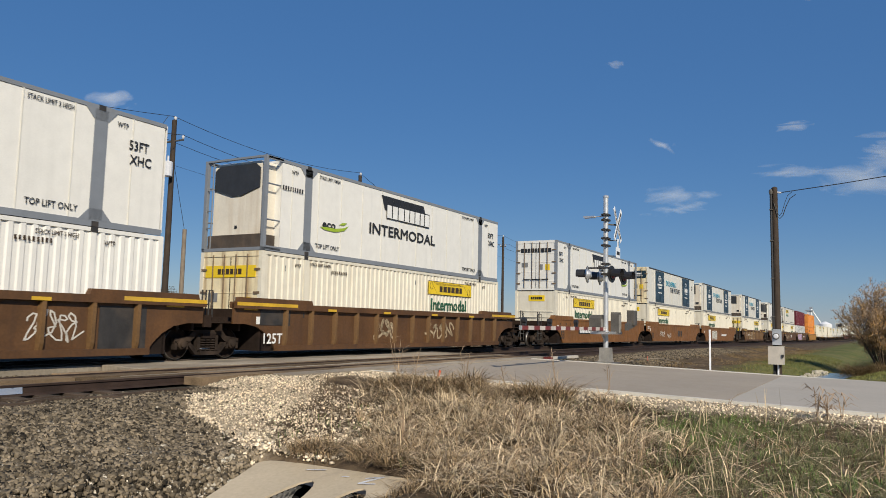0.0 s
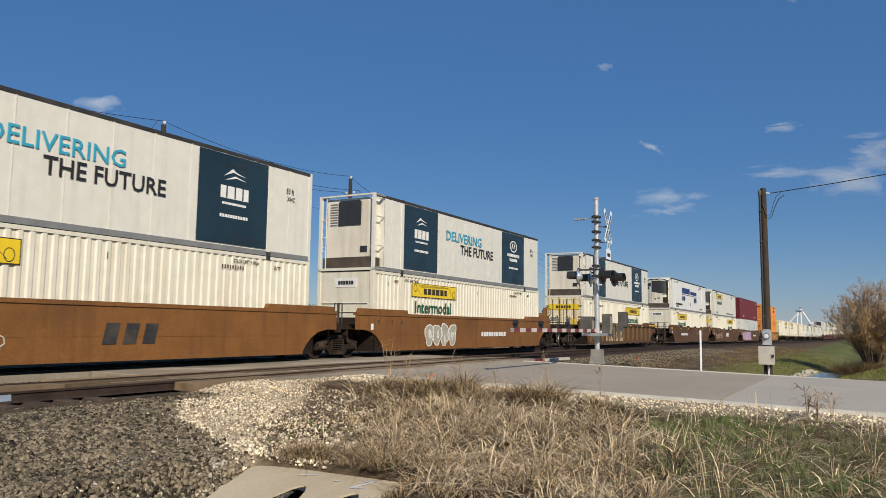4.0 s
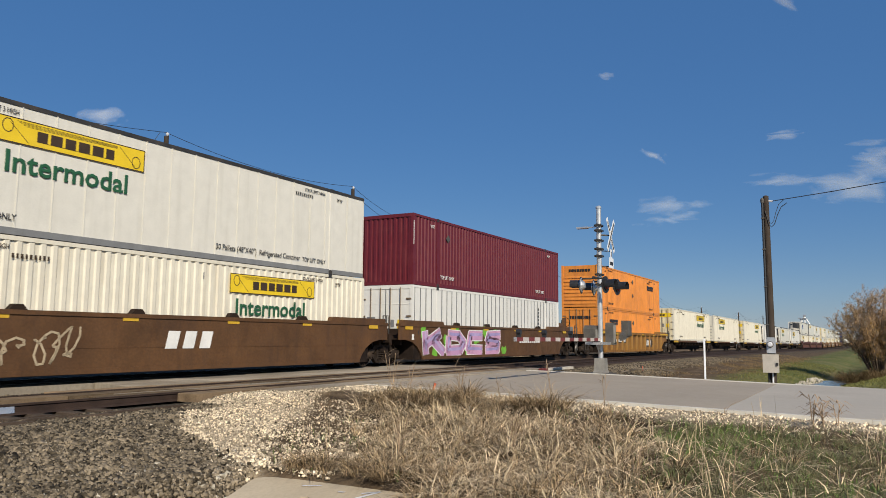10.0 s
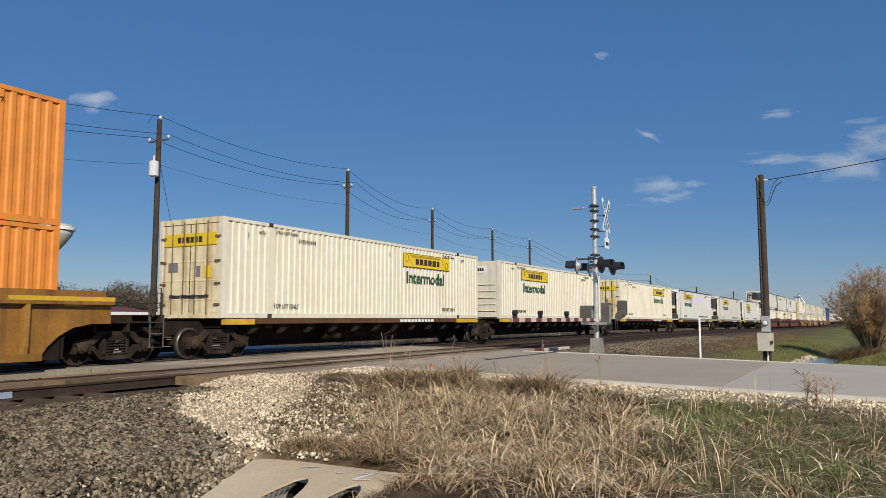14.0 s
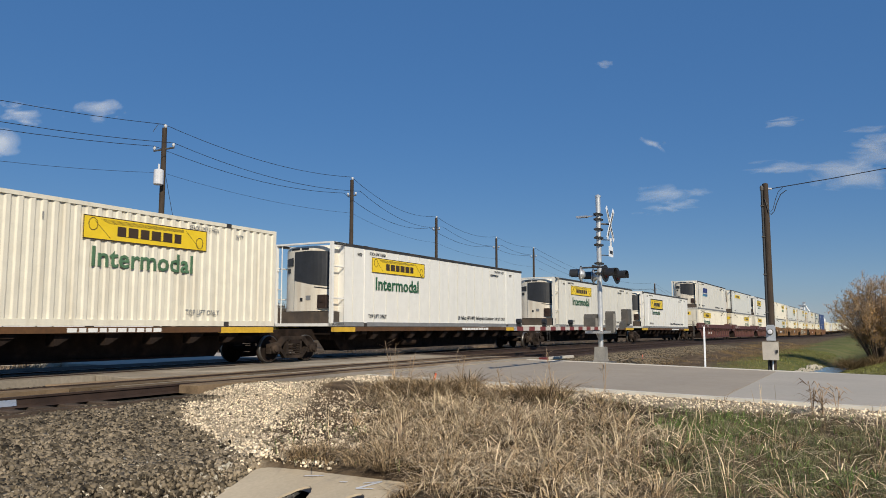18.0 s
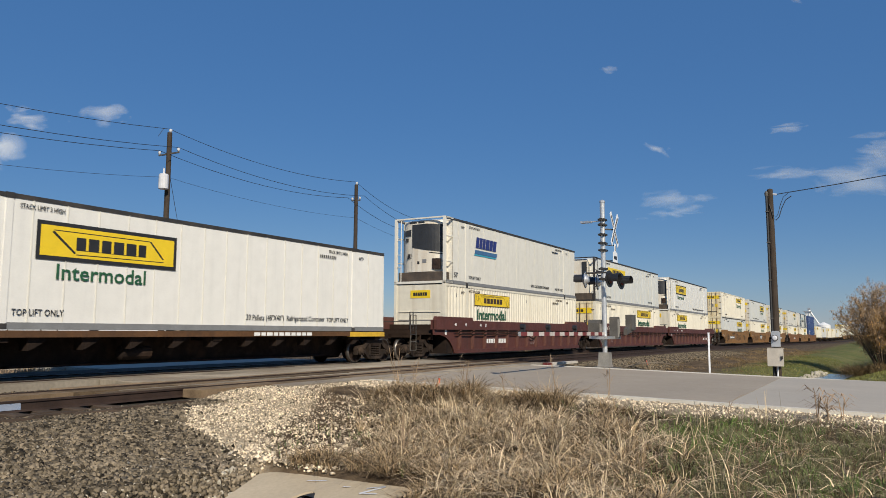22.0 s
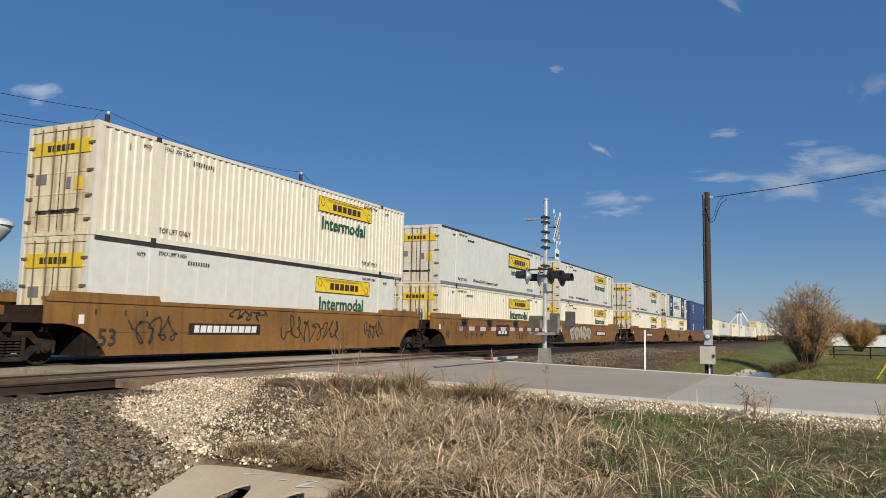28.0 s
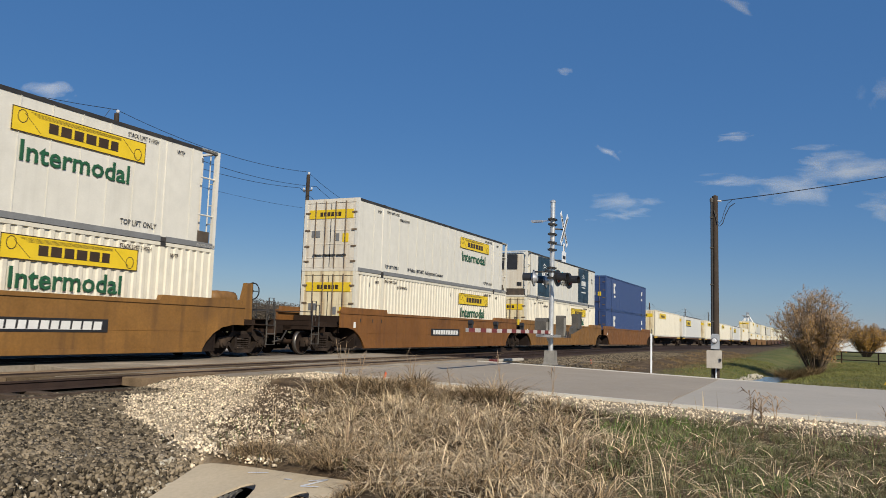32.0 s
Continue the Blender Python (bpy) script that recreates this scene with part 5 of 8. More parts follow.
def elevator():
    t = thing("grain_elevator", "white steel grain elevator legs on the horizon", "grain elevator")
    t.matrix_basis = pose(610, 40.0, -1.0)
    part("tower", Geo().path([(0, 0, 0), (0, 0, 19.5)], 0.7, 6).path([(0, 2.4, 0), (0, 2.4, 18.0)], 0.5, 6), M["barnwhite"], t)
    part("spout", Geo().path([(0, 0, 19), (0, -6.5, 8)], 0.6, 6).path([(0, 0, 18.5), (0, 7.5, 9)], 0.5, 6).path([(0, 0.5, 19), (0, 2.6, 12)], 0.4, 6), M["barnwhite"], t)
    part("platform", Geo().box(-1.5, 1.5, -1.6, 4.0, 17.6, 18.2).box(-1, 1, -1, 1, 19.2, 20.5), M["alu"], t)
    for y in (-9, 9.5):
        part("bin", Geo().lathe((0, y, 0), (0, 0, 1), [(0, 4.5), (8.0, 4.5), (10, 0.6)], 20), M["barnwhite"], t)


elevator()


def pipe_fence():
    t = thing("pipe_fence", "brown steel pipe fence across the field", "fence")
    ys = [0.1 - 2.25 * i for i in range(12)]
    for y in ys:
        part("post", Geo().tube((60, y, -0.85), (60, y, 0.3), 0.05, k=8), M["running"], t)
    part("top_rail", Geo().tube((60, ys[0], 0.28), (60, ys[-1], 0.28), 0.045, k=8), M["running"], t)
    part("low_rail", Geo().tube((60, ys[0], -0.28), (60, ys[3], -0.28), 0.035, k=8), M["running"], t)


pipe_fence()

water = tagged(part("water", Geo().add([(36.5, 1.5, -1.0), (44.5, 0.9, -1.0), (44.5, 2.5, -1.0), (36.5, 3.1, -1.0)], [(0, 1, 2, 3)]), M["water"]), "still water in a ditch reflecting the sky", "water", kind="structure")
bank = np.stack([36.2 + 8.5 * rng.random(260), 3.0 + rng.normal(0, 0.12, 260)], -1)
bank[:, 1] -= 0.075 * (bank[:, 0] - 36.2)
stones("ditch_edge_stones", bank, rng.uniform(0.03, 0.08, 260), M["rubble"], "pale broken stones along the ditch", 0.2)


def horse():
    """A plain dark horse silhouette on two posts."""
    g = Geo()
    out = [(-0.95, 0.9), (-0.9, 0.0), (-0.78, 0.0), (-0.72, 0.75), (0.35, 0.78), (0.42, 0.0), (0.55, 0.0), (0.62, 0.95), (0.9, 1.3), (1.3, 1.2), (1.36, 1.34), (1.0, 1.66), (0.86, 1.72), (0.5, 1.3), (-0.7, 1.3), (-1.05, 1.1), (-1.15, 0.6), (-1.02, 0.95)]
    g.prism_xz([(x * 0.85, z * 0.85 + 2.6) for x, z in out], -0.12, 0.12)
    g.tube((-0.7, 0, 0), (-0.7, 0, 2.65), 0.05, k=6).tube((0.45, 0, 0), (0.45, 0, 2.65), 0.05, k=6)
    t = tagged(part("horse_statue", g, M["dark"], at=(30.6, 47.4, -0.6)), "plain dark horse figure on two posts", "statue")


horse()

lumps = np.concatenate([np.array(c) + rng.normal(0, q, (n, 2)) for c, q, n in (((5.6, 5.85), 0.1, 26), ((6.45, 6.6), 0.12, 34), ((6.75, 6.85), 0.07, 14), ((6.2, 7.5), 0.2, 12))])
stones("mortar_rubble", lumps, rng.uniform(0.018, 0.055, len(lumps)), M["rubble"], "pale broken mortar rubble lying on the ballast", 0.25)
for k in range(8):
    r3 = random.Random(90 + k)
    x, y, q = r3.uniform(5.4, 9.6), r3.uniform(10.55, 11.1), r3.uniform(0.25, 0.7)
    g = Geo().prism_xz([(-q, 0), (q * 0.9, 0.0), (q, 0.02), (q * 0.5, 0.045), (-q * 0.8, 0.04)], -0.05, 0.04)
    tagged(part("wood_splinter", g, M["tie"], at=pose(x, y, float(ground_z(x, y)) + 0.035, 0, r3.uniform(-4, 4), r3.uniform(-12, 12))), "weathered splinter of railway tie on the ballast", "wood", "tie splinters")
guard = thing("guy_guard", "yellow plastic guard on a slanted guy anchor", "guy anchor")
guard.matrix_basis = pose(33.4, -2.6, float(ground_z(33.4, -2.6)))
part("sleeve", Geo().path([(0, 0, -0.05), (0.1, -0.75, 1.2), (0.2, -1.5, 2.35)], 0.035, 8), M["guard"], guard)
part("anchor_rod", Geo().path([(-0.01, 0.06, -0.25), (0.0, 0.0, -0.02), (0.21, -1.56, 2.45)], 0.012, 6), M["galv"], guard)
dry = Geo().path([(0, 0, 0), (0.5, -0.5, 0.12), (1.0, -1.15, 0.16), (1.2, -1.9, 0.05)], 0.022, 5).path([(0.5, -0.5, 0.12), (0.7, -0.4, 0.3)], 0.012, 5)
tagged(part("fallen_branch", dry, M["palepole"], at=pose(30.6, 8.9, float(ground_z(30.6, 8.9)) + 0.05)), "pale dry branch lying on the ballast bank", "branch")
# crossing litter beside the road
b = thing("striped_board", "pale board with a faded red end lying by the crossing", "board")
b.matrix_basis = pose(27.2, 10.35, -0.1, 0, 0, -3)
part("plank", Geo().box(-1.4, 1.4, -0.09, 0.09, 0, 0.09), M["pinkboard"], b)
part("painted_end", Geo().box(-1.404, -1.0, -0.094, 0.094, 0.003, 0.094), M["gate_red"], b)


# ---- clouds ----
def cloud_material(centre, most):
    m = bpy.data.materials.new("cloud_vapour")
    m.use_nodes = True
    n, l = m.node_tree.nodes, m.node_tree.links
    n.remove(n["Principled BSDF"])
    tc = n.new("ShaderNodeTexCoord")
    info = n.new("ShaderNodeObjectInfo")
    t = n.new("ShaderNodeTexNoise")
    t.noise_dimensions = "4D"
    t.inputs["Scale"].default_value, t.inputs["Detail"].default_value, t.inputs["Distortion"].default_value = 2.6, 9, 0.7
    l.new(tc.outputs["Generated"], t.inputs["Vector"])
    wmul = n.new("ShaderNodeMath")
    wmul.operation = "MULTIPLY"
    wmul.inputs[1].default_value = 40
    l.new(info.outputs["Random"], wmul.inputs[0])
    l.new(wmul.outputs[0], t.inputs["W"])
    off = n.new("ShaderNodeVectorMath")
    off.operation = "SUBTRACT"
    off.inputs[1].default_value = (0.5, 0.5, 0.5)
    l.new(tc.outputs["Generated"], off.inputs[0])
    ln = n.new("ShaderNodeVectorMath")
    ln.operation = "LENGTH"
    l.new(off.outputs[0], ln.inputs[0])
    fall = n.new("ShaderNodeMapRange")
    fall.inputs[1].default_value, fall.inputs[2].default_value = 0.0, 0.5
    fall.inputs[3].default_value, fall.inputs[4].default_value = centre, -0.85
    l.new(ln.outputs["Value"], fall.inputs[0])
    big = n.new("ShaderNodeMath")
    big.operation = "MULTIPLY_ADD"
    big.inputs[1].default_value, big.inputs[2].default_value = 3.4, -1.7
    l.new(t.outputs[0], big.inputs[0])
    add = n.new("ShaderNodeMath")
    l.new(big.outputs[0], add.inputs[0])
    l.new(fall.outputs[0], add.inputs[1])
    fac = n.new("ShaderNodeMapRange")
    fac.inputs[1].default_value, fac.inputs[2].default_value, fac.inputs[4].default_value = -0.2, 1.25, most
    l.new(add.outputs[0], fac.inputs[0])
    tr, df, mx = n.new("ShaderNodeBsdfTransparent"), n.new("ShaderNodeBsdfDiffuse"), n.new("ShaderNodeMixShader")
    df.inputs[0].default_value = (0.9, 0.9, 0.9, 1)
    l.new(fac.outputs[0], mx.inputs[0])
    l.new(tr.outputs[0], mx.inputs[1])
    l.new(df.outputs[0], mx.inputs[2])
    l.new(mx.outputs[0], n["Material Output"].inputs[0])
    return m


M["cloud"] = cloud_material(0.45, 0.46)
M["cumulus"] = cloud_material(0.62, 0.6)
for kind, a, e, w, h, roll in (
        ("cloud", 12.2, 9.7, 9, 2.6, -4), ("cloud", 12.9, 8.7, 7, 2.0, -2), ("cloud", 4.6, 11.05, 7, 1.6, 3), ("cumulus", 0.6, 10.2, 8, 3.0, 6), ("cumulus", -2.9, 11.3, 9, 3.6, 5),
        ("cumulus", -5.0, 8.8, 7, 3.6, 0), ("cloud", -1.2, 12.5, 7, 2.0, 6), ("cloud", -5.0, 16.1, 5, 3.6, 20), ("cloud", 13.6, 13.5, 3.2, 1.6, 25), ("cumulus", 54.4, 14.6, 5.2, 3.6, -14),
        ("cumulus", 59.6, 14.1, 4.2, 2.4, -8), ("cumulus", 61.0, 12.0, 5.5, 4.2, 0), ("cloud", 4.6, 14.2, 4, 1.1, 5), ("cloud", 4.5, 23.3, 6.0, 1.9, 38), ("cloud", 17.0, 19.4, 2.4, 1.0, 10), ("cloud", -0.6, 12.0, 4, 1.5, 10)):
    d = 2600.0
    ra, re = radians(a), radians(e)
    at = EYE + d * Vector((math.cos(ra) * math.cos(re), math.sin(ra) * math.cos(re), math.sin(re)))
    sx, sz = d * math.tan(radians(w)) / 2, d * math.tan(radians(h)) / 2
    ob = part("cloud", Geo().add([(-sx, -sz, 0), (sx, -sz, 0), (sx, sz, 0), (-sx, sz, 0)], [(0, 1, 2, 3)]), M[kind], at=look(at, EYE, roll) @ pose(0, 0, 0, 0, 180, 0))
    tagged(ob, "thin wispy white cloud", "cloud", "clouds", "structure")

# ---- the train ----
CL, CW, CH = 16.15, 1.295, 2.896  # a 53-foot container: length, half width, height
POSTS = (1.98, CL - 1.98)
TRACK_Y = 15.75 + CW
NEAR = -CW - 0.006  # just in front of a container's near side
MOVERS = []


def side_profile(kind):
    """Outline of a side wall from above, as (x, depth) rows."""
    rows, x = [], 0.14
    if kind in ("corr", "wide"):
        pitch, deep = (0.272, 0.036) if kind == "corr" else (0.43, 0.06)
        n = int((CL - 0.28) / pitch)
        pitch = (CL - 0.28) / n
        for _ in range(n):
            if kind == "corr":
                rows += [(x, 0.0), (x + pitch * 0.36, 0.0), (x + pitch * 0.5, deep), (x + pitch * 0.86, deep)]
            else:
                rows += [(x, 0.0), (x + pitch * 0.04, deep), (x + pitch * 0.12, deep), (x + pitch * 0.16, 0.0)]
            x += pitch
        rows.append((x, 0.0))
    else:
        rows = [(0.14, 0.008), (CL - 0.14, 0.008)]
    return rows


SHELLS = {}


def shell(kind, material, front_at, back_at=CL):
    """Side walls, roof, floor, rear wall and plain front wall of a container."""
    key = (kind, material.name, front_at, back_at)
    if key in SHELLS:
        return SHELLS[key]
    g = Geo()
    rows = [(min(max(x, front_at), back_at), d) for x, d in side_profile(kind)]
    for s in (-1, 1):
        y = CW - 0.012
        vs = [(x, s * (y - d), z) for x, d in rows for z in (0.14, CH - 0.09)]
        fs = [(2 * i, 2 * i + 2, 2 * i + 3, 2 * i + 1)[:: -s] for i in range(len(rows) - 1)]
        g.add(vs, fs)
    w = CW - 0.05
    g.box(front_at + 0.02, back_at - 0.03, -w, w, CH - 0.1, CH - 0.03)
    g.box(front_at + 0.02, back_at - 0.03, -w, w, 0.08, 0.16)
    g.box(back_at - 0.08, back_at - 0.04, -w, w, 0.1, CH - 0.1)
    g.box(front_at + 0.03, front_at + 0.07, -w, w, 0.1, CH - 0.1)
    SHELLS[key] = g.mesh("body", material)
    return SHELLS[key]


SHARED = {}


def shared(key, build, material, smooth=False):
    if key not in SHARED:
        SHARED[key] = build().mesh(key[0], material, smooth)
    return SHARED[key]


def frame_parts(c, rail_mat, top_mat, post_mat, post_w, flare=False):
    for s in (-1, 1):
        y0, y1 = sorted((s * (CW - 0.06), s * CW))
        part("bottom_rail", shared(("bottom_rail", s, rail_mat.name), lambda: Geo().box(0.1, CL - 0.1, y0, y1, 0.0, 0.15).box(0.1, CL - 0.1, y0 - 0.004, y1 + 0.004, 0.0, 0.03), rail_mat), None, c)
        part("top_rail", shared(("top_rail", s, top_mat.name), lambda: Geo().box(0.1, CL - 0.1, y0, y1, CH - 0.1, CH - 0.005), top_mat), None, c)
        for k, x in enumerate(POSTS):
            def post():
                g = Geo()
                a, b = sorted((s * (CW - 0.05), s * (CW + 0.003)))
                g.box(x - post_w / 2, x + post_w / 2, a, b, 0.02, CH - 0.01)
                if flare:
                    for z0, z1 in ((0.15, 0.42), (CH - 0.1, CH - 0.37)):
                        g.prism_xz([(x - 0.42, z0), (x + 0.42, z0), (x + post_w / 2, z1), (x - post_w / 2, z1)], a, b - 0.001 * s)
                return g
            part("post", shared(("post", s, k, post_mat.name, post_w, flare), post, post_mat), None, c)
            for z in (0.0, CH - 0.12) if s < 0 else ():
                a, b = sorted((s * (CW - 0.14), s * (CW + 0.012)))
                part("lifting_casting", shared(("lifting_casting", s, k, z), lambda: Geo().box(x - 0.09, x + 0.09, a, b, z, z + 0.125), M["dark"]), None, c)


def corner_posts(c, material, depth=0.14, ends=2):
    for k, x in enumerate((0.0, CL - depth)[:ends]):
        for s in (-1, 1):
            a, b = sorted((s * (CW - 0.14), s * (CW - 0.001)))
            part("corner_post", shared(("corner_post", k, s, material.name), lambda: Geo().box(x, x + depth, a, b, 0.0, CH), material), None, c)


def doors_front(c, leaf_mat, panel=True):
    """Two door leaves with lock rods, cams, hinges and a yellow plate across both."""
    part("header", shared(("header", leaf_mat.name), lambda: Geo().box(0.0, 0.1, -CW + 0.14, CW - 0.14, CH - 0.16, CH), leaf_mat), None, c)
    part("sill", shared(("sill", "d", leaf_mat.name), lambda: Geo().box(-0.01, 0.1, -CW + 0.14, CW - 0.14, 0.0, 0.14), leaf_mat), None, c)
    for k, s in enumerate((-1, 1)):
        a, b = sorted((s * 0.012, s * (CW - 0.145)))

        def leaf():
            out = [(0.07, 0.15), (0.02, 0.15)]
            for z in (0.5, 1.05, 1.6, 2.1):
                out += [(0.02, z), (0.012, z + 0.008), (0.012, z + 0.042), (0.02, z + 0.05)]
            return Geo().prism_xz(out + [(0.02, CH - 0.17), (0.07, CH - 0.17)], a, b)
        d = part("door", shared(("door", k, leaf_mat.name), leaf, leaf_mat), None, c)
        for y in (s * 0.24, s * 0.72):
            rod = part("lock_rod", shared(("lock_rod", y), lambda: Geo().tube((-0.02, y, 0.1), (-0.02, y, CH - 0.1), 0.02, k=6), M["rod"]), None, d)
            part("handle", shared(("handle", y), lambda: Geo().box(-0.05, 0.0, y - 0.2 * s - 0.16, y - 0.2 * s + 0.16, 0.62, 0.655).box(-0.05, 0.02, y - 0.05, y + 0.05, 0.6, 0.67), M["dark"]), None, d)
        for z in (0.35, 0.95, 1.6, 2.3):
            part("hinge", shared(("hinge", k, z), lambda: Geo().box(-0.012, 0.03, *sorted((s * (CW - 0.3), s * (CW - 0.06))), z, z + 0.07), M["rod"]), None, d)
    part("gasket", shared(("gasket", "d"), lambda: Geo().box(0.008, 0.024, -0.012, 0.012, 0.16, CH - 0.18), M["black"]), None, c)
    if panel:
        p = part("name_plate", shared(("name_plate", "d"), lambda: Geo().box(-0.002, 0.012, -1.05, 1.05, 2.1, 2.46), M["yellow"]), None, c, "yellow plate with plain dark bars")
        g = bars(1.0, 0.17, 6, seed=4)
        g.v = [(-0.004 + (y + 0.002), -x + 0.52, z + 2.19) for x, y, z in g.v]
        part("plate_mark", shared(("plate_mark", "d"), lambda: g, M["brownink"]), None, p)
    part("placard", shared(("placard", "d"), lambda: Geo().box(0.004, 0.014, -0.86, -0.58, 1.15, 1.5), M["yellow"]), None, c)
    part("vent_plate", shared(("vent_plate", "d"), lambda: Geo().box(0.004, 0.014, -0.42, -0.26, 1.2, 1.5), M["grey"]), None, c)
    part("data_plate", shared(("data_plate", "d"), lambda: Geo().box(0.004, 0.014, 0.5, 0.9, 1.35, 1.62), M["grey"]), None, c)


def ribbed_front(c, wall_mat, plate="yellow"):
    """A closed bulkhead with level ribs."""
    part("bulkhead", shared(("bulkhead", wall_mat.name), lambda: Geo().box(0.03, 0.09, -CW + 0.14, CW - 0.14, 0.05, CH - 0.05), wall_mat), None, c)
    for i in range(5):
        z = 0.35 + i * 0.33
        part("bulkhead_rib", shared(("bulkhead_rib", wall_mat.name), lambda: Geo().box(0.0, 0.03, -1.05, 1.05, 0.0, 0.03), wall_mat), None, c, at=(0, 0, z))
        # grey strip below each rib draws the rib's shade
        part("bulkhead_groove", shared(("bulkhead_groove", 0), lambda: Geo().box(0.024, 0.034, -1.05, 1.05, -0.035, -0.005), M["grey"]), None, c, at=(0, 0, z))
    m = M["yellow"] if plate == "yellow" else M["letterwhite"]
    p = part("name_plate", shared(("name_plate", "r", m.name), lambda: Geo().box(0.016, 0.03, -0.55, 0.45, 2.28, 2.62), m), None, c)
    g = bars(0.7, 0.14, 6, seed=5)
    g.v = [(0.012 + y, -x + 0.3, z + 2.38) for x, y, z in g.v]
    part("plate_mark", shared(("plate_mark", "r"), lambda: g, M["black"]), None, p)


def corr_front(c, wall_mat):
    """A bulkhead of one pressed sheet with upright corrugations, between a header and a sill."""
    def wall():
        rows, y = [], -CW + 0.14
        while y < CW - 0.2:
            rows += [(0.02, y), (0.02, y + 0.11), (0.06, y + 0.13), (0.06, y + 0.22)]
            y += 0.24
        rows += [(0.02, CW - 0.14), (0.09, CW - 0.14), (0.09, -CW + 0.14)]
        k = len(rows)
        vs = [(x, y, z) for z in (0.1, CH - 0.1) for x, y in rows]
        return Geo().add(vs, [(i, (i + 1) % k, (i + 1) % k + k, i + k) for i in range(k)] + [tuple(range(k - 1, -1, -1)), tuple(range(k, 2 * k))])
    part("bulkhead", shared(("bulkhead", "corr", wall_mat.name), wall, wall_mat), None, c)
    part("header", shared(("header", "corr", wall_mat.name), lambda: Geo().box(0.0, 0.088, -CW + 0.14, CW - 0.14, CH - 0.14, CH), wall_mat), None, c)
    part("sill", shared(("sill", "corr", wall_mat.name), lambda: Geo().box(0.0, 0.088, -CW + 0.14, CW - 0.14, 0.0, 0.14), wall_mat), None, c)


def louvre_front(c, wall_mat):
    """A bulkhead of one sheet pressed into level louvres, with a row of marks above."""
    def wall():
        out = [(0.09, 0.05), (0.04, 0.05)]
        for i in range(8):
            z = 0.25 + i * 0.25
            out += [(0.04, z - 0.02), (0.0, z), (0.015, z + 0.1), (0.04, z + 0.13)]
        return Geo().prism_xz(out + [(0.04, CH - 0.05), (0.09, CH - 0.05)], -CW + 0.14, CW - 0.14)
    part("bulkhead", shared(("bulkhead", "louvre", wall_mat.name), wall, wall_mat), None, c)
    g = bars(1.5, 0.17, 8, seed=8)
    g.v = [(0.01 + y, -x + 0.75, z + 2.45) for x, y, z in g.v]
    part("plate_mark", shared(("plate_mark", "l"), lambda: g, M["black"]), None, c)


def reefer_front(c, post_mat, style):
    """An open end frame with a refrigeration unit inside it."""
    for s in (-1, 1):
        a, b = sorted((s * (CW - 0.11), s * CW))
        p = part("frame_post", shared(("frame_post", s, post_mat.name), lambda: Geo().box(0, 0.12, a, b, 0, CH), post_mat), None, c)
        for z in (0.95, 2.05):
            part("bracket", shared(("bracket", s, z, post_mat.name), lambda: Geo().tube((0.06, s * (CW - 0.05), z), (0.72, s * (CW - 0.05), z), 0.025, k=6), post_mat), None, p)
    part("top_bar", shared(("top_bar", post_mat.name), lambda: Geo().box(0, 0.1, -CW + 0.11, CW - 0.11, CH - 0.06, CH).box(0.1, 0.75, -CW, -CW + 0.06, CH - 0.07, CH).box(0.1, 0.75, CW - 0.06, CW, CH - 0.07, CH), post_mat), None, c)
    part("frame_sill", shared(("frame_sill", post_mat.name), lambda: Geo().box(0, 0.75, -CW, CW, 0, 0.1), post_mat), None, c)
    lad = part("ladder", shared(("ladder", post_mat.name), lambda: Geo().tube((0.05, CW - 0.32, 0.1), (0.05, CW - 0.32, CH - 0.05), 0.02, k=6).tube((0.05, CW - 0.3, 0.75), (0.05, CW - 0.1, 0.75), 0.016, k=6).tube((0.05, CW - 0.3, 1.3), (0.05, CW - 0.1, 1.3), 0.016, k=6).tube((0.05, CW - 0.3, 1.95), (0.05, CW - 0.1, 1.95), 0.016, k=6), post_mat), None, c)
    part("drip_tray", shared(("drip_tray", style), lambda: Geo().box(0.06, 0.7, -1.1, 1.1, 0.1, 0.5), M["tray"]), None, c)
    unit_mat = M["unit"]
    y0, y1 = (-1.0, 1.0) if style != "box" else (-0.75, 0.8)
    top = CH - 0.1

    def bow(y):
        """Plan of the rounded front."""
        u = abs((y - (y0 + y1) / 2) / ((y1 - y0) / 2))
        return (0.1 + 0.26 * u ** 3.2) if style == "bow" else 0.14

    def skin(rows, lift):
        """A panel that follows the front: rows of y, lower z, upper z."""
        g = Geo()
        for (ya, a0, a1), (yb, b0, b1) in zip(rows, rows[1:]):
            for q in range(5):
                u, v = q / 5, (q + 1) / 5
                row = [(ya + (yb - ya) * w, a0 + (b0 - a0) * w, a1 + (b1 - a1) * w) for w in (u, v)]
                vs = [(bow(yy) - h, yy, zz) for h in (lift, 0.0) for yy, za, zb in row for zz in (za, zb)]
                g.add(vs, [(0, 1, 3, 2), (4, 6, 7, 5), (0, 4, 5, 1), (2, 3, 7, 6), (0, 2, 6, 4), (1, 5, 7, 3)])
        return g

    def housing():
        g, k = Geo(), 16
        ring = [(0.76, y0)] + [(bow(y0 + (y1 - y0) * i / k), y0 + (y1 - y0) * i / k) for i in range(k + 1)] + [(0.76, y1)]
        n = len(ring)
        lev = [(0.52, 1.0), (top - 0.14, 1.0), (top - 0.04, 0.96), (top, 0.88)]
        vs = [(0.76 - (0.76 - x) * f, y * f, z) for z, f in lev for x, y in ring]
        fs = [(l * n + i, l * n + (i + 1) % n, (l + 1) * n + (i + 1) % n, (l + 1) * n + i) for l in range(3) for i in range(n)]
        return g.add(vs, fs + [tuple(range(n)), tuple(range(3 * n, 4 * n))])
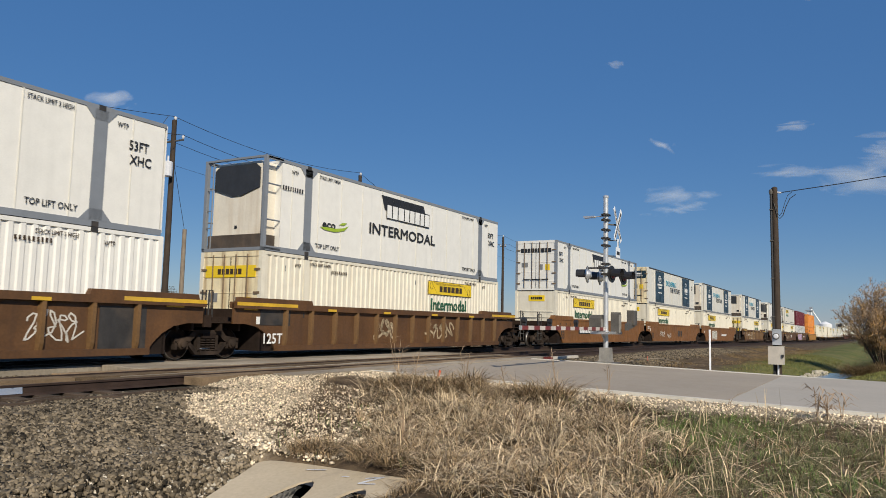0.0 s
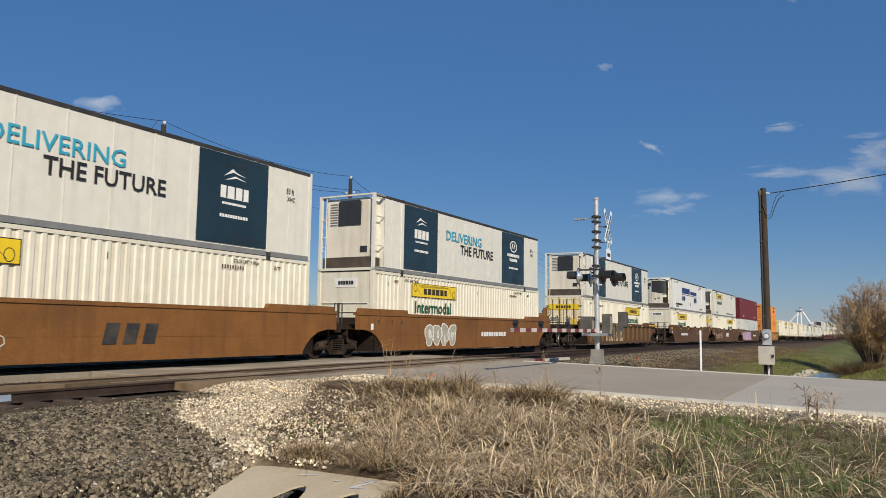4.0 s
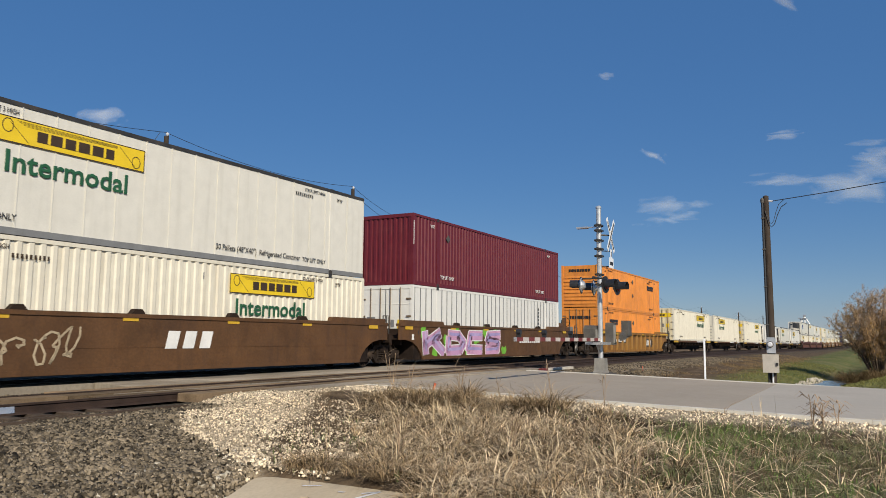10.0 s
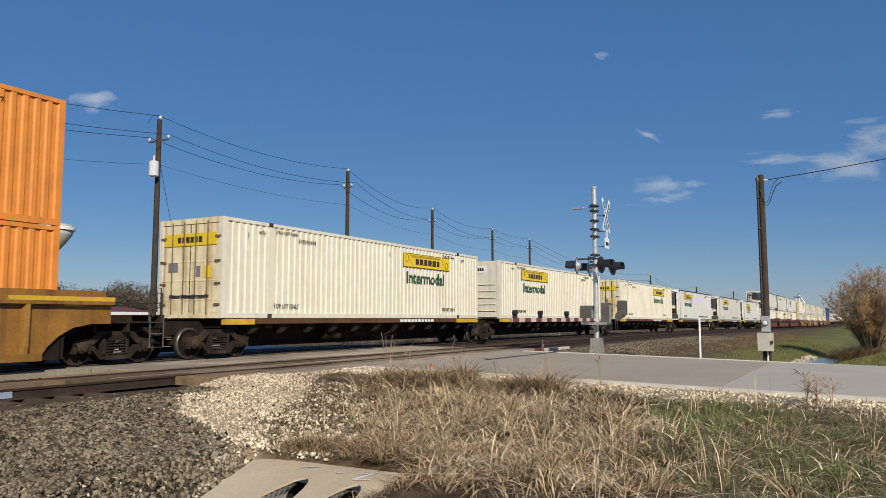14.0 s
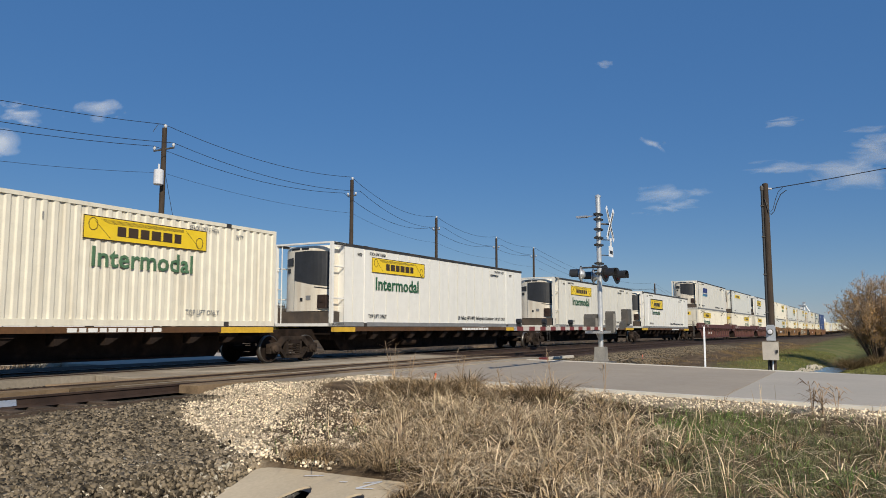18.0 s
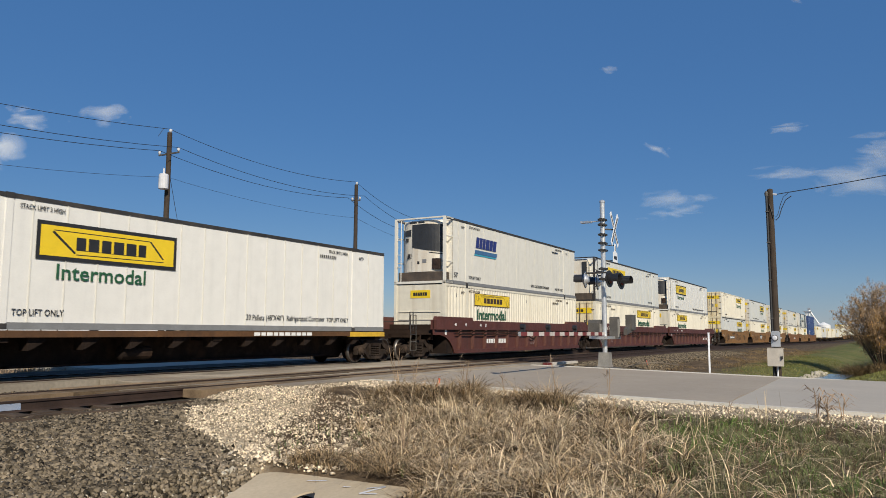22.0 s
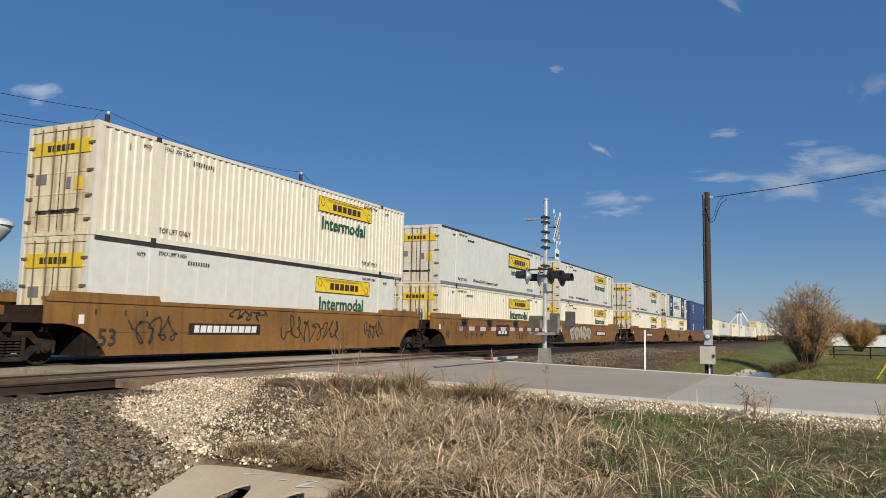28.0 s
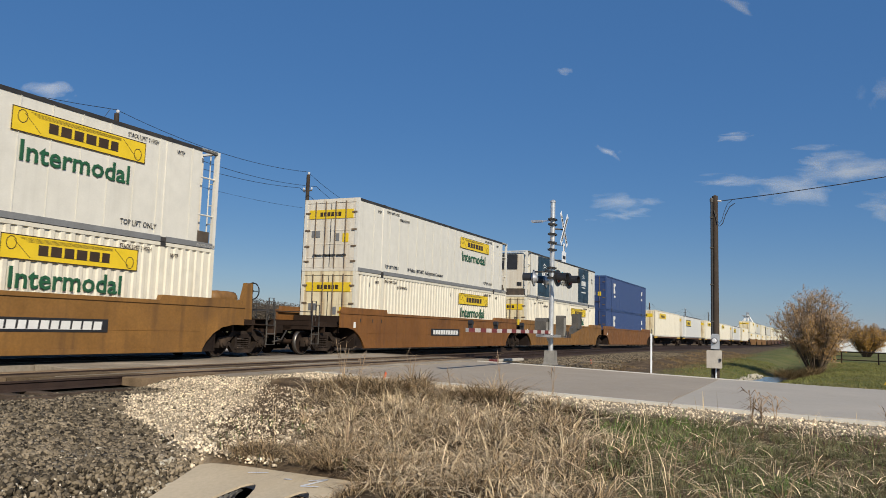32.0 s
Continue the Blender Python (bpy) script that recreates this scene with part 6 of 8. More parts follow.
    h = part("cooling_unit", shared(("cooling_unit", style), housing, unit_mat), None, c)
    if style == "bow":
        part("grille", shared(("grille", style), lambda: skin([(-0.99, 1.36, 2.58), (-0.3, 1.46, 2.62), (0.42, 1.6, 2.6)], 0.02), M["grille"]), None, h)
        part("trim_line", shared(("trim_line", style), lambda: skin([(-0.98, 1.27, 1.31), (-0.45, 1.34, 1.37)], 0.015), M["black"]), None, h)
        part("control_box", shared(("control_box", style), lambda: skin([(0.5, 2.1, 2.4), (0.92, 2.12, 2.36)], 0.02), M["grille"]), None, h)
        part("side_window", shared(("side_window", style), lambda: skin([(0.66, 1.86, 2.02), (0.86, 1.86, 2.02)], 0.02), M["grille"]), None, h)
        part("seam", shared(("seam", style), lambda: skin([(0.44, 0.55, 2.7), (0.455, 0.55, 2.7)], 0.006), M["grey"]), None, h)
        part("exhaust_guard", shared(("exhaust_guard", style), lambda: Geo().box(0.1, 0.3, -0.95, -0.6, 0.62, 1.08).tube((0.08, -0.78, 0.9), (0.3, -0.78, 0.9), 0.09, k=10), M["rail"]), None, h, "rusty exhaust guard")
        part("unit_mark", shared(("unit_mark", style), lambda: skin([(-0.2, 2.66, 2.73), (0.12, 2.66, 2.73)], 0.008).add(*(lambda g: (g.v, g.f))(skin([(0.2, 2.66, 2.73), (0.6, 2.66, 2.73)], 0.008))), M["black"]), None, h)
        part("badge", shared(("badge", style), lambda: skin([(0.05, 0.86, 0.98), (0.16, 0.86, 0.98)], 0.01), M["black"]), None, h)
        part("badge", shared(("badge", "bow2"), lambda: skin([(-0.3, 0.9, 1.06), (-0.1, 0.9, 1.06)], 0.01), M["grey"]), None, h)
    elif style == "vent":
        part("grille", shared(("grille", style), lambda: Geo().prism_yz([(-0.6, 1.74), (0.44, 1.74), (0.44, 2.62), (0.38, 2.68), (-0.54, 2.68), (-0.6, 2.62)], 0.1, 0.14), M["grille"]), None, h)
        part("side_vents", shared(("side_vents", style), lambda: [g for g in [Geo()] for i in range(9) if g.box(0.12, 0.14, 0.5, 0.85, 1.75 + i * 0.1, 1.79 + i * 0.1)][0], M["grey"]), None, h)
        part("control_box", shared(("control_box", style), lambda: Geo().box(0.11, 0.14, -0.9, -0.6, 0.7, 0.92), M["grille"]), None, h)
    elif style == "slate":
        part("grille", shared(("grille", style), lambda: Geo().prism_yz([(-0.95, 1.95), (-0.2, 1.72), (0.2, 1.72), (0.95, 1.95), (0.95, 2.55), (0.75, 2.7), (-0.75, 2.7), (-0.95, 2.55)], 0.1, 0.14), M["grille"]), None, h)
        part("badge", shared(("badge", style), lambda: Geo().box(0.125, 0.14, -0.05, 0.05, 0.7, 0.8), M["black"]), None, h)
    else:
        part("grille", shared(("grille", style), lambda: Geo().box(0.1, 0.14, -0.72, -0.4, 1.4, 2.6), M["grille"]), None, h)
        part("badge", shared(("badge", style), lambda: Geo().box(0.125, 0.14, 0.1, 0.55, 1.85, 2.02), M["yellow"]), None, h)


def turn_to_rear(c):
    """Swings the parts of an end frame with its cooling unit round to the other end."""
    for ob in c.children:
        if ob.name.split(".")[0] in ("frame_post", "top_bar", "frame_sill", "ladder", "drip_tray", "cooling_unit"):
            ob.matrix_basis = pose(CL, 0, 0, 0, 0, 180)


# ---- markings on the near side of a container ----


def put(c, me, x, z, name="lettering", dy=0.0, label=""):
    return part(name, me, None, c, label, at=(x, NEAR - dy, z))


def plate(c, x0, x1, z0, z1, material, name="decal", dy=0.0):
    return part(name, Geo().box(x0, x1, NEAR - dy - 0.002, NEAR - dy + 0.004, z0, z1), material, c)


def haul_decal(c, side, z=2.03, ink="green", style="old", shift=0.0):
    """Yellow plate with plain bars, and the green word below it."""
    x = (2.75 if side == "left" else 9.6) + shift
    if style == "old":
        p = part("decal", shared(("decal", "thin"), lambda: Geo().box(0, 3.75, -0.002, 0.004, 0, 0.56), M["yellow"]), None, c, at=(x, NEAR, z), label="yellow decal with plain dark bars")
        part("decal_border", shared(("decal_border", "thin"), lambda: Geo().box(0, 3.75, -0.004, -0.002, 0, 0.022).box(0, 3.75, -0.004, -0.002, 0.538, 0.56).box(0, 0.022, -0.004, -0.002, 0, 0.56).box(3.728, 3.75, -0.004, -0.002, 0, 0.56), M["brownink"]), None, p)
        part("decal_mark", shared(("decal_mark", "thin"), lambda: bars(1.95, 0.24, 6, seed=3), M["brownink"]), None, p, at=(0.92, -0.004, 0.13))

        def scroll():
            g = Geo()
            for a, b in (((0.3, 0.44), (0.72, 0.06)), ((3.0, 0.5), (3.45, 0.1))):
                dx = 0.018
                g.prism_xz([(a[0], a[1]), (a[0] + dx, a[1]), (b[0] + dx, b[1]), (b[0], b[1])], -0.005, -0.002)
            for cx, cz in ((0.26, 0.36), (3.5, 0.2)):
                for i in range(10):
                    t0, t1 = 2 * math.pi * i / 10, 2 * math.pi * (i + 1) / 10
                    g.prism_xz([(cx + 0.13 * math.cos(t0), cz + 0.16 * math.sin(t0)), (cx + 0.11 * math.cos(t0), cz + 0.14 * math.sin(t0)), (cx + 0.11 * math.cos(t1), cz + 0.14 * math.sin(t1)), (cx + 0.13 * math.cos(t1), cz + 0.16 * math.sin(t1))], -0.005, -0.002)
            for i in range(5):
                g.prism_xz([(0.45 + 0.05 * i, 0.5 - 0.022 * i), (2.95, 0.5 - 0.014 * i), (2.95, 0.494 - 0.014 * i), (0.45 + 0.05 * i, 0.494 - 0.022 * i)], -0.005, -0.002)
            return g
        part("decal_scroll", shared(("decal_scroll", "thin"), scroll, M["brownink"]), None, p)
        put(c, letters("Intermodal", 0.66, M[ink], 0.022, 1.06), x + 0.22, z - 0.62)
    else:
        p = part("decal", shared(("decal", "thick"), lambda: Geo().box(0, 3.8, -0.002, 0.004, 0, 0.86), M["black"]), None, c, at=(x - 0.15, NEAR, z - 0.43), label="yellow decal with a thick black border")
        part("decal_field", shared(("decal_field", "thick"), lambda: Geo().box(0.09, 3.71, -0.005, -0.002, 0.09, 0.77), M["yellow"]), None, p)
        part("decal_mark", shared(("decal_mark", "thick"), lambda: bars(1.9, 0.3, 6, seed=3), M["black"]), None, p, at=(0.95, -0.007, 0.26))
        part("decal_scroll", shared(("decal_scroll", "thick"), lambda: Geo().prism_xz([(0.35, 0.62), (0.39, 0.66), (0.95, 0.2), (0.91, 0.17)], -0.008, -0.005).prism_xz([(2.95, 0.66), (2.99, 0.68), (3.4, 0.26), (3.36, 0.24)], -0.008, -0.005).prism_xz([(0.4, 0.68), (2.95, 0.68), (2.95, 0.66), (0.4, 0.66)], -0.008, -0.005).prism_xz([(0.95, 0.17), (3.4, 0.19), (3.4, 0.17), (0.95, 0.15)], -0.008, -0.005), M["black"]), None, p)
        put(c, letters("Intermodal", 0.5, M["green"], 0.014, 1.1), x + 0.32, z - 0.85)


def small_marks(c, ink, stack="STACK LIMIT 3 HIGH", wtp=True, number_x=12.3):
    m = M[ink]
    put(c, letters("TOP LIFT ONLY", 0.2, m, 0.006, 0.85), 2.15, 0.3)
    put(c, letters("TOP LIFT ONLY", 0.2, m, 0.006, 0.85), CL - 3.45, 0.3)
    for x in (2.2, CL - 3.4):
        put(c, letters(stack, 0.15, m, 0.004, 0.75), x, 2.6)
    if wtp:
        put(c, letters("WTP", 0.17, m, 0.006, 0.8), 1.45, 2.5)
        put(c, letters("WTP", 0.17, m, 0.006, 0.8), CL - 1.7, 2.5)
    g = bars(0.85, 0.1, 9, gap=0.9, seed=7)
    put(c, g.mesh("number_mark", m), number_x, 2.42, "number_mark")


# ---- container kinds ----
COLOURS = {"cream": "cream-white", "white": "white", "bright": "bright white", "pale": "weathered off-white"}
PROTO = {}


def container(key):
    """Builds a kind of container once; returns a fresh copy each time."""
    if key not in PROTO:
        PROTO[key] = build_container(key)
        return PROTO[key]
    return copy_thing(PROTO[key], Matrix())


def build_container(key):
    kind, *opt = key.split("/")
    if kind == "dry":  # corrugated box: front, side of the decal, lettering colour
        front, side, ink, *body = opt
        skin = M[body[0]] if body else M["cream"]
        c = thing("shipping_container", ("bright white" if body else "cream-white") + " corrugated steel container with a yellow decal", "container", "containers on the train")
        part("body", shell("corr", skin, 0.05), None, c)
        frame_parts(c, skin, skin, skin, 0.14)
        corner_posts(c, skin)
        if front == "doors":
            doors_front(c, M["door"])
        else:
            ribbed_front(c, skin, "white" if front == "ribw" else "yellow")
        haul_decal(c, side, 2.03, ink)
        small_marks(c, "brownink" if ink == "green" else "grey", number_x=12.3 if side == "left" else 3.3)
        for i, x in enumerate((1.0, 8.6)):
            part("patch", shared(("patch", i), lambda: Geo().box(x, x + 0.035, NEAR - 0.003, NEAR + 0.003, 2.35, 2.52), M["grey"]), None, c)
        return c
    if kind == "plate":  # smooth steel box with doors or open frame
        front, side = opt
        c = thing("shipping_container", "white smooth-sided container with a yellow decal", "container", "containers on the train")
        part("body", shell("flat", M["pale"], 0.05, CL - 0.72), None, c)
        seams(c, 1.22)
        frame_parts(c, M["grey"], M["dark"], M["pale"], 0.16)
        reefer_front(c, M["pale"], "bow")
        turn_to_rear(c)
        corner_posts(c, M["pale"], 0.14, 1)
        doors_front(c, M["door"])
        haul_decal(c, side, 1.97)
        small_marks(c, "black", number_x=12.3 if side == "left" else 3.3)
        return c
    if kind == "haulreefer":  # front, side of decal, style of decal, body colour
        front, side, style, body = opt
        c = thing("refrigerated_container", COLOURS[body] + " refrigerated container with a yellow decal", "container", "containers on the train")
        part("body", shell("flat", M[body], 0.72) if front != "doors" else shell("flat", M[body], 0.05, CL - 0.72), None, c)
        seams(c, 0.81)
        frame_parts(c, M["grey"], M["dark"], M[body], 0.16)
        if front == "doors":
            reefer_front(c, M[body], "bow")
            turn_to_rear(c)
            corner_posts(c, M[body], 0.14, 1)
            doors_front(c, M["unit"])
        else:
            reefer_front(c, M["dark"] if front == "box" else M[body], front)
        if style == "band":
            p = part("decal", Geo().box(0, 4.0, -0.002, 0.004, 0, 0.42), M["yellow"], c, at=(2.75, NEAR, 2.0))
            part("decal_mark", bars(1.9, 0.2, 6, seed=3), M["brownink"], p, at=(1.0, -0.004, 0.11))
        else:
            haul_decal(c, side, 1.97, "green", style, -0.4 if body == "bright" and style == "old" else 0.0)
        small_marks(c, "black", number_x=12.3 if side == "left" else 3.3)
        if style != "band":
            put(c, letters('30 Pallets (48"X40")  Refrigerated Container', 0.23, M["black"], 0.002, 0.86), 4.1 if side == "right" else 9.0, 0.31)
        return c
    if kind == "slate":
        front, side = opt
        c = thing("refrigerated_container", "white refrigerated container with grey posts and slanted black lettering", "container", "containers on the train")
        part("body", shell("flat", M["bright"], 0.72) if front == "reefer" else shell("flat", M["bright"], 0.05, CL - 0.72), None, c)
        seams(c, 1.22)
        frame_parts(c, M["slategrey"], M["slategrey"], M["slategrey"], 0.34, True)
        if front == "reefer":
            reefer_front(c, M["slategrey"], "slate")
        else:
            reefer_front(c, M["slategrey"], "slate")
            turn_to_rear(c)
            corner_posts(c, M["slategrey"], 0.14, 1)
            doors_front(c, M["bright"], False)
            g = bars(1.9, 0.24, 9, seed=9)
            g.v = [(-0.004 + y, -x + 0.95, z + 2.2) for x, y, z in g.v]
            part("name_mark", g, M["black"], c)
        x = 6.0
        p = part("name_mark", bars(3.0, 0.52, 8, slant=-0.5, gap=0.04, seed=11), M["black"], c, "thick slanted plain bars", at=(x + 0.35, NEAR, 2.12))
        part("name_outline", bars(3.1, 0.56, 8, slant=0.0, gap=0.03, seed=11), M["black"], p, at=(0.1, -0.005, -0.32))
        part("name_faces", bars(3.04, 0.48, 8, slant=0.0, gap=0.22, seed=11), M["letterwhite"], p, at=(0.13, -0.01, -0.28))
        put(c, letters("INTERMODAL", 0.55, M["black"] if front == "reefer" else M["blueink"], 0.022, 1.37), 5.35, 1.14)
        ex = 12.2 if front == "doors" else 2.6
        put(c, Geo().prism_xz([(0.0, 0.1), (0.25, 0.02), (0.8, 0.0), (1.3, 0.1), (1.55, 0.3), (1.3, 0.2), (0.8, 0.12), (0.3, 0.12)], -0.004, 0).mesh("eco_leaf", M["ecogreen"]), ex, 0.92, "eco_leaf")
        put(c, Geo().prism_xz([(1.0, 0.24), (1.2, 0.34), (1.45, 0.36), (1.3, 0.26)], -0.004, 0).mesh("eco_leaf", M["ecogreen"]), ex, 0.95, "eco_leaf")
        put(c, letters("eco", 0.36, M["black"], 0.03, 1.35), ex + 0.12, 1.02)
        nx = 0.35 if front == "doors" else CL - 1.2
        put(c, letters("53FT", 0.33, M["black"], 0.016, 0.85), nx, 2.02)
        put(c, letters("XHC", 0.33, M["black"], 0.016, 0.9), nx + 0.05, 1.66)
        put(c, letters("TOP LIFT ONLY", 0.21, M["black"], 0.008, 0.85), 2.4, 0.3)
        put(c, letters("TOP LIFT ONLY", 0.21, M["black"], 0.008, 0.85), CL - 3.7, 0.3)
        for q in (2.5, CL - 3.8):
            put(c, letters("STACK LIMIT 3 HIGH", 0.16, M["black"], 0.005, 0.75), q, 2.6)
        for q in (1.15, CL - 1.55):
            put(c, letters("WTP", 0.18, M["black"], 0.006, 0.8), q, 2.5)
        put(c, bars(0.95, 0.14, 9, gap=0.9, seed=12).mesh("number_mark", M["black"]), CL - 1.35 if front == "doors" else 0.75, 1.95, "number_mark")
        return c
    if kind == "future":  # two dark end panels and a slogan
        front, order, words = opt
        c = thing("refrigerated_container", "white refrigerated container with dark navy end panels and a slogan", "container", "containers on the train")
        part("body", shell("flat", M["white"], 0.72 if front == "reefer" else 0.05), None, c)
        seams(c, 1.22)
        frame_parts(c, M["grey"], M["dark"], M["white"], 0.16)
        if front == "reefer":
            reefer_front(c, M["white"], "vent")
        else:
            corner_posts(c, M["white"])
            doors_front(c, M["door"], False)
            q = part("door_panel", Geo().box(-0.002, 0.012, -1.1, -0.03, 2.0, 2.6).box(-0.002, 0.012, 0.03, 1.1, 2.0, 2.6), M["navy"], c)
            part("door_emblem", Geo().box(-0.006, -0.002, -0.75, -0.35, 2.3, 2.42).box(-0.006, -0.002, 0.35, 0.75, 2.3, 2.42).box(-0.006, -0.002, -0.85, -0.25, 2.15, 2.2).box(-0.006, -0.002, 0.25, 0.85, 2.15, 2.2), M["letterwhite"], q)
        for k, (x0, x1) in enumerate(((2.1, 4.75), (11.3, 14.05))):
            p = plate(c, x0, x1, 0.2, CH - 0.13, M["navy"], "dark_panel")
            ring = order != "peaks" and (order == "ringfirst") == (k == 0)
            cx = (x0 + x1) / 2
            if ring:
                g = Geo()
                for i in range(24):
                    t0, t1 = 2 * math.pi * i / 24, 2 * math.pi * (i + 1) / 24
                    g.prism_xz([(0.44 * math.cos(t), 0.3 * math.sin(t)) if o else (0.37 * math.cos(t), 0.24 * math.sin(t)) for o, t in ((0, t0), (1, t0), (1, t1), (0, t1))], -0.006, -0.002)
                g.prism_xz([(-0.25, -0.12), (-0.17, -0.12), (0.0, 0.14), (-0.12, 0.14)], -0.006, -0.002).prism_xz([(0.0, -0.12), (0.08, -0.12), (0.25, 0.14), (0.13, 0.14)], -0.006, -0.002)
                part("ring_emblem", g, M["letterwhite"], p, at=(cx, NEAR, 2.12))
                for j, (w, z) in enumerate(((1.5, 1.58), (0.95, 1.34))):
                    part("panel_mark", bars(w, 0.15, 11 - 4 * j, seed=20 + j), M["letterwhite"], p, at=(cx - w / 2, NEAR - 0.003, z))
            else:
                part("peak_emblem", Geo().prism_xz([(-0.45, 0.05), (-0.1, 0.3), (0.02, 0.22), (0.45, 0.12), (0.1, 0.16), (-0.08, 0.2)], -0.006, -0.002).prism_xz([(-0.4, -0.06), (0.0, 0.1), (0.45, 0.0), (0.05, 0.04)], -0.006, -0.002), M["letterwhite"], p, at=(cx, NEAR, 2.08))
                part("panel_mark", bars(1.1, 0.36, 4, seed=25), M["letterwhite"], p, at=(cx - 0.55, NEAR - 0.003, 1.5))
                part("panel_mark", bars(0.95, 0.07, 12, seed=26), M["letterwhite"], p, at=(cx - 0.48, NEAR - 0.003, 1.32))
            part("panel_mark", bars(1.1, 0.09, 11, seed=28), M["letterwhite"], p, at=(cx - 0.55, NEAR - 0.003, 0.95))
        a, b = ("DELIVERING", "THE FUTURE") if words == "a" else ("EXCELLENCE", "THROUGH EXECUTION")
        put(c, letters(a, 0.6, M["teal"], 0.012, 1.07 if words == "a" else 0.8), 5.5, 1.72)
        put(c, letters(b, 0.6, M["black"], 0.016, 0.99 if words == "a" else 0.62), 6.85 if words == "a" else 5.6, 1.2)
        put(c, letters("53 ft", 0.24, M["black"], 0.01, 0.8), CL - 1.25, 2.05)
        put(c, letters("XHC", 0.2, M["black"], 0.008, 0.85), CL - 1.2, 1.82)
        small_marks(c, "black", wtp=False)
        return c
    if kind == "discs":
        c = thing("refrigerated_container", "white refrigerated container with blue lettering bars and paired dots", "container", "containers on the train")
        part("body", shell("flat", M["bright"], 0.72), None, c)
        frame_parts(c, M["grey"], M["dark"], M["bright"], 0.2)
        reefer_front(c, M["white"], "bow")
        part("name_mark", bars(3.3, 0.52, 8, slant=0.18, gap=0.14, seed=31), M["blueink"], c, "large slanted blue bars", at=(4.7, NEAR, 1.7))
        part("name_mark", bars(2.8, 0.32, 11, gap=0.3, seed=32), M["blueink"], c, at=(8.4, NEAR, 1.7))
        plate(c, 4.7, 11.3, 1.56, 1.6, M["blueink"], "underline")
        for x in (5.05, 5.75, 10.3, 10.95):
            part("dot", shared(("dot", "a"), lambda: Geo().lathe((0, 0, 0), (0, -1, 0), [(0, 0.27), (0.004, 0.27)], 24), M["blueink"]), None, c, at=(x, NEAR, 1.2))
        part("address_mark", bars(2.6, 0.16, 15, seed=33), M["black"], c, at=(2.15, NEAR, 0.5))
        put(c, letters("53'", 0.32, M["blueink"], 0.01), 8.1, 0.62)
        small_marks(c, "black")
        return c
    if kind == "crest":
        c = thing("refrigerated_container", "white refrigerated container with slanted blue lettering bars over a blue stripe", "container", "containers on the train")
        part("body", shell("flat", M["white"], 0.72), None, c)
        seams(c, 1.22)
        frame_parts(c, M["grey"], M["dark"], M["white"], 0.16)
        reefer_front(c, M["white"], "bow")
        part("name_mark", bars(2.1, 0.5, 6, slant=0.2, gap=0.16, seed=41), M["blueink"], c, "slanted navy bars", at=(2.85, NEAR, 1.78))
        part("stripe", Geo().prism_xz([(2.75, 1.5), (5.05, 1.5), (5.1, 1.68), (2.8, 1.68)], NEAR - 0.002, NEAR + 0.004), M["steelblue"], c)
        part("stripe", Geo().prism_xz([(2.7, 1.42), (5.0, 1.42), (5.02, 1.48), (2.72, 1.48)], NEAR - 0.002, NEAR + 0.004), M["teal"], c)
        g = bars(0.85, 0.22, 6, slant=0.2, seed=42)
        g.v = [(0.13 + y, -x + 0.7, z + 1.1) for x, y, z in g.v]
        part("unit_mark", g, M["black"], c)
        put(c, letters("53'", 0.3, M["black"], 0.01), 0.8, 0.3)
        put(c, letters("SUPER CUBE REEFER CONTAINER", 0.2, M["black"], 0.006, 0.85), 9.2, 0.31)
        small_marks(c, "black")
        return c
    if kind == "maroon":
        c = thing("shipping_container", "maroon corrugated steel container with white stencilling", "container", "containers on the train")
        part("body", shell("corr", M["maroon"], 0.05), None, c)
        frame_parts(c, M["maroon"], M["maroon"], M["maroon"], 0.14)
        corner_posts(c, M["maroon"])
        corr_front(c, M["maroon"])
        for x in (2.87,):
            part("diamond_patch", Geo().prism_xz([(x - 0.2, 2.15), (x, 1.98), (x + 0.2, 2.15), (x, 2.32)], NEAR - 0.002, NEAR + 0.004), M["castgrey"], c)
        part("number_mark", Geo().box(0.02, 0.06, NEAR - 0.002, NEAR + 0.004, 1.6, 2.6), M["letterwhite"], c)
        put(c, letters("TOP LIFT ONLY", 0.22, M["letterwhite"], 0.012, 0.8), 2.2, 0.36)
        put(c, letters("TOP LIFT ONLY", 0.22, M["letterwhite"], 0.012, 0.8), CL - 3.5, 0.36)
        put(c, letters("WTP", 0.2, M["letterwhite"], 0.012, 0.8), 1.35, 2.45)
        put(c, letters("WTP", 0.2, M["letterwhite"], 0.012, 0.8), CL - 1.7, 2.45)
        return c
    if kind == "whiterib":
        c = thing("shipping_container", "white container with widely spaced side ribs", "container", "containers on the train")
        part("body", shell("wide", M["bright"], 0.05), None, c)
        # thin grey upright lines on the near side, one for each rib
        for i in range(36):
            part("panel_joint", shared(("panel_joint", 0), lambda: Geo().box(-0.018, 0.018, -CW + 0.006, -CW + 0.02, 0.15, CH - 0.1), M["grey"]), None, c, at=(0.14 + (i + 0.1) * (CL - 0.28) / 36, 0, 0))
        frame_parts(c, M["bright"], M["bright"], M["bright"], 0.14)
        corner_posts(c, M["bright"])
        doors_front(c, M["bright"], False)
        g = Geo()
        for i in range(11):
            g.box(13.0, 13.12, NEAR - 0.004, NEAR, 0.4 + i * 0.19, 0.53 + i * 0.19)
        part("number_mark", g, M["black"], c)
        return c
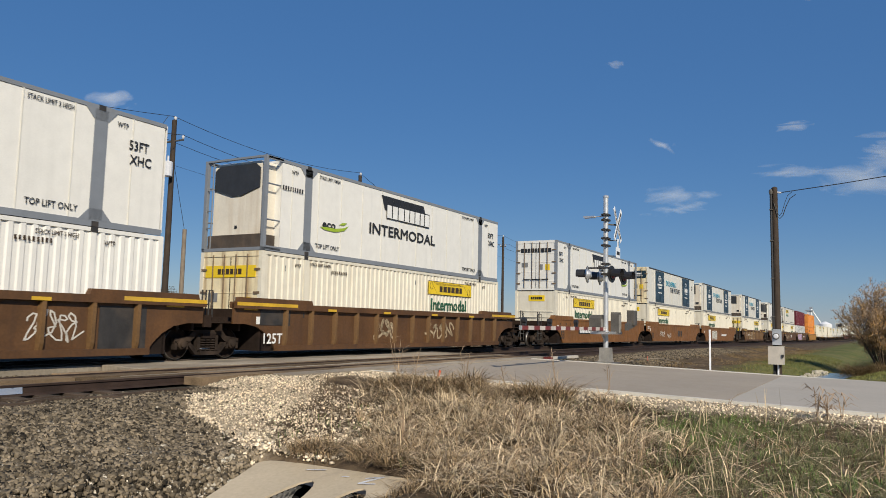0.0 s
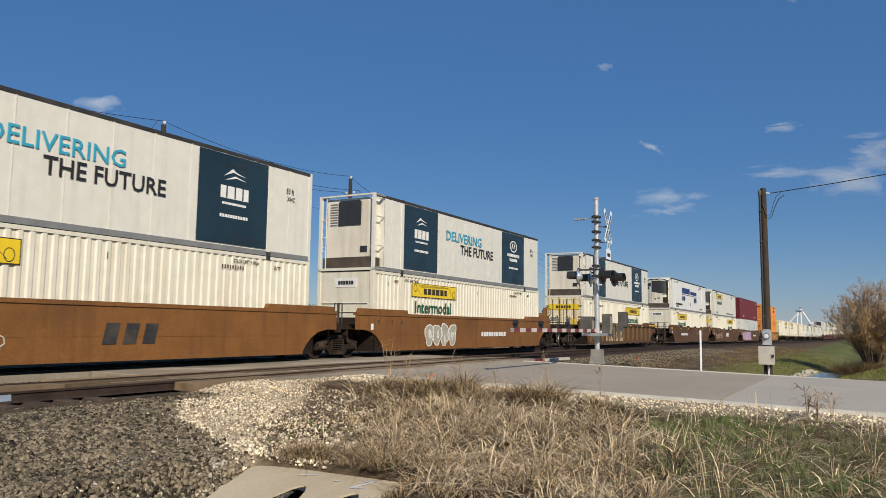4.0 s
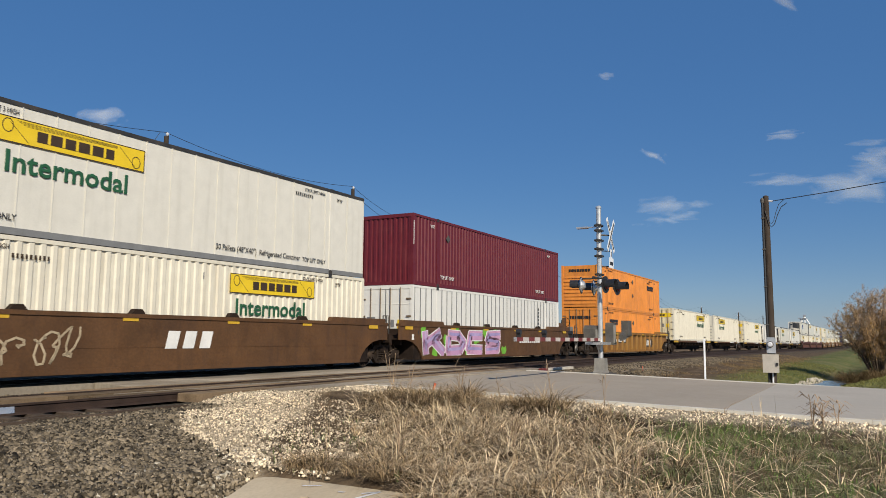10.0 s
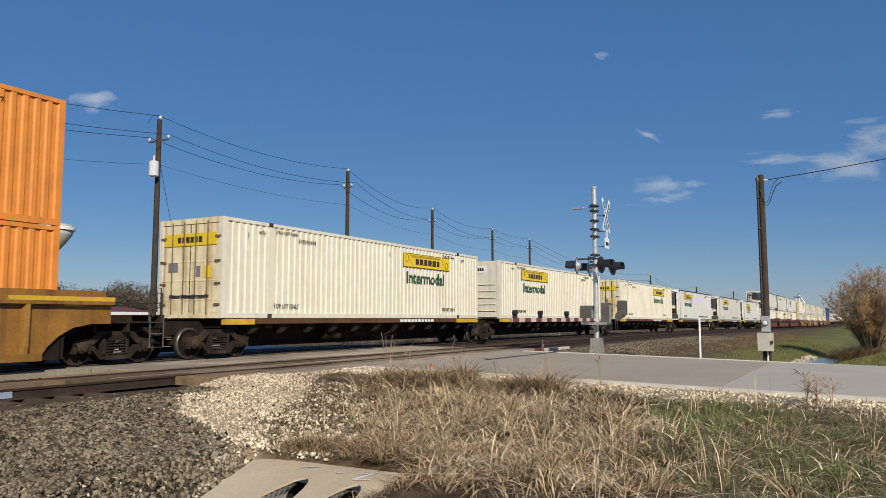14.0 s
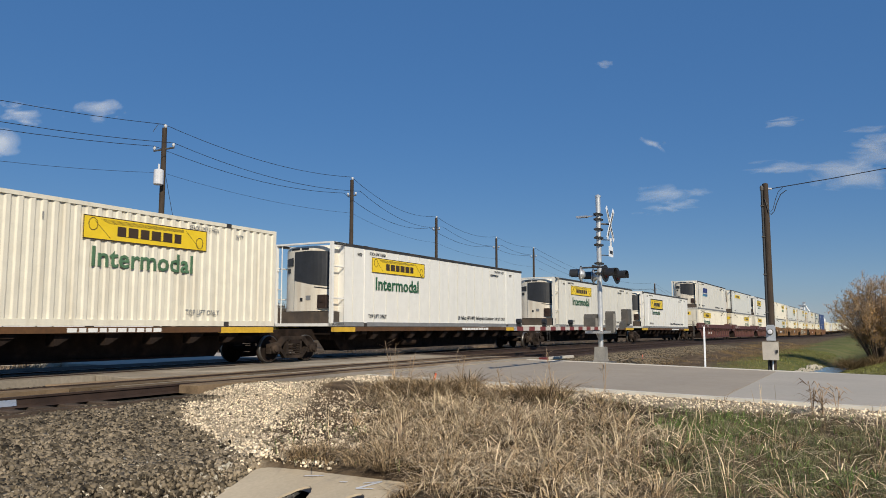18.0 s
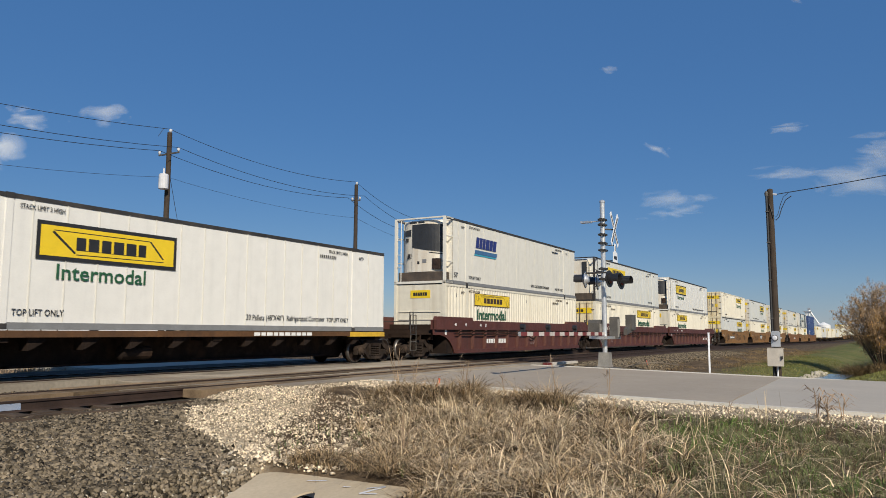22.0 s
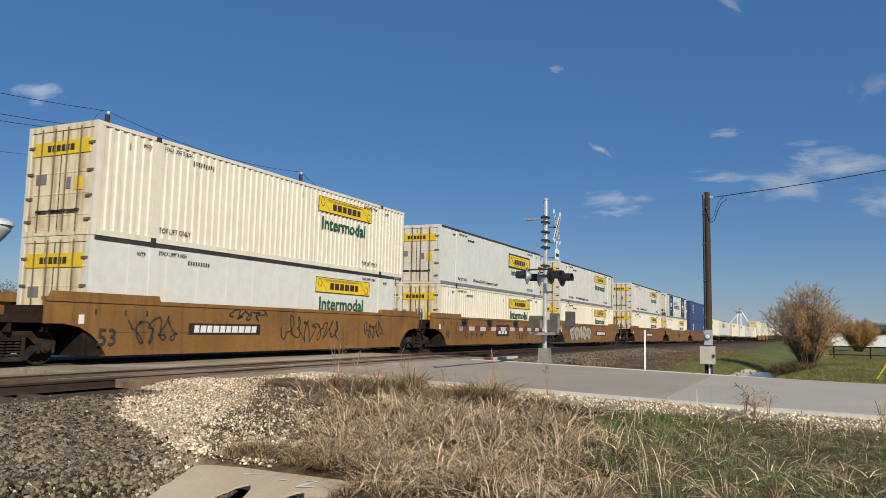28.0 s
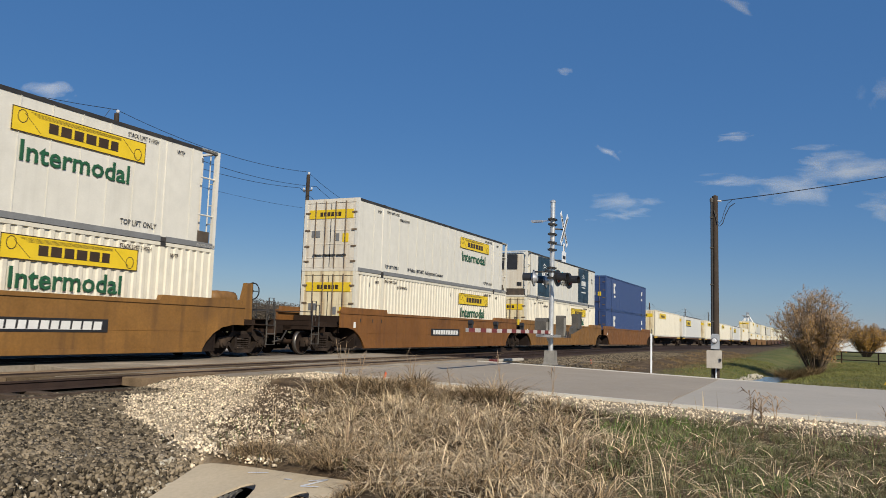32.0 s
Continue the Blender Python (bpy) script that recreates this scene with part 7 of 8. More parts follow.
    if kind == "orange":
        front, logo = opt
        c = thing("shipping_container", "orange corrugated steel container with black lettering bars", "container", "containers on the train")
        part("body", shell("corr", M["orange"], 0.05), None, c)
        frame_parts(c, M["orange"], M["orange"], M["orange"], 0.14)
        corner_posts(c, M["orange"])
        if front == "louvre":
            louvre_front(c, M["orange"])
        else:
            doors_front(c, M["orange"], False)
            g = bars(1.5, 0.2, 8, seed=8)
            g.v = [(0.002 + y, -x + 0.75, z + 2.15) for x, y, z in g.v]
            part("name_mark", g, M["black"], c)
        x, z = (12.3, 1.9) if logo == "rear" else (2.5, 1.85)
        part("name_mark", bars(1.75, 0.2, 9, gap=0.16, seed=51), M["black"], c, "black plain bars with a rule below", at=(x, NEAR, z + 0.14))
        plate(c, x, x + 1.75, z, z + 0.1, M["black"], "underline")
        for q in ((2.25, 1.2) if logo == "rear" else (2.05,)):
            part("diamond_patch", Geo().prism_xz([(7.95, q), (8.17, q - 0.18), (8.4, q), (8.17, q + 0.18)], NEAR - 0.002, NEAR + 0.004), M["castgrey"], c)
        small_marks(c, "brownink")
        put(c, letters("53'", 0.34, M["brownink"], 0.01), 0.5, 1.7)
        return c
    if kind == "blue":
        c = thing("shipping_container", "dark blue corrugated steel container with a white emblem", "container", "containers on the train")
        part("body", shell("corr", M["blue"], 0.05), None, c)
        frame_parts(c, M["blue"], M["blue"], M["blue"], 0.14)
        corner_posts(c, M["blue"])
        doors_front(c, M["blue"], False)
        part("emblem", Geo().prism_xz([(2.6, 1.5), (3.2, 1.5), (3.2, 1.75), (2.9, 2.0), (3.3, 2.2), (3.3, 2.4), (2.6, 2.4)], NEAR - 0.002, NEAR + 0.004).box(2.7, 3.3, NEAR - 0.002, NEAR + 0.004, 1.15, 1.32), M["letterwhite"], c)
        part("emblem", Geo().box(13.9, 14.4, NEAR - 0.002, NEAR + 0.004, 1.9, 2.3).box(13.9, 14.4, NEAR - 0.002, NEAR + 0.004, 1.4, 1.6), M["letterwhite"], c)
        return c
    raise ValueError(key)


def seams(c, pitch):
    xs, x = [1.2, CL - 1.1], 2.5
    while x < CL - 2.2:
        xs.append(x)
        x += pitch
    for x in xs:
        part("panel_seam", shared(("panel_seam", 0), lambda: Geo().box(0, 0.02, -CW - 0.001, -CW + 0.012, 0.15, CH - 0.1), M["white"]), None, c, at=(x, 0, 0))



# ---- cars ----
CAR_W = 1.5  # half width over the side sills


def truck_geo(s):
    """Cast side frame of a truck, on side s: top and bottom members, columns and jaws round two openings."""
    y = sorted((s * 0.93, s * 1.07))
    g = Geo().prism_xz([(-1.14, 0.44), (-0.6, 0.49), (-0.42, 0.65), (0.42, 0.65), (0.6, 0.49), (1.14, 0.44), (1.14, 0.57), (0.66, 0.64), (0.5, 0.8), (-0.5, 0.8), (-0.66, 0.64), (-1.14, 0.57)], *y)
    g.prism_xz([(-0.76, 0.46), (-0.42, 0.13), (0.42, 0.13), (0.76, 0.46), (0.6, 0.46), (0.36, 0.25), (-0.36, 0.25), (-0.6, 0.46)], *y)
    for d in (-1, 1):
        g.box(*sorted((d * 0.27, d * 0.37)), *y, 0.2, 0.7)
        g.box(*sorted((d * 0.68, d * 0.75)), *y, 0.28, 0.5)
        g.box(*sorted((d * 1.05, d * 1.13)), *y, 0.28, 0.5)
    return g.box(-0.3, 0.3, *sorted((s * 0.9, s * 1.13)), 0.12, 0.22)


def spring_geo(s, dx):
    g = Geo()
    for i in range(5):
        g.lathe((dx, s * 1.04, 0.235 + 0.066 * i), (0, 0, 1), [(0, 0.062), (0.012, 0.082), (0.03, 0.082), (0.042, 0.062)], 10)
    return g


def truck(car, x, name="truck"):
    t = part(name, shared(("bolster", 0), lambda: Geo().box(-0.22, 0.22, -1.12, 1.12, 0.57, 0.7).tube((0, 0, 0.6), (0, 0, 0.9), 0.22, k=12), M["running"]), None, car, at=(x, 0, 0))
    for s in (-1, 1):
        part("side_frame", shared(("side_frame", s), lambda: truck_geo(s), M["castiron"]), None, t)
        for dx in (-0.175, 0, 0.175):
            part("spring", shared(("spring", s, dx), lambda: spring_geo(s, dx), M["castiron"]), None, t)
        for dx in (-0.89, 0.89):
            part("bearing_cap", shared(("bearing_cap", s, dx), lambda: Geo().lathe((dx, s * 0.98, 0.42), (0, s, 0), [(0, 0.15), (0.11, 0.14), (0.13, 0.1), (0.17, 0.09), (0.18, 0.04)], 14), M["castiron"]), None, t)
            part("brake_shoe", shared(("brake_shoe", s, dx), lambda: Geo().prism_xz([(dx * 0.42, 0.3), (dx * 0.5, 0.3), (dx * 0.47, 0.55), (dx * 0.4, 0.55)], *sorted((s * 0.7, s * 0.84))), M["running"]), None, t)
    for dx in (-0.89, 0.89):
        w = part("wheelset", shared(("axle", 0), lambda: Geo().tube((0, -0.95, 0), (0, 0.95, 0), 0.085, k=10), M["running"]), None, car, at=(x + dx, 0, 0.42))
        for s in (-1, 1):
            part("wheel", shared(("wheel", s), lambda: Geo().lathe((0, s * 0.70, 0), (0, s, 0), [(0, 0.445), (0.03, 0.445), (0.035, 0.42), (0.13, 0.415), (0.13, 0.36), (0.09, 0.34), (0.1, 0.14), (0.16, 0.13), (0.16, 0.05)], 26), M["running"], True), None, w)
            part("tread", shared(("tread", s), lambda: Geo().lathe((0, s * 0.733, 0), (0, s, 0), [(0, 0.424), (0.1, 0.4195), (0.101, 0.395)], 26, False), M["tread"], True), None, w)
    return t


def grab_ladder(car, x, y, z0, z1, m):
    g = Geo()
    for dx in (0, 0.4):
        g.tube((x + dx, y, z0), (x + dx, y, z1), 0.018, k=6)
    n = max(2, int((z1 - z0) / 0.33) + 1)
    for i in range(n):
        z = z0 + (z1 - z0) * i / (n - 1)
        g.tube((x, y, z), (x + 0.4, y, z), 0.015, k=6)
    part("step_ladder", g, m, car)


def end_platform(car, x0, x1, m, outer):
    """Deck, cross beams, steps and rails over the truck at one end; outer: this is an end of the whole car."""
    d = 1 if x1 > x0 else -1
    a, b = sorted((x0, x1))
    dark = M["endsteel"]
    part("end_deck", Geo().box(a, b, -0.5, 0.5, 0.84, 1.02).box(a, b, -1.3, -0.5, 0.99, 1.03).box(a, b, 0.5, 1.3, 0.99, 1.03), dark, car)
    part("end_sill", Geo().box(*sorted((x0, x0 + 0.14 * d)), -1.4, 1.4, 0.88, 1.2).box(*sorted((x0, x0 + 0.3 * d)), -1.36, 1.36, 1.17, 1.2), dark, car)
    part("end_bulkhead", Geo().box(*sorted((x1 - 0.14 * d, x1)), -1.38, 1.38, 0.9, 1.42), dark, car)
    for k in (0.35, 0.68):
        xm = x0 + (x1 - x0) * k
        part("cross_beam", Geo().prism_xz([(xm - 0.09, 1.03), (xm + 0.09, 1.03), (xm + 0.06, 1.16), (xm - 0.06, 1.16)], -1.3, 1.3).box(xm - 0.04, xm + 0.04, -1.28, 1.28, 0.78, 0.99), dark, car)
    for y in (-1.34, 1.34):
        xs = x0 + 0.07 * d
        part("stanchion", Geo().path([(xs, y, 1.15), (xs, y, 1.88), (xs + 0.24 * d, y, 1.88), (xs + 0.24 * d, y, 1.15)], 0.022, 6), M["dark"], car, "thin black grab rail")
    part("hand_rail", Geo().path([(x0 + 0.07 * d, -1.3, 1.5), (x0 + 0.07 * d, 1.3, 1.5)], 0.018, 6), M["dark"], car)
    if outer:
        part("coupler", Geo().box(*sorted((x0, x0 - 0.75 * d)), -0.16, 0.16, 0.72, 1.0).box(*sorted((x0 - 0.45 * d, x0 - 0.95 * d)), -0.24, 0.24, 0.66, 1.06), M["running"], car)
        part("air_hose", Geo().path([(x0 - 0.1 * d, -0.4, 0.82), (x0 - 0.4 * d, -0.42, 0.5), (x0 - 0.8 * d, -0.36, 0.42)], 0.03, 6), M["dark"], car)
        sx = x0 + 0.02 * d
        part("step", Geo().path([(sx, -1.4, 1.15), (sx, -1.4, 0.38), (sx + 0.42 * d, -1.4, 0.38), (sx + 0.42 * d, -1.4, 1.15)], 0.02, 6).path([(sx, -1.4, 0.72), (sx + 0.42 * d, -1.4, 0.72)], 0.018, 6), M["castgrey"], car, "hanging steel step")
        grab_ladder(car, min(x0, x0 + 0.5 * d), -1.42, 1.0, 1.75, M["dark"])


def brake_stand(car, x, m):
    """Brake wheel on its stand, with an air tank beside it."""
    part("brake_stand", Geo().prism_xz([(x - 0.3, 1.06), (x + 0.35, 1.06), (x + 0.3, 2.32), (x + 0.05, 2.32)], -0.95, -0.78), m, car)
    rim = []
    for i in range(16):
        t = 2 * math.pi * i / 16
        rim.append((x + 0.42, -0.86 + 0.27 * math.cos(t), 2.08 + 0.27 * math.sin(t)))
    g = Geo().path(rim + rim[:1], 0.02)
    for i in range(0, 16, 4):
        g.tube((x + 0.42, -0.86, 2.08), rim[i], 0.014, k=5)
    g.tube((x + 0.2, -0.86, 2.08), (x + 0.44, -0.86, 2.08), 0.04, k=8)
    part("brake_wheel", g, M["running"], car)
    part("air_tank", Geo().lathe((x - 1.55, -0.85, 1.78), (1, 0, 0), [(0, 0.12), (0.06, 0.22), (0.3, 0.235), (0.8, 0.235), (1.04, 0.22), (1.1, 0.12)], 14), m, car, smooth=True)
    part("tank_bracket", Geo().box(x - 1.5, x - 0.5, -1.0, -0.7, 1.5, 1.6), m, car)


def squiggle(seed, w, h, n):
    """Points of a hand-drawn looping line."""
    r = random.Random(seed)
    pts, k = [], n * 12
    ph = [r.uniform(0, 6.28) for _ in range(4)]
    for i in range(k):
        u = i / (k - 1)
        a = u * n * 2 * math.pi
        pts.append((w * u + 0.32 * w / n * math.sin(a + ph[0]) + 0.1 * math.sin(2.3 * a + ph[1]), h * (0.5 + 0.33 * math.sin(a * 0.93 + ph[2]) + 0.15 * math.sin(2.1 * a + ph[3]))))
    return pts


def ribbon(g, pts, t, y0, y1):
    for (ax, az), (bx, bz) in zip(pts, pts[1:]):
        dx, dz = bx - ax, bz - az
        q = max(1e-6, math.hypot(dx, dz))
        nx, nz = -dz / q * t / 2, dx / q * t / 2
        ex, ez = dx / q * t * 0.25, dz / q * t * 0.25
        g.prism_xz([(ax + nx - ex, az + nz - ez), (ax - nx - ex, az - nz - ez), (bx - nx + ex, bz - nz + ez), (bx + nx + ex, bz + nz + ez)], y0, y1)
    return g


def tag(car, x, z, w, h, material, seed, n=5, t=0.035, y=-CAR_W):
    part("graffiti", ribbon(Geo(), squiggle(seed, w, h, n), t, y - 0.012, y - 0.006), material, car, at=(x, 0, z))


def bubble_piece(car, x, z, w, h, fill, line, seed, count, y=-CAR_W, extra=None):
    """Fat rounded spray-paint shapes with a dark outline."""
    r = random.Random(seed)
    g, o, hole = Geo(), Geo(), Geo()
    u = w / count
    for i in range(count):
        cx = x + u * (i + 0.5)
        k = 18
        rx, rz = u * r.uniform(0.5, 0.6), h * r.uniform(0.44, 0.52)
        ph, lean = r.uniform(0, 6.28), r.uniform(-0.15, 0.15)
        pts = []
        for j in range(k):
            a = 2 * math.pi * j / k
            q = 1 + 0.13 * math.sin(3 * a + ph) + 0.07 * math.sin(5 * a + 2 * ph)
            px, pz = rx * q * math.cos(a), rz * q * math.sin(a)
            pts.append((cx + px + lean * pz, z + h / 2 + pz))
        dy = 0.0015 * i
        g.prism_xz(pts, y - 0.008 - dy, y - 0.003)
        ribbon(o, pts + pts[:1], 0.045, y - 0.0105 - dy, y - 0.003)
        hx, hz = rx * r.uniform(0.2, 0.34), rz * r.uniform(0.2, 0.36)
        hp = [(cx + hx * math.cos(2 * math.pi * j / 10) + 0.05, z + h * r.choice((0.4, 0.62)) + hz * math.sin(2 * math.pi * j / 10)) for j in range(10)] if i % 3 != 2 else [(cx - hx, z + h * 0.1), (cx + hx * 0.4, z + h * 0.12), (cx, z + h * 0.5)]
        ribbon(hole, hp + hp[:1], 0.05, y - 0.011 - dy, y - 0.003)
    part("graffiti", g, fill, car, "large spray-painted shapes")
    part("graffiti_outline", o, line, car)
    part("graffiti_outline", hole, line, car)
    if extra:
        e = Geo()
        for i in range(9):
            ex, ez = x + w * i / 8 + r.uniform(-0.2, 0.2), z + h * (0.95 if i % 3 else 0.5)
            pts = [(ex + q * math.cos(a), ez + q * math.sin(a)) for a, q in ((2 * math.pi * j / 9 + r.uniform(-0.1, 0.1), r.uniform(0.12, 0.34)) for j in range(9))]
            e.prism_xz(pts, y - 0.005, y - 0.002)
        part("graffiti", e, extra, car)


def rib_shape(s):
    """A tapered pressed-steel side stake, broad at the foot of its flanges."""
    rows = ((0.34, 0.07), (0.5, 0.115), (1.2, 0.125), (1.44, 0.125))
    plan = ((-0.085, 0.0), (-0.045, 1.0), (0.045, 1.0), (0.085, 0.0))
    vs = [(a, s * (CAR_W + (d * b if b else -0.01)), z) for z, d in rows for a, b in plan]
    fs = [(4 * i + j, 4 * i + j + 1, 4 * i + j + 5, 4 * i + j + 4)[::-s] for i in range(3) for j in range(3)]
    return vs, fs + [(0, 1, 2, 3)[::s], (12, 13, 14, 15)[::-s]]


def well_car(style, paint, first, last, marks=()):
    """One unit of a double-stack car: x = 0 is the front of its container. first, last: it is an end unit of the car."""
    m = M[paint]
    words = {"tan": "tan", "rustbrown": "rust-brown", "brown": "dark brown", "redbrown": "red-brown", "ochre": "weathered ochre"}[paint]
    car = thing("well_car", f"{words} steel well car unit carrying stacked containers" + (", ribbed sides" if style == "rib" else ", smooth sides"), "rail car", "units of the train")
    e0, e1 = -1.25, CL + 1.25
    out = [(e0, 1.56), (e0, 0.98), (-0.75, 0.98), (-0.3, 0.9), (0.05, 0.72), (0.32, 0.48), (0.5, 0.22), (CL - 0.5, 0.22), (CL - 0.32, 0.48), (CL - 0.05, 0.72), (CL + 0.3, 0.9), (CL + 0.75, 0.98), (e1, 0.98), (e1, 1.56)]
    for s in (-1, 1):
        a, b = sorted((s * (CAR_W - 0.06), s * CAR_W))
        part("side_sill", shared(("side_sill", s, paint), lambda: Geo().prism_xz(out[::-1], a, b), m), None, car)
        a2, b2 = sorted((s * (CAR_W - 0.16), s * (CAR_W + 0.03)))
        ca, cb = sorted((s * (CAR_W - 0.16), s * (CAR_W + (0.13 if style == "rib" else 0.03))))
        part("top_chord", shared(("top_chord", s, paint, style), lambda: Geo().box(e0, e1, ca, cb, (1.2 if paint == "redbrown" else 1.42) if style == "rib" else 1.5, 1.6), m), None, car)
        part("bottom_chord", shared(("bottom_chord", s, paint, style), lambda: Geo().box(0.5, CL - 0.5, ca, cb, 0.2, 0.36 if style == "rib" else 0.32), m), None, car)
        for k, (x0, x1) in enumerate(((e0 + 0.15, 2.15), (CL - 2.15, e1 - 0.15))):
            part("end_guide", shared(("end_guide", s, k, paint), lambda: Geo().prism_xz([(x0, 1.6), (x1, 1.6), (x1 - 0.06, 1.74), (x0 + 0.06, 1.74)], a2, b2 - 0.02), m), None, car)
        if style == "rib":
            for k, (x0, x1) in enumerate(((e0, 1.3), (CL - 1.3, e1)) if paint != "redbrown" else ()):
                part("edge_plate", shared(("edge_plate", s, k), lambda: Geo().box(x0, x1, cb - 0.002 if s > 0 else ca - 0.004, cb + 0.004 if s > 0 else ca + 0.002, 1.5, 1.597), M["capyellow"]), None, car)
            if paint == "redbrown":
                y = s * (CAR_W + 0.135)
                part("brake_pipe", shared(("brake_pipe", s, 0), lambda: Geo().tube((0.3, y, 1.14), (CL - 0.3, y, 1.14), 0.02, k=6), M["running"]), None, car)
                sag_line = [(0.4, 1.02), (3.0, 0.99), (5.5, 1.05), (7.0, 1.0), (7.9, 0.98), (8.3, 0.84), (8.7, 0.78), (9.0, 0.88), (9.2, 1.02), (11.0, 1.05), (13.5, 1.0), (CL - 0.4, 1.03)]
                part("brake_pipe", shared(("brake_pipe", s, 1), lambda: Geo().path([(a, y, b) for a, b in sag_line], 0.026, 6), M["running"]), None, car, "dark sagging air hose")
                for q, text in ((0.25, "48"), (1.2, "45"), (2.6, "40"), (3.1, "20")) if s < 0 else ():
                    part("lettering", letters(text, 0.17, M["letterwhite"], 0.012), None, car, at=(q, -CAR_W - 0.136, 1.36))
            for i in range(13):
                x = 0.85 + i * (CL - 1.7) / 12
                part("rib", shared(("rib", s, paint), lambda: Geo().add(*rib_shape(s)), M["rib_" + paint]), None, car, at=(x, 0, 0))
        else:
            for i, x in enumerate((3.4, 6.4, 9.6, 12.6) if paint == "brown" else ()):
                part("side_guide", shared(("side_guide", s, paint), lambda: Geo().prism_xz([(-0.2, 1.6), (0.2, 1.6), (0.1, 1.72), (-0.1, 1.72)], a2, b2 - 0.02), M["endsteel"]), None, car, at=(x, 0, 0))
            part("lower_panel_edge", shared(("lower_panel_edge", s, paint), lambda: Geo().box(0.6, CL - 0.6, *sorted((s * CAR_W, s * (CAR_W + 0.008))), 0.78, 0.8), m), None, car)
    part("well_floor", shared(("well_floor", paint), lambda: Geo().box(0.4, CL - 0.4, -1.42, 1.42, 0.18, 0.27), M["dark"]), None, car)
    # end plate with added dark side plates that stand in for shade there
    for k, (x0, d) in enumerate(((-0.02, 1), (CL + 0.02, -1))):
        def shade_liner():
            g = Geo().box(*sorted((x0 - 0.1 * d, x0)), -1.42, 1.42, 0.2, 1.42)
            for s in (-1, 1):
                g.box(*sorted((x0 - 0.05 * d, x0 + 0.82 * d)), *sorted((s * 1.34, s * 1.42)), 0.2, 1.42)
            return g
        part("well_end", shared(("well_end", k), shade_liner, M["running"]), None, car)
    for x0, x1, outer in ((-2.2 if not first else -2.9, -0.12, first), (CL + (2.9 if last else 1.65), CL + 0.12, last)):
        end_platform(car, x0, x1, m, outer)
    truck(car, -1.73)
    if last:
        truck(car, CL + 1.75)
    if "brake_rear" in marks:
        brake_stand(car, CL + 1.9, m)
    if "brake_front" in marks:
        brake_stand(car, -1.6, m)
    if paint not in ("tan", "rustbrown", "redbrown"):
        for x in (-0.6, CL + 0.3):
            part("reflector", shared(("reflector", "y"), lambda: Geo().box(-0.28, 0.28, -CAR_W - 0.034, -CAR_W - 0.03, 1.38, 1.5), M["capyellow"]), None, car, at=(x, 0, 0))
        for x in (3.0, 6.2, 9.6, 12.8):
            part("reflector", shared(("reflector", "s"), lambda: Geo().box(-0.22, 0.22, -CAR_W - 0.012, -CAR_W - 0.004, 1.42, 1.5), M["capyellow"]), None, car, at=(x, -0.13 if style == "rib" else 0, 0))
    part("stencil_mark", shared(("stencil_mark", "b"), lambda: Geo().box(0.1, 0.16, -CAR_W - 0.008, -CAR_W, 1.2, 1.34).box(1.0, 1.06, -CAR_W - 0.008, -CAR_W, 1.2, 1.34).box(1.7, 1.76, -CAR_W - 0.008, -CAR_W, 1.2, 1.34), M["dark"]), None, car)
    part("data_plate", shared(("data_plate", "b"), lambda: Geo().box(-0.35, -0.2, -CAR_W - 0.008, -CAR_W, 0.98, 1.2), M["letterwhite"]), None, car)
    return car


def number_plate(car, x, z=0.72, panel=True):
    if panel:
        p = part("number_panel", shared(("number_panel", 0), lambda: Geo().box(0, 3.1, -CAR_W - 0.012, -CAR_W - 0.006, 0, 0.32), M["black"]), None, car, at=(x, 0, z))
        part("number_mark", shared(("number_mark", "p"), lambda: bars(2.7, 0.2, 10, slant=0.1, seed=60), M["letterwhite"]), None, p, at=(0.2, -CAR_W - 0.014, 0.06))
    else:
        part("number_mark", shared(("number_mark", "q"), lambda: bars(2.7, 0.2, 10, slant=0.1, seed=60), M["letterwhite"]), None, car, at=(x, -CAR_W - 0.008, z))


def big_text(car, text, x, z, size, ink="dark", bold=0.02, width=1.0):
    part("lettering", letters(text, size, M[ink], bold, width), None, car, at=(x, -CAR_W - 0.01, z))


def emblem_mark(car, x, z, w, h, ink, panel=None):
    """Three plain slanted blocks in place of a mark."""
    p = car
    if panel:
        p = part("emblem_panel", Geo().box(x - 0.25, x + w + 0.25, -CAR_W - 0.01, -CAR_W - 0.005, z - 0.12, z + h + 0.12), M[panel], car)
    for i in range(3):
        a = x + w * (0.03 + 0.33 * i)
        part("emblem_bar", Geo().prism_xz([(a, z), (a + w * 0.22, z), (a + w * 0.28, z + h), (a + w * 0.06, z + h)], -CAR_W - 0.015, -CAR_W - 0.01), M[ink], p)


STROKES = (((0.0, 1.0), (0.05, 0.0), (0.04, 0.45), (0.62, 1.0), (0.3, 0.62), (0.72, 0.0)), ((0.05, 0.95), (0.55, 0.85), (0.74, 0.5), (0.55, 0.1), (0.0, 0.0), (0.08, 0.7)), ((0.7, 0.95), (0.1, 0.9), (0.02, 0.08), (0.72, 0.0)), ((0.72, 0.98), (0.1, 0.9), (0.1, 0.6), (0.66, 0.44), (0.62, 0.08), (0.0, 0.02)))


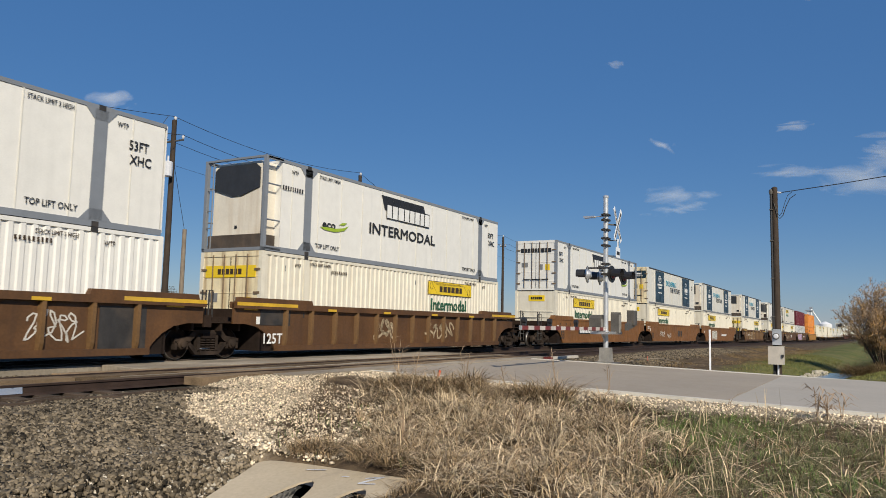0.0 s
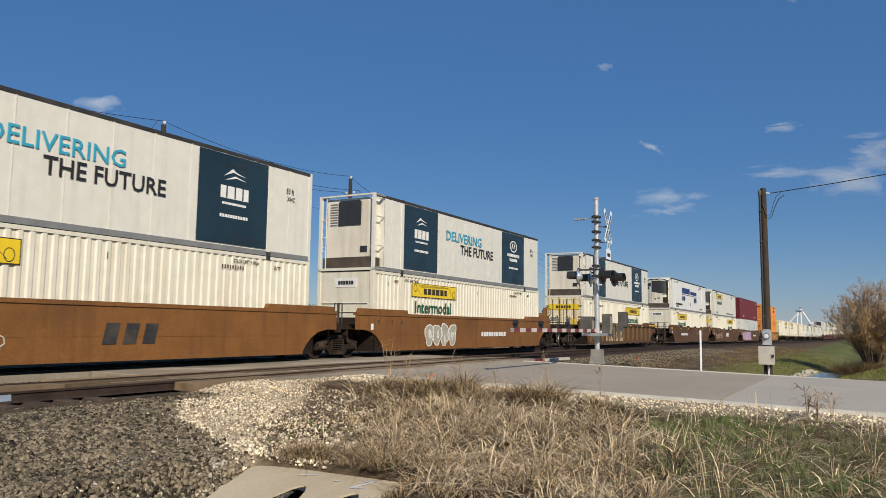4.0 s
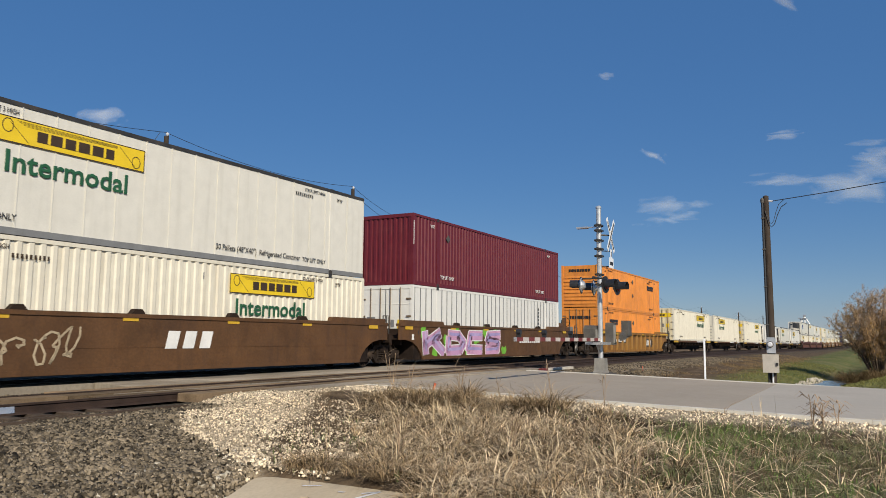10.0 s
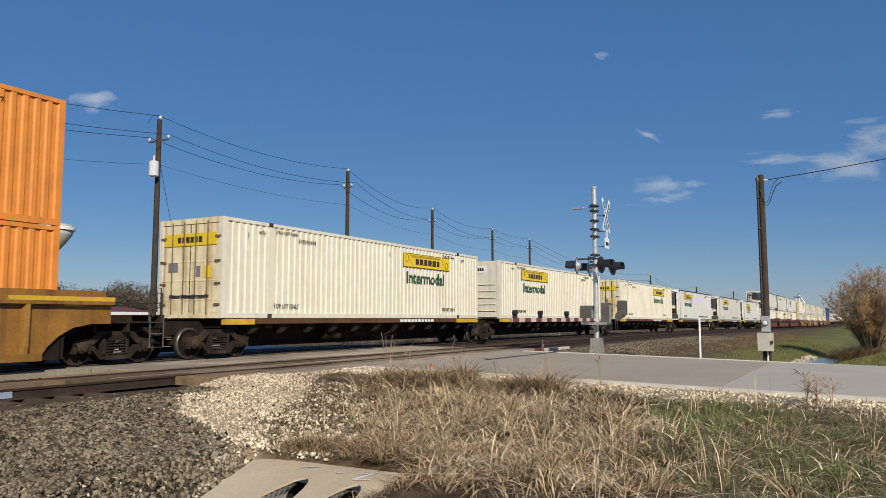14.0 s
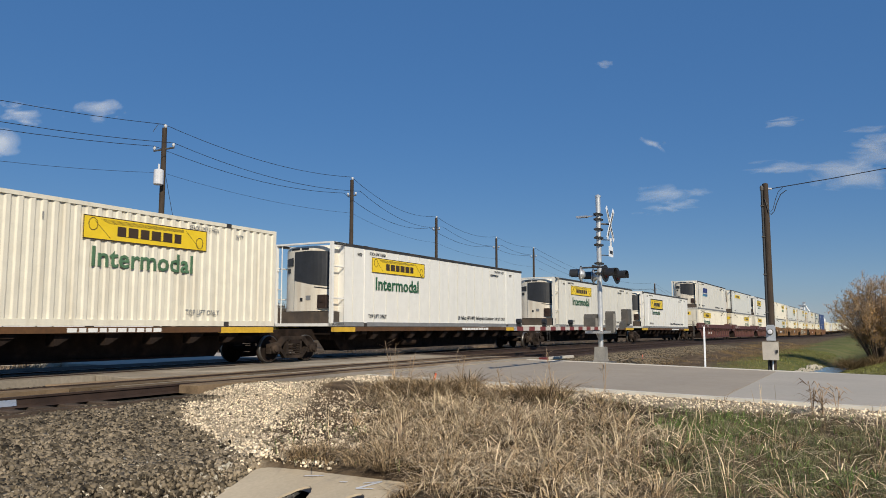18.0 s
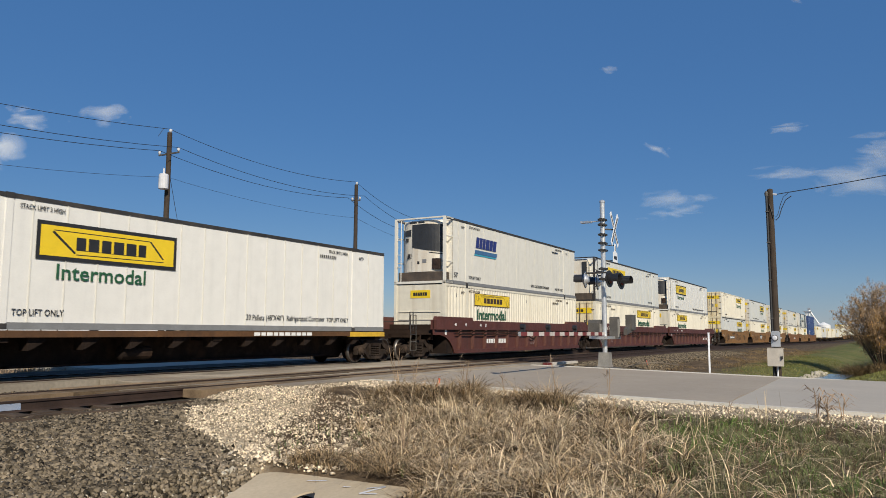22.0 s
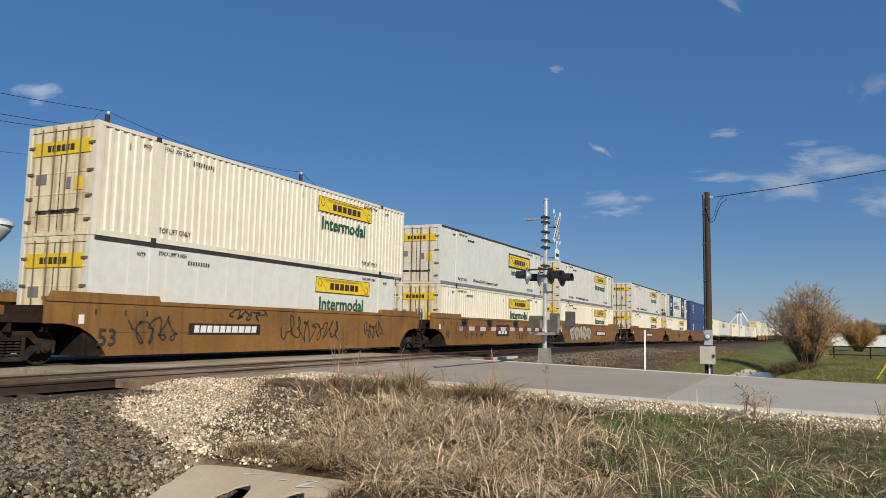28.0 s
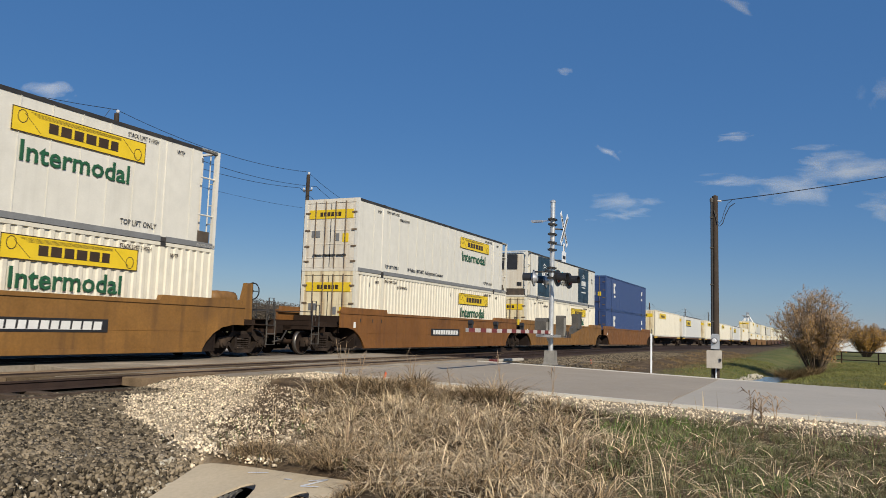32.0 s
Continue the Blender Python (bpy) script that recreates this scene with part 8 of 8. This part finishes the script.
def stroke_piece(car, x, z, w, h, fill, inner, line, glow, count, seed, y=-CAR_W):
    """A large angular spray-paint piece: broad interlocking strokes, pale outline, bright blots behind."""
    r = random.Random(seed)
    u = w / count
    for i in range(9):
        ex, ez, n = x - 0.2 + (w + 0.3) * i / 8, z + h * r.choice((0.15, 0.6, 0.92)), 9
        pts = [(ex + q * math.cos(a), ez + q * math.sin(a)) for a, q in ((2 * math.pi * j / n, r.uniform(0.12, 0.36)) for j in range(n))]
        part("graffiti_blot", Geo().prism_xz(pts, y - 0.004, y - 0.002), glow, car)
    for i in range(count):
        k = STROKES[i % 4]
        pts = [(x + u * i + (a + r.uniform(-0.05, 0.05)) * u * 1.05, z + 0.2 + (b + r.uniform(-0.04, 0.04)) * (h - 0.42)) for a, b in k]
        d = 0.002 * i
        part("graffiti_outline", ribbon(Geo(), pts, 0.5, y - 0.008 - d, y - 0.002), line, car)
        part("graffiti", ribbon(Geo(), pts, 0.42, y - 0.0095 - d, y - 0.002), fill, car, "large angular spray-painted shape")
        part("graffiti_shine", ribbon(Geo(), [(a + 0.03, b + 0.05) for a, b in pts], 0.13, y - 0.0102 - d, y - 0.002), inner, car)


def spine_car(front_truck, rear_truck, front_gap, rear_gap):
    """A skeleton car unit under one container; its deck is 1.1 m above the rails."""
    car = thing("spine_car", "dark brown skeleton spine car with yellow edge plates", "rail car", "units of the train")
    part("spine", shared(("spine", front_gap, rear_gap), lambda: Geo().prism_xz([(-front_gap, 1.02), (-front_gap, 0.64), (1.35, 0.64), (1.75, 0.25), (CL - 1.5, 0.25), (CL - 1.1, 0.64), (CL + rear_gap, 0.64), (CL + rear_gap, 1.02)], -0.36, 0.36).box(2.6, CL - 2.6, -0.52, 0.52, 0.26, 0.31), M["running"]), None, car)
    part("underframe_box", shared(("underframe_box", 0), lambda: Geo().lathe((5.2, -0.75, 0.55), (1, 0, 0), [(0, 0.1), (0.05, 0.17), (0.9, 0.17), (0.95, 0.1)], 12), M["running"]), None, car)
    for s in (-1, 1):
        a, b = sorted((s * 1.22, s * 1.34))
        part("edge_beam", shared(("edge_beam", s), lambda: Geo().box(0.2, CL - 0.2, a, b, 0.95, 1.1), M["brown"]), None, car)
        for k, (x0, x1) in enumerate(((0.1, 1.3), (CL - 2.2, CL - 0.1))):
            part("yellow_plate", shared(("yellow_plate", s, k), lambda: Geo().box(x0, x1, a - 0.005, b + 0.005, 0.93, 1.09), M["capyellow"]), None, car)
        for i in range(11):
            x = 1.3 + i * 1.3
            part("gusset", shared(("gusset", s), lambda: Geo().prism_xz([(0, 0.95), (0.5, 0.95), (0.42, 0.86), (0.1, 0.68), (0.0, 0.66)], *sorted((s * 0.9, s * 1.2))), M["running"]), None, car, at=(x, 0, 0))
    for x in (0.4, 2.0, 8.0, CL - 2.0, CL - 0.4):
        part("cross_arm", shared(("cross_arm", 0), lambda: Geo().box(-0.16, 0.16, -1.24, 1.24, 0.84, 1.06), M["running"]), None, car, at=(x, 0, 0))
    part("number_mark", shared(("number_mark", "sp"), lambda: bars(2.6, 0.1, 10, seed=62), M["letterwhite"]), None, car, at=(9.3, -1.35, 0.97))
    if front_truck is not None:
        truck(car, front_truck)
    if rear_truck is not None:
        truck(car, rear_truck)
    if front_gap > 2:
        grab_ladder(car, -1.2, -1.3, 0.35, 1.2, M["dark"])
    return car


# ---- the consist: place of each unit's container at 0 s, what it carries, its car ----


TINY = {"bulkhead_rib", "bulkhead_groove", "panel_seam", "panel_joint", "brake_pipe", "lifting_casting", "hinge", "handle", "lettering", "number_mark", "patch", "placard", "vent_plate", "gasket", "reflector", "stencil_mark", "data_plate", "spring", "brake_shoe", "tread", "hand_rail", "air_hose", "bearing_cap", "gusset", "rib", "side_guide", "stanchion", "corner_post", "lock_rod", "decal_border", "decal_scroll", "badge", "control_box", "bracket", "ladder", "sill", "header", "cross_arm"}
FAR = {}


def plain(ob):
    """Leaves out the small parts of a thing that stays far off."""
    for o in list(ob.children_recursive):
        if o.name.split(".")[0] in TINY:
            bpy.data.objects.remove(o)
    return ob


def load(x, car, *boxes, z=0.28):
    MOVERS.append((plain(car) if x > 510 else car, x, 0.0))
    for b in boxes:
        if x > 510:
            if b in FAR:
                box = copy_thing(FAR[b], Matrix())
            else:
                box = FAR[b] = plain(container(b))
        else:
            box = container(b)
        MOVERS.append((box, x, z))
        z += CH + 0.014




# brown ribbed three-unit car
c = well_car("rib", "brown", False, False)
tag(c, 1.3, 0.45, 1.0, 0.8, M["graff_white"], 101, 4)
tag(c, 12.6, 0.5, 1.2, 0.75, M["graff_white"], 102, 5)
part("black_panel", Geo().box(14.3, 15.6, -CAR_W - 0.01, -CAR_W - 0.003, 0.3, 1.35), M["dark"], c)
load(-3.15, c, "dry/rib/left/green/bright", "slate/reefer/x")
c = well_car("rib", "brown", False, True)
big_text(c, "125T", -0.1, 0.42, 0.42, "letterwhite")
part("black_panel", Geo().box(-0.2, 1.1, -CAR_W - 0.01, -CAR_W - 0.003, 0.95, 1.45), M["dark"], c)
tag(c, 5.6, 0.5, 1.3, 0.75, M["graff_tan"], 103, 4, 0.09)
tag(c, 9.2, 0.5, 2.2, 0.7, M["graff_tan"], 104, 5, 0.08)
load(16.6, c, "dry/doors/right/green", "slate/reefer/x")
# rust-brown smooth three-unit car
c = well_car("smooth", "rustbrown", True, False)
number_plate(c, 3.05)
big_text(c, "53", 0.15, 0.45, 0.6)
load(40.4, c, "dry/rib/left/green", "slate/doors/x")
c = well_car("smooth", "rustbrown", False, False)
big_text(c, "53", 0.15, 0.45, 0.6)
big_text(c, "125 T", -1.05, 1.14, 0.3, "letterwhite")
tag(c, 2.6, 0.55, 1.5, 0.5, M["graff_white"], 105, 5, 0.03)
tag(c, 5.0, 0.4, 1.1, 0.45, M["graff_white"], 106, 4, 0.025)
emblem_mark(c, 8.4, 0.6, 1.7, 0.5, "dark")
load(59.8, c, "dry/rib/left/green", "future/doors/ringfirst/a")
c = well_car("smooth", "rustbrown", False, True, ("brake_rear",))
bubble_piece(c, 3.5, 0.35, 2.6, 0.9, M["graff_grey"], M["letterwhite"], 107, 4)
number_plate(c, 8.6, panel=False)
load(79.6, c, "dry/ribw/left/green", "future/reefer/peakfirst/a")
# brown ribbed car with pale graffiti
c = well_car("rib", "brown", True, True)
for i, (gx, gw) in enumerate(((4.1, 0.95), (5.25, 0.9), (6.35, 0.85), (7.35, 0.8))):
    part("graffiti", Geo().prism_xz([(gx, 0.32), (gx + gw, 0.36), (gx + gw * 0.95, 1.36), (gx + 0.05, 1.3)], -CAR_W - 0.009, -CAR_W - 0.003), M["graff_tan"], c, "pale cream block graffiti")
    tag(c, gx + 0.12, 0.45, gw * 0.7, 0.7, M["dark"], 110 + i, 2, 0.09)
tag(c, 1.8, 0.75, 0.5, 0.5, M["graff_white"], 115, 4, 0.03)
number_plate(c, 2.7, 0.85, False)
load(103.15, c, "dry/doors/right/green", "future/reefer/peakfirst/a")
# dark brown smooth three-unit car
c = well_car("smooth", "brown", True, False)
number_plate(c, 3.1, 0.8, False)
big_text(c, "MILE HIGH CITY", 9.8, 0.82, 0.5, "graff_faint", 0.004, 0.95)
big_text(c, "~5280~", 11.0, 0.42, 0.34, "graff_faint", 0.004, 1.2)
load(126.87, c, "dry/ribw/left/greenfade", "discs")
c = well_car("smooth", "brown", False, False)
emblem_mark(c, 7.2, 0.75, 1.7, 0.45, "letterwhite")
tag(c, 0.9, 0.4, 2.6, 0.7, M["graff_tan"], 120, 6, 0.05)
tag(c, 3.8, 0.4, 1.0, 0.9, M["graff_tan"], 121, 3, 0.05)
load(146.47, c, "dry/doors/right/green", "haulreefer/bow/left/old/white")
c = well_car("smooth", "brown", False, True, ("brake_rear",))
stroke_piece(c, 0.7, 0.3, 7.3, 1.16, M["graff_pink"], M["graff_lilac"], M["letterwhite"], M["graff_green"], 4, 122)
number_plate(c, 10.0, 0.85, False)
load(165.95, c, "whiterib", "maroon")
# ochre ribbed car
c = well_car("rib", "ochre", True, True)
number_plate(c, 2.4, 0.85)
big_text(c, "53", 12.6, 0.7, 0.45)
emblem_mark(c, 10.9, 0.65, 1.4, 0.4, "letterwhite", "dark")
load(189.4, c, "orange/doors/front", "orange/louvre/rear")
# spine cars with single containers
load(210.5, spine_car(0.2, CL + 1.15, 1.6, 1.15), "dry/doors/right/green", z=1.12)
load(229.1, spine_car(None, CL + 2.3, 1.15, 2.3), "dry/ribw/left/green", z=1.12)
c = spine_car(None, CL + 1.2, 2.3, 1.2)
p = part("name_board", Geo().box(-6.6, -4.0, -1.36, -1.345, 0.95, 1.08), M["black"], c)
part("lettering", letters("ALL PURPOSE SPINE CAR", 0.15, M["letterwhite"], 0.012, 1.05), None, p, at=(-6.5, -1.366, 0.965))
load(249.85, c, "dry/doors/right/greenfade", z=1.12)
load(268.79, spine_car(None, CL + 2.35, 1.2, 2.35), "haulreefer/bow/left/old/bright", z=1.12)
load(289.5, spine_car(None, CL + 1.25, 2.35, 1.25), "haulreefer/bow/left/old/white", z=1.12)
load(308.15, spine_car(None, CL - 0.3, 1.25, 1.8), "haulreefer/bow/left/new/bright", z=1.12)
# red-brown ribbed three-unit car
c = well_car("rib", "redbrown", True, False)
number_plate(c, 3.2, 0.6, False)
big_text(c, "53", 8.56, 0.5, 0.6, "worn_ink")
load(328.8, c, "dry/rib/left/green", "crest")
c = well_car("rib", "redbrown", False, False)
tag(c, 1.0, 1.28, 1.3, 0.25, M["graff_white"], 130, 4, 0.03, -CAR_W - 0.13)
big_text(c, "53", 2.36, 0.5, 0.6, "worn_ink")
load(348.5, c, "dry/doors/right/green", "haulreefer/box/left/band/pale")
c = well_car("rib", "redbrown", False, True)
big_text(c, "53", 9.4, 0.52, 0.55, "worn_ink")
number_plate(c, 12.0, 0.6, False)
load(368.0, c, "dry/rib/left/green", "haulreefer/bow/left/new/bright")
# tan smooth three-unit cars
c = well_car("smooth", "tan", True, False)
number_plate(c, 3.25)
big_text(c, "53", 0.2, 0.45, 0.6)
for i, (gx, gz, gw, gh) in enumerate(((1.2, 0.45, 1.6, 0.8), (5.0, 1.15, 1.6, 0.35), (7.6, 0.45, 1.7, 0.95), (9.4, 0.5, 1.5, 0.75), (12.8, 0.55, 1.2, 0.7))):
    tag(c, gx, gz, gw, gh, M["dark"], 140 + i, 4, 0.045)
load(391.7, c, "plate/doors/right", "dry/doors/right/green")
c = well_car("smooth", "tan", False, False)
big_text(c, "53", 0.4, 0.58, 0.42)
emblem_mark(c, 7.3, 0.75, 1.5, 0.4, "letterwhite", "black")
for i, (gx, gz, gw, gh) in enumerate(((2.4, 0.5, 3.4, 0.75), (10.0, 0.4, 2.6, 0.9))):
    tag(c, gx, gz, gw, gh, M["dark"], 150 + i, 5, 0.04)
load(411.6, c, "dry/doors/right/green", "haulreefer/doors/right/new/pale")
c = well_car("smooth", "tan", False, True, ("brake_rear",))
big_text(c, "53", 0.35, 0.45, 0.55)
big_text(c, "125 T", -1.0, 1.1, 0.3, "letterwhite")
bubble_piece(c, 1.85, 0.33, 5.7, 1.12, M["graff_grey"], M["dark"], 155, 5)
number_plate(c, 9.3)
big_text(c, "B", 8.9, 0.75, 0.3)
load(431.55, c, "dry/doors/right/green", "haulreefer/doors/right/old/white")
c = well_car("smooth", "rustbrown", True, False)
number_plate(c, 6.2)
load(455.5, c, "dry/doors/right/green", "haulreefer/doors/right/old/white")
c = well_car("smooth", "tan", False, False)
emblem_mark(c, 7.4, 0.7, 1.5, 0.45, "dark")
load(475.1, c, "dry/doors/right/green", "future/reefer/peaks/b")
c = well_car("smooth", "rustbrown", False, True)
load(494.7, c, "blue", "blue")
x = 515.6
for i in range(6):
    odd = i % 2
    load(x, spine_car(0.2 if i == 0 else None, CL + (1.2 if not odd else 2.3), 1.2 if odd else 2.3, 1.2 if not odd else 2.3), "haulreefer/doors/left/new/bright" if i in (1, 4) else "dry/doors/left/green", z=1.12)
    x += 18.65 if not odd else 20.75
for i in range(9):
    c = well_car("smooth" if i < 3 else "rib", ("tan", "brown", "redbrown")[i // 3], i % 3 == 0, i % 3 == 2)
    load(x, c, "dry/rib/left/green", "haulreefer/bow/left/old/white" if i % 2 else "dry/doors/right/green")
    x += 23.7 if i % 3 == 2 else 19.6
for i in range(5):
    load(x, spine_car(0.2 if i == 0 else None, CL + 1.2, 1.2, 1.2), "dry/doors/left/green", z=1.12)
    x += 18.65


def travelled(t):
    """Metres that the train has rolled by t seconds; it slows a little on the way."""
    return 14.2272 * t - 0.0056848 * t ** 2 - 0.00151060 * t ** 3 + 0.0000294039 * t ** 4


def motions():
    """The whole train rolls towards -x."""
    for ob, x, z in MOVERS:
        rows = []
        for t in range(0, 33):
            f = x - travelled(t)
            if t % 2 and not 20 < f < 100:
                continue
            y0, y1, z0, z1 = (float(v) for v in (bend_y(f), bend_y(f + CL), bend_z(f), bend_z(f + CL)))
            rows.append((t, pose(f, TRACK_Y + y0, z + z0, 0, -math.degrees(math.atan2(z1 - z0, CL)), math.degrees(math.atan2(y1 - y0, CL)))))
        walk(ob, rows)
        # wheels turn while their car rolls through the stretch before the camera
        for w in [o for o in ob.children_recursive if o.name.startswith("wheelset")]:
            wx = w.matrix_basis.translation.x
            px = x + wx
            near = [k for k in range(0, 961) if 6 < px - travelled(k / 30) < 34]
            if len(near) > 1:
                turn = {k: -math.degrees((travelled(k / 30) - travelled(near[0] / 30)) / 0.42) for k in near}
                rows = [(0.0, 0.0)] * (near[0] > 0) + [(k / 30, turn[k]) for k in near] + [(32.0, turn[near[-1]])] * (near[-1] < 960)
                walk(w, [(t, pose(wx, 0, 0.42, 0, a, 0)) for t, a in rows])


motions()
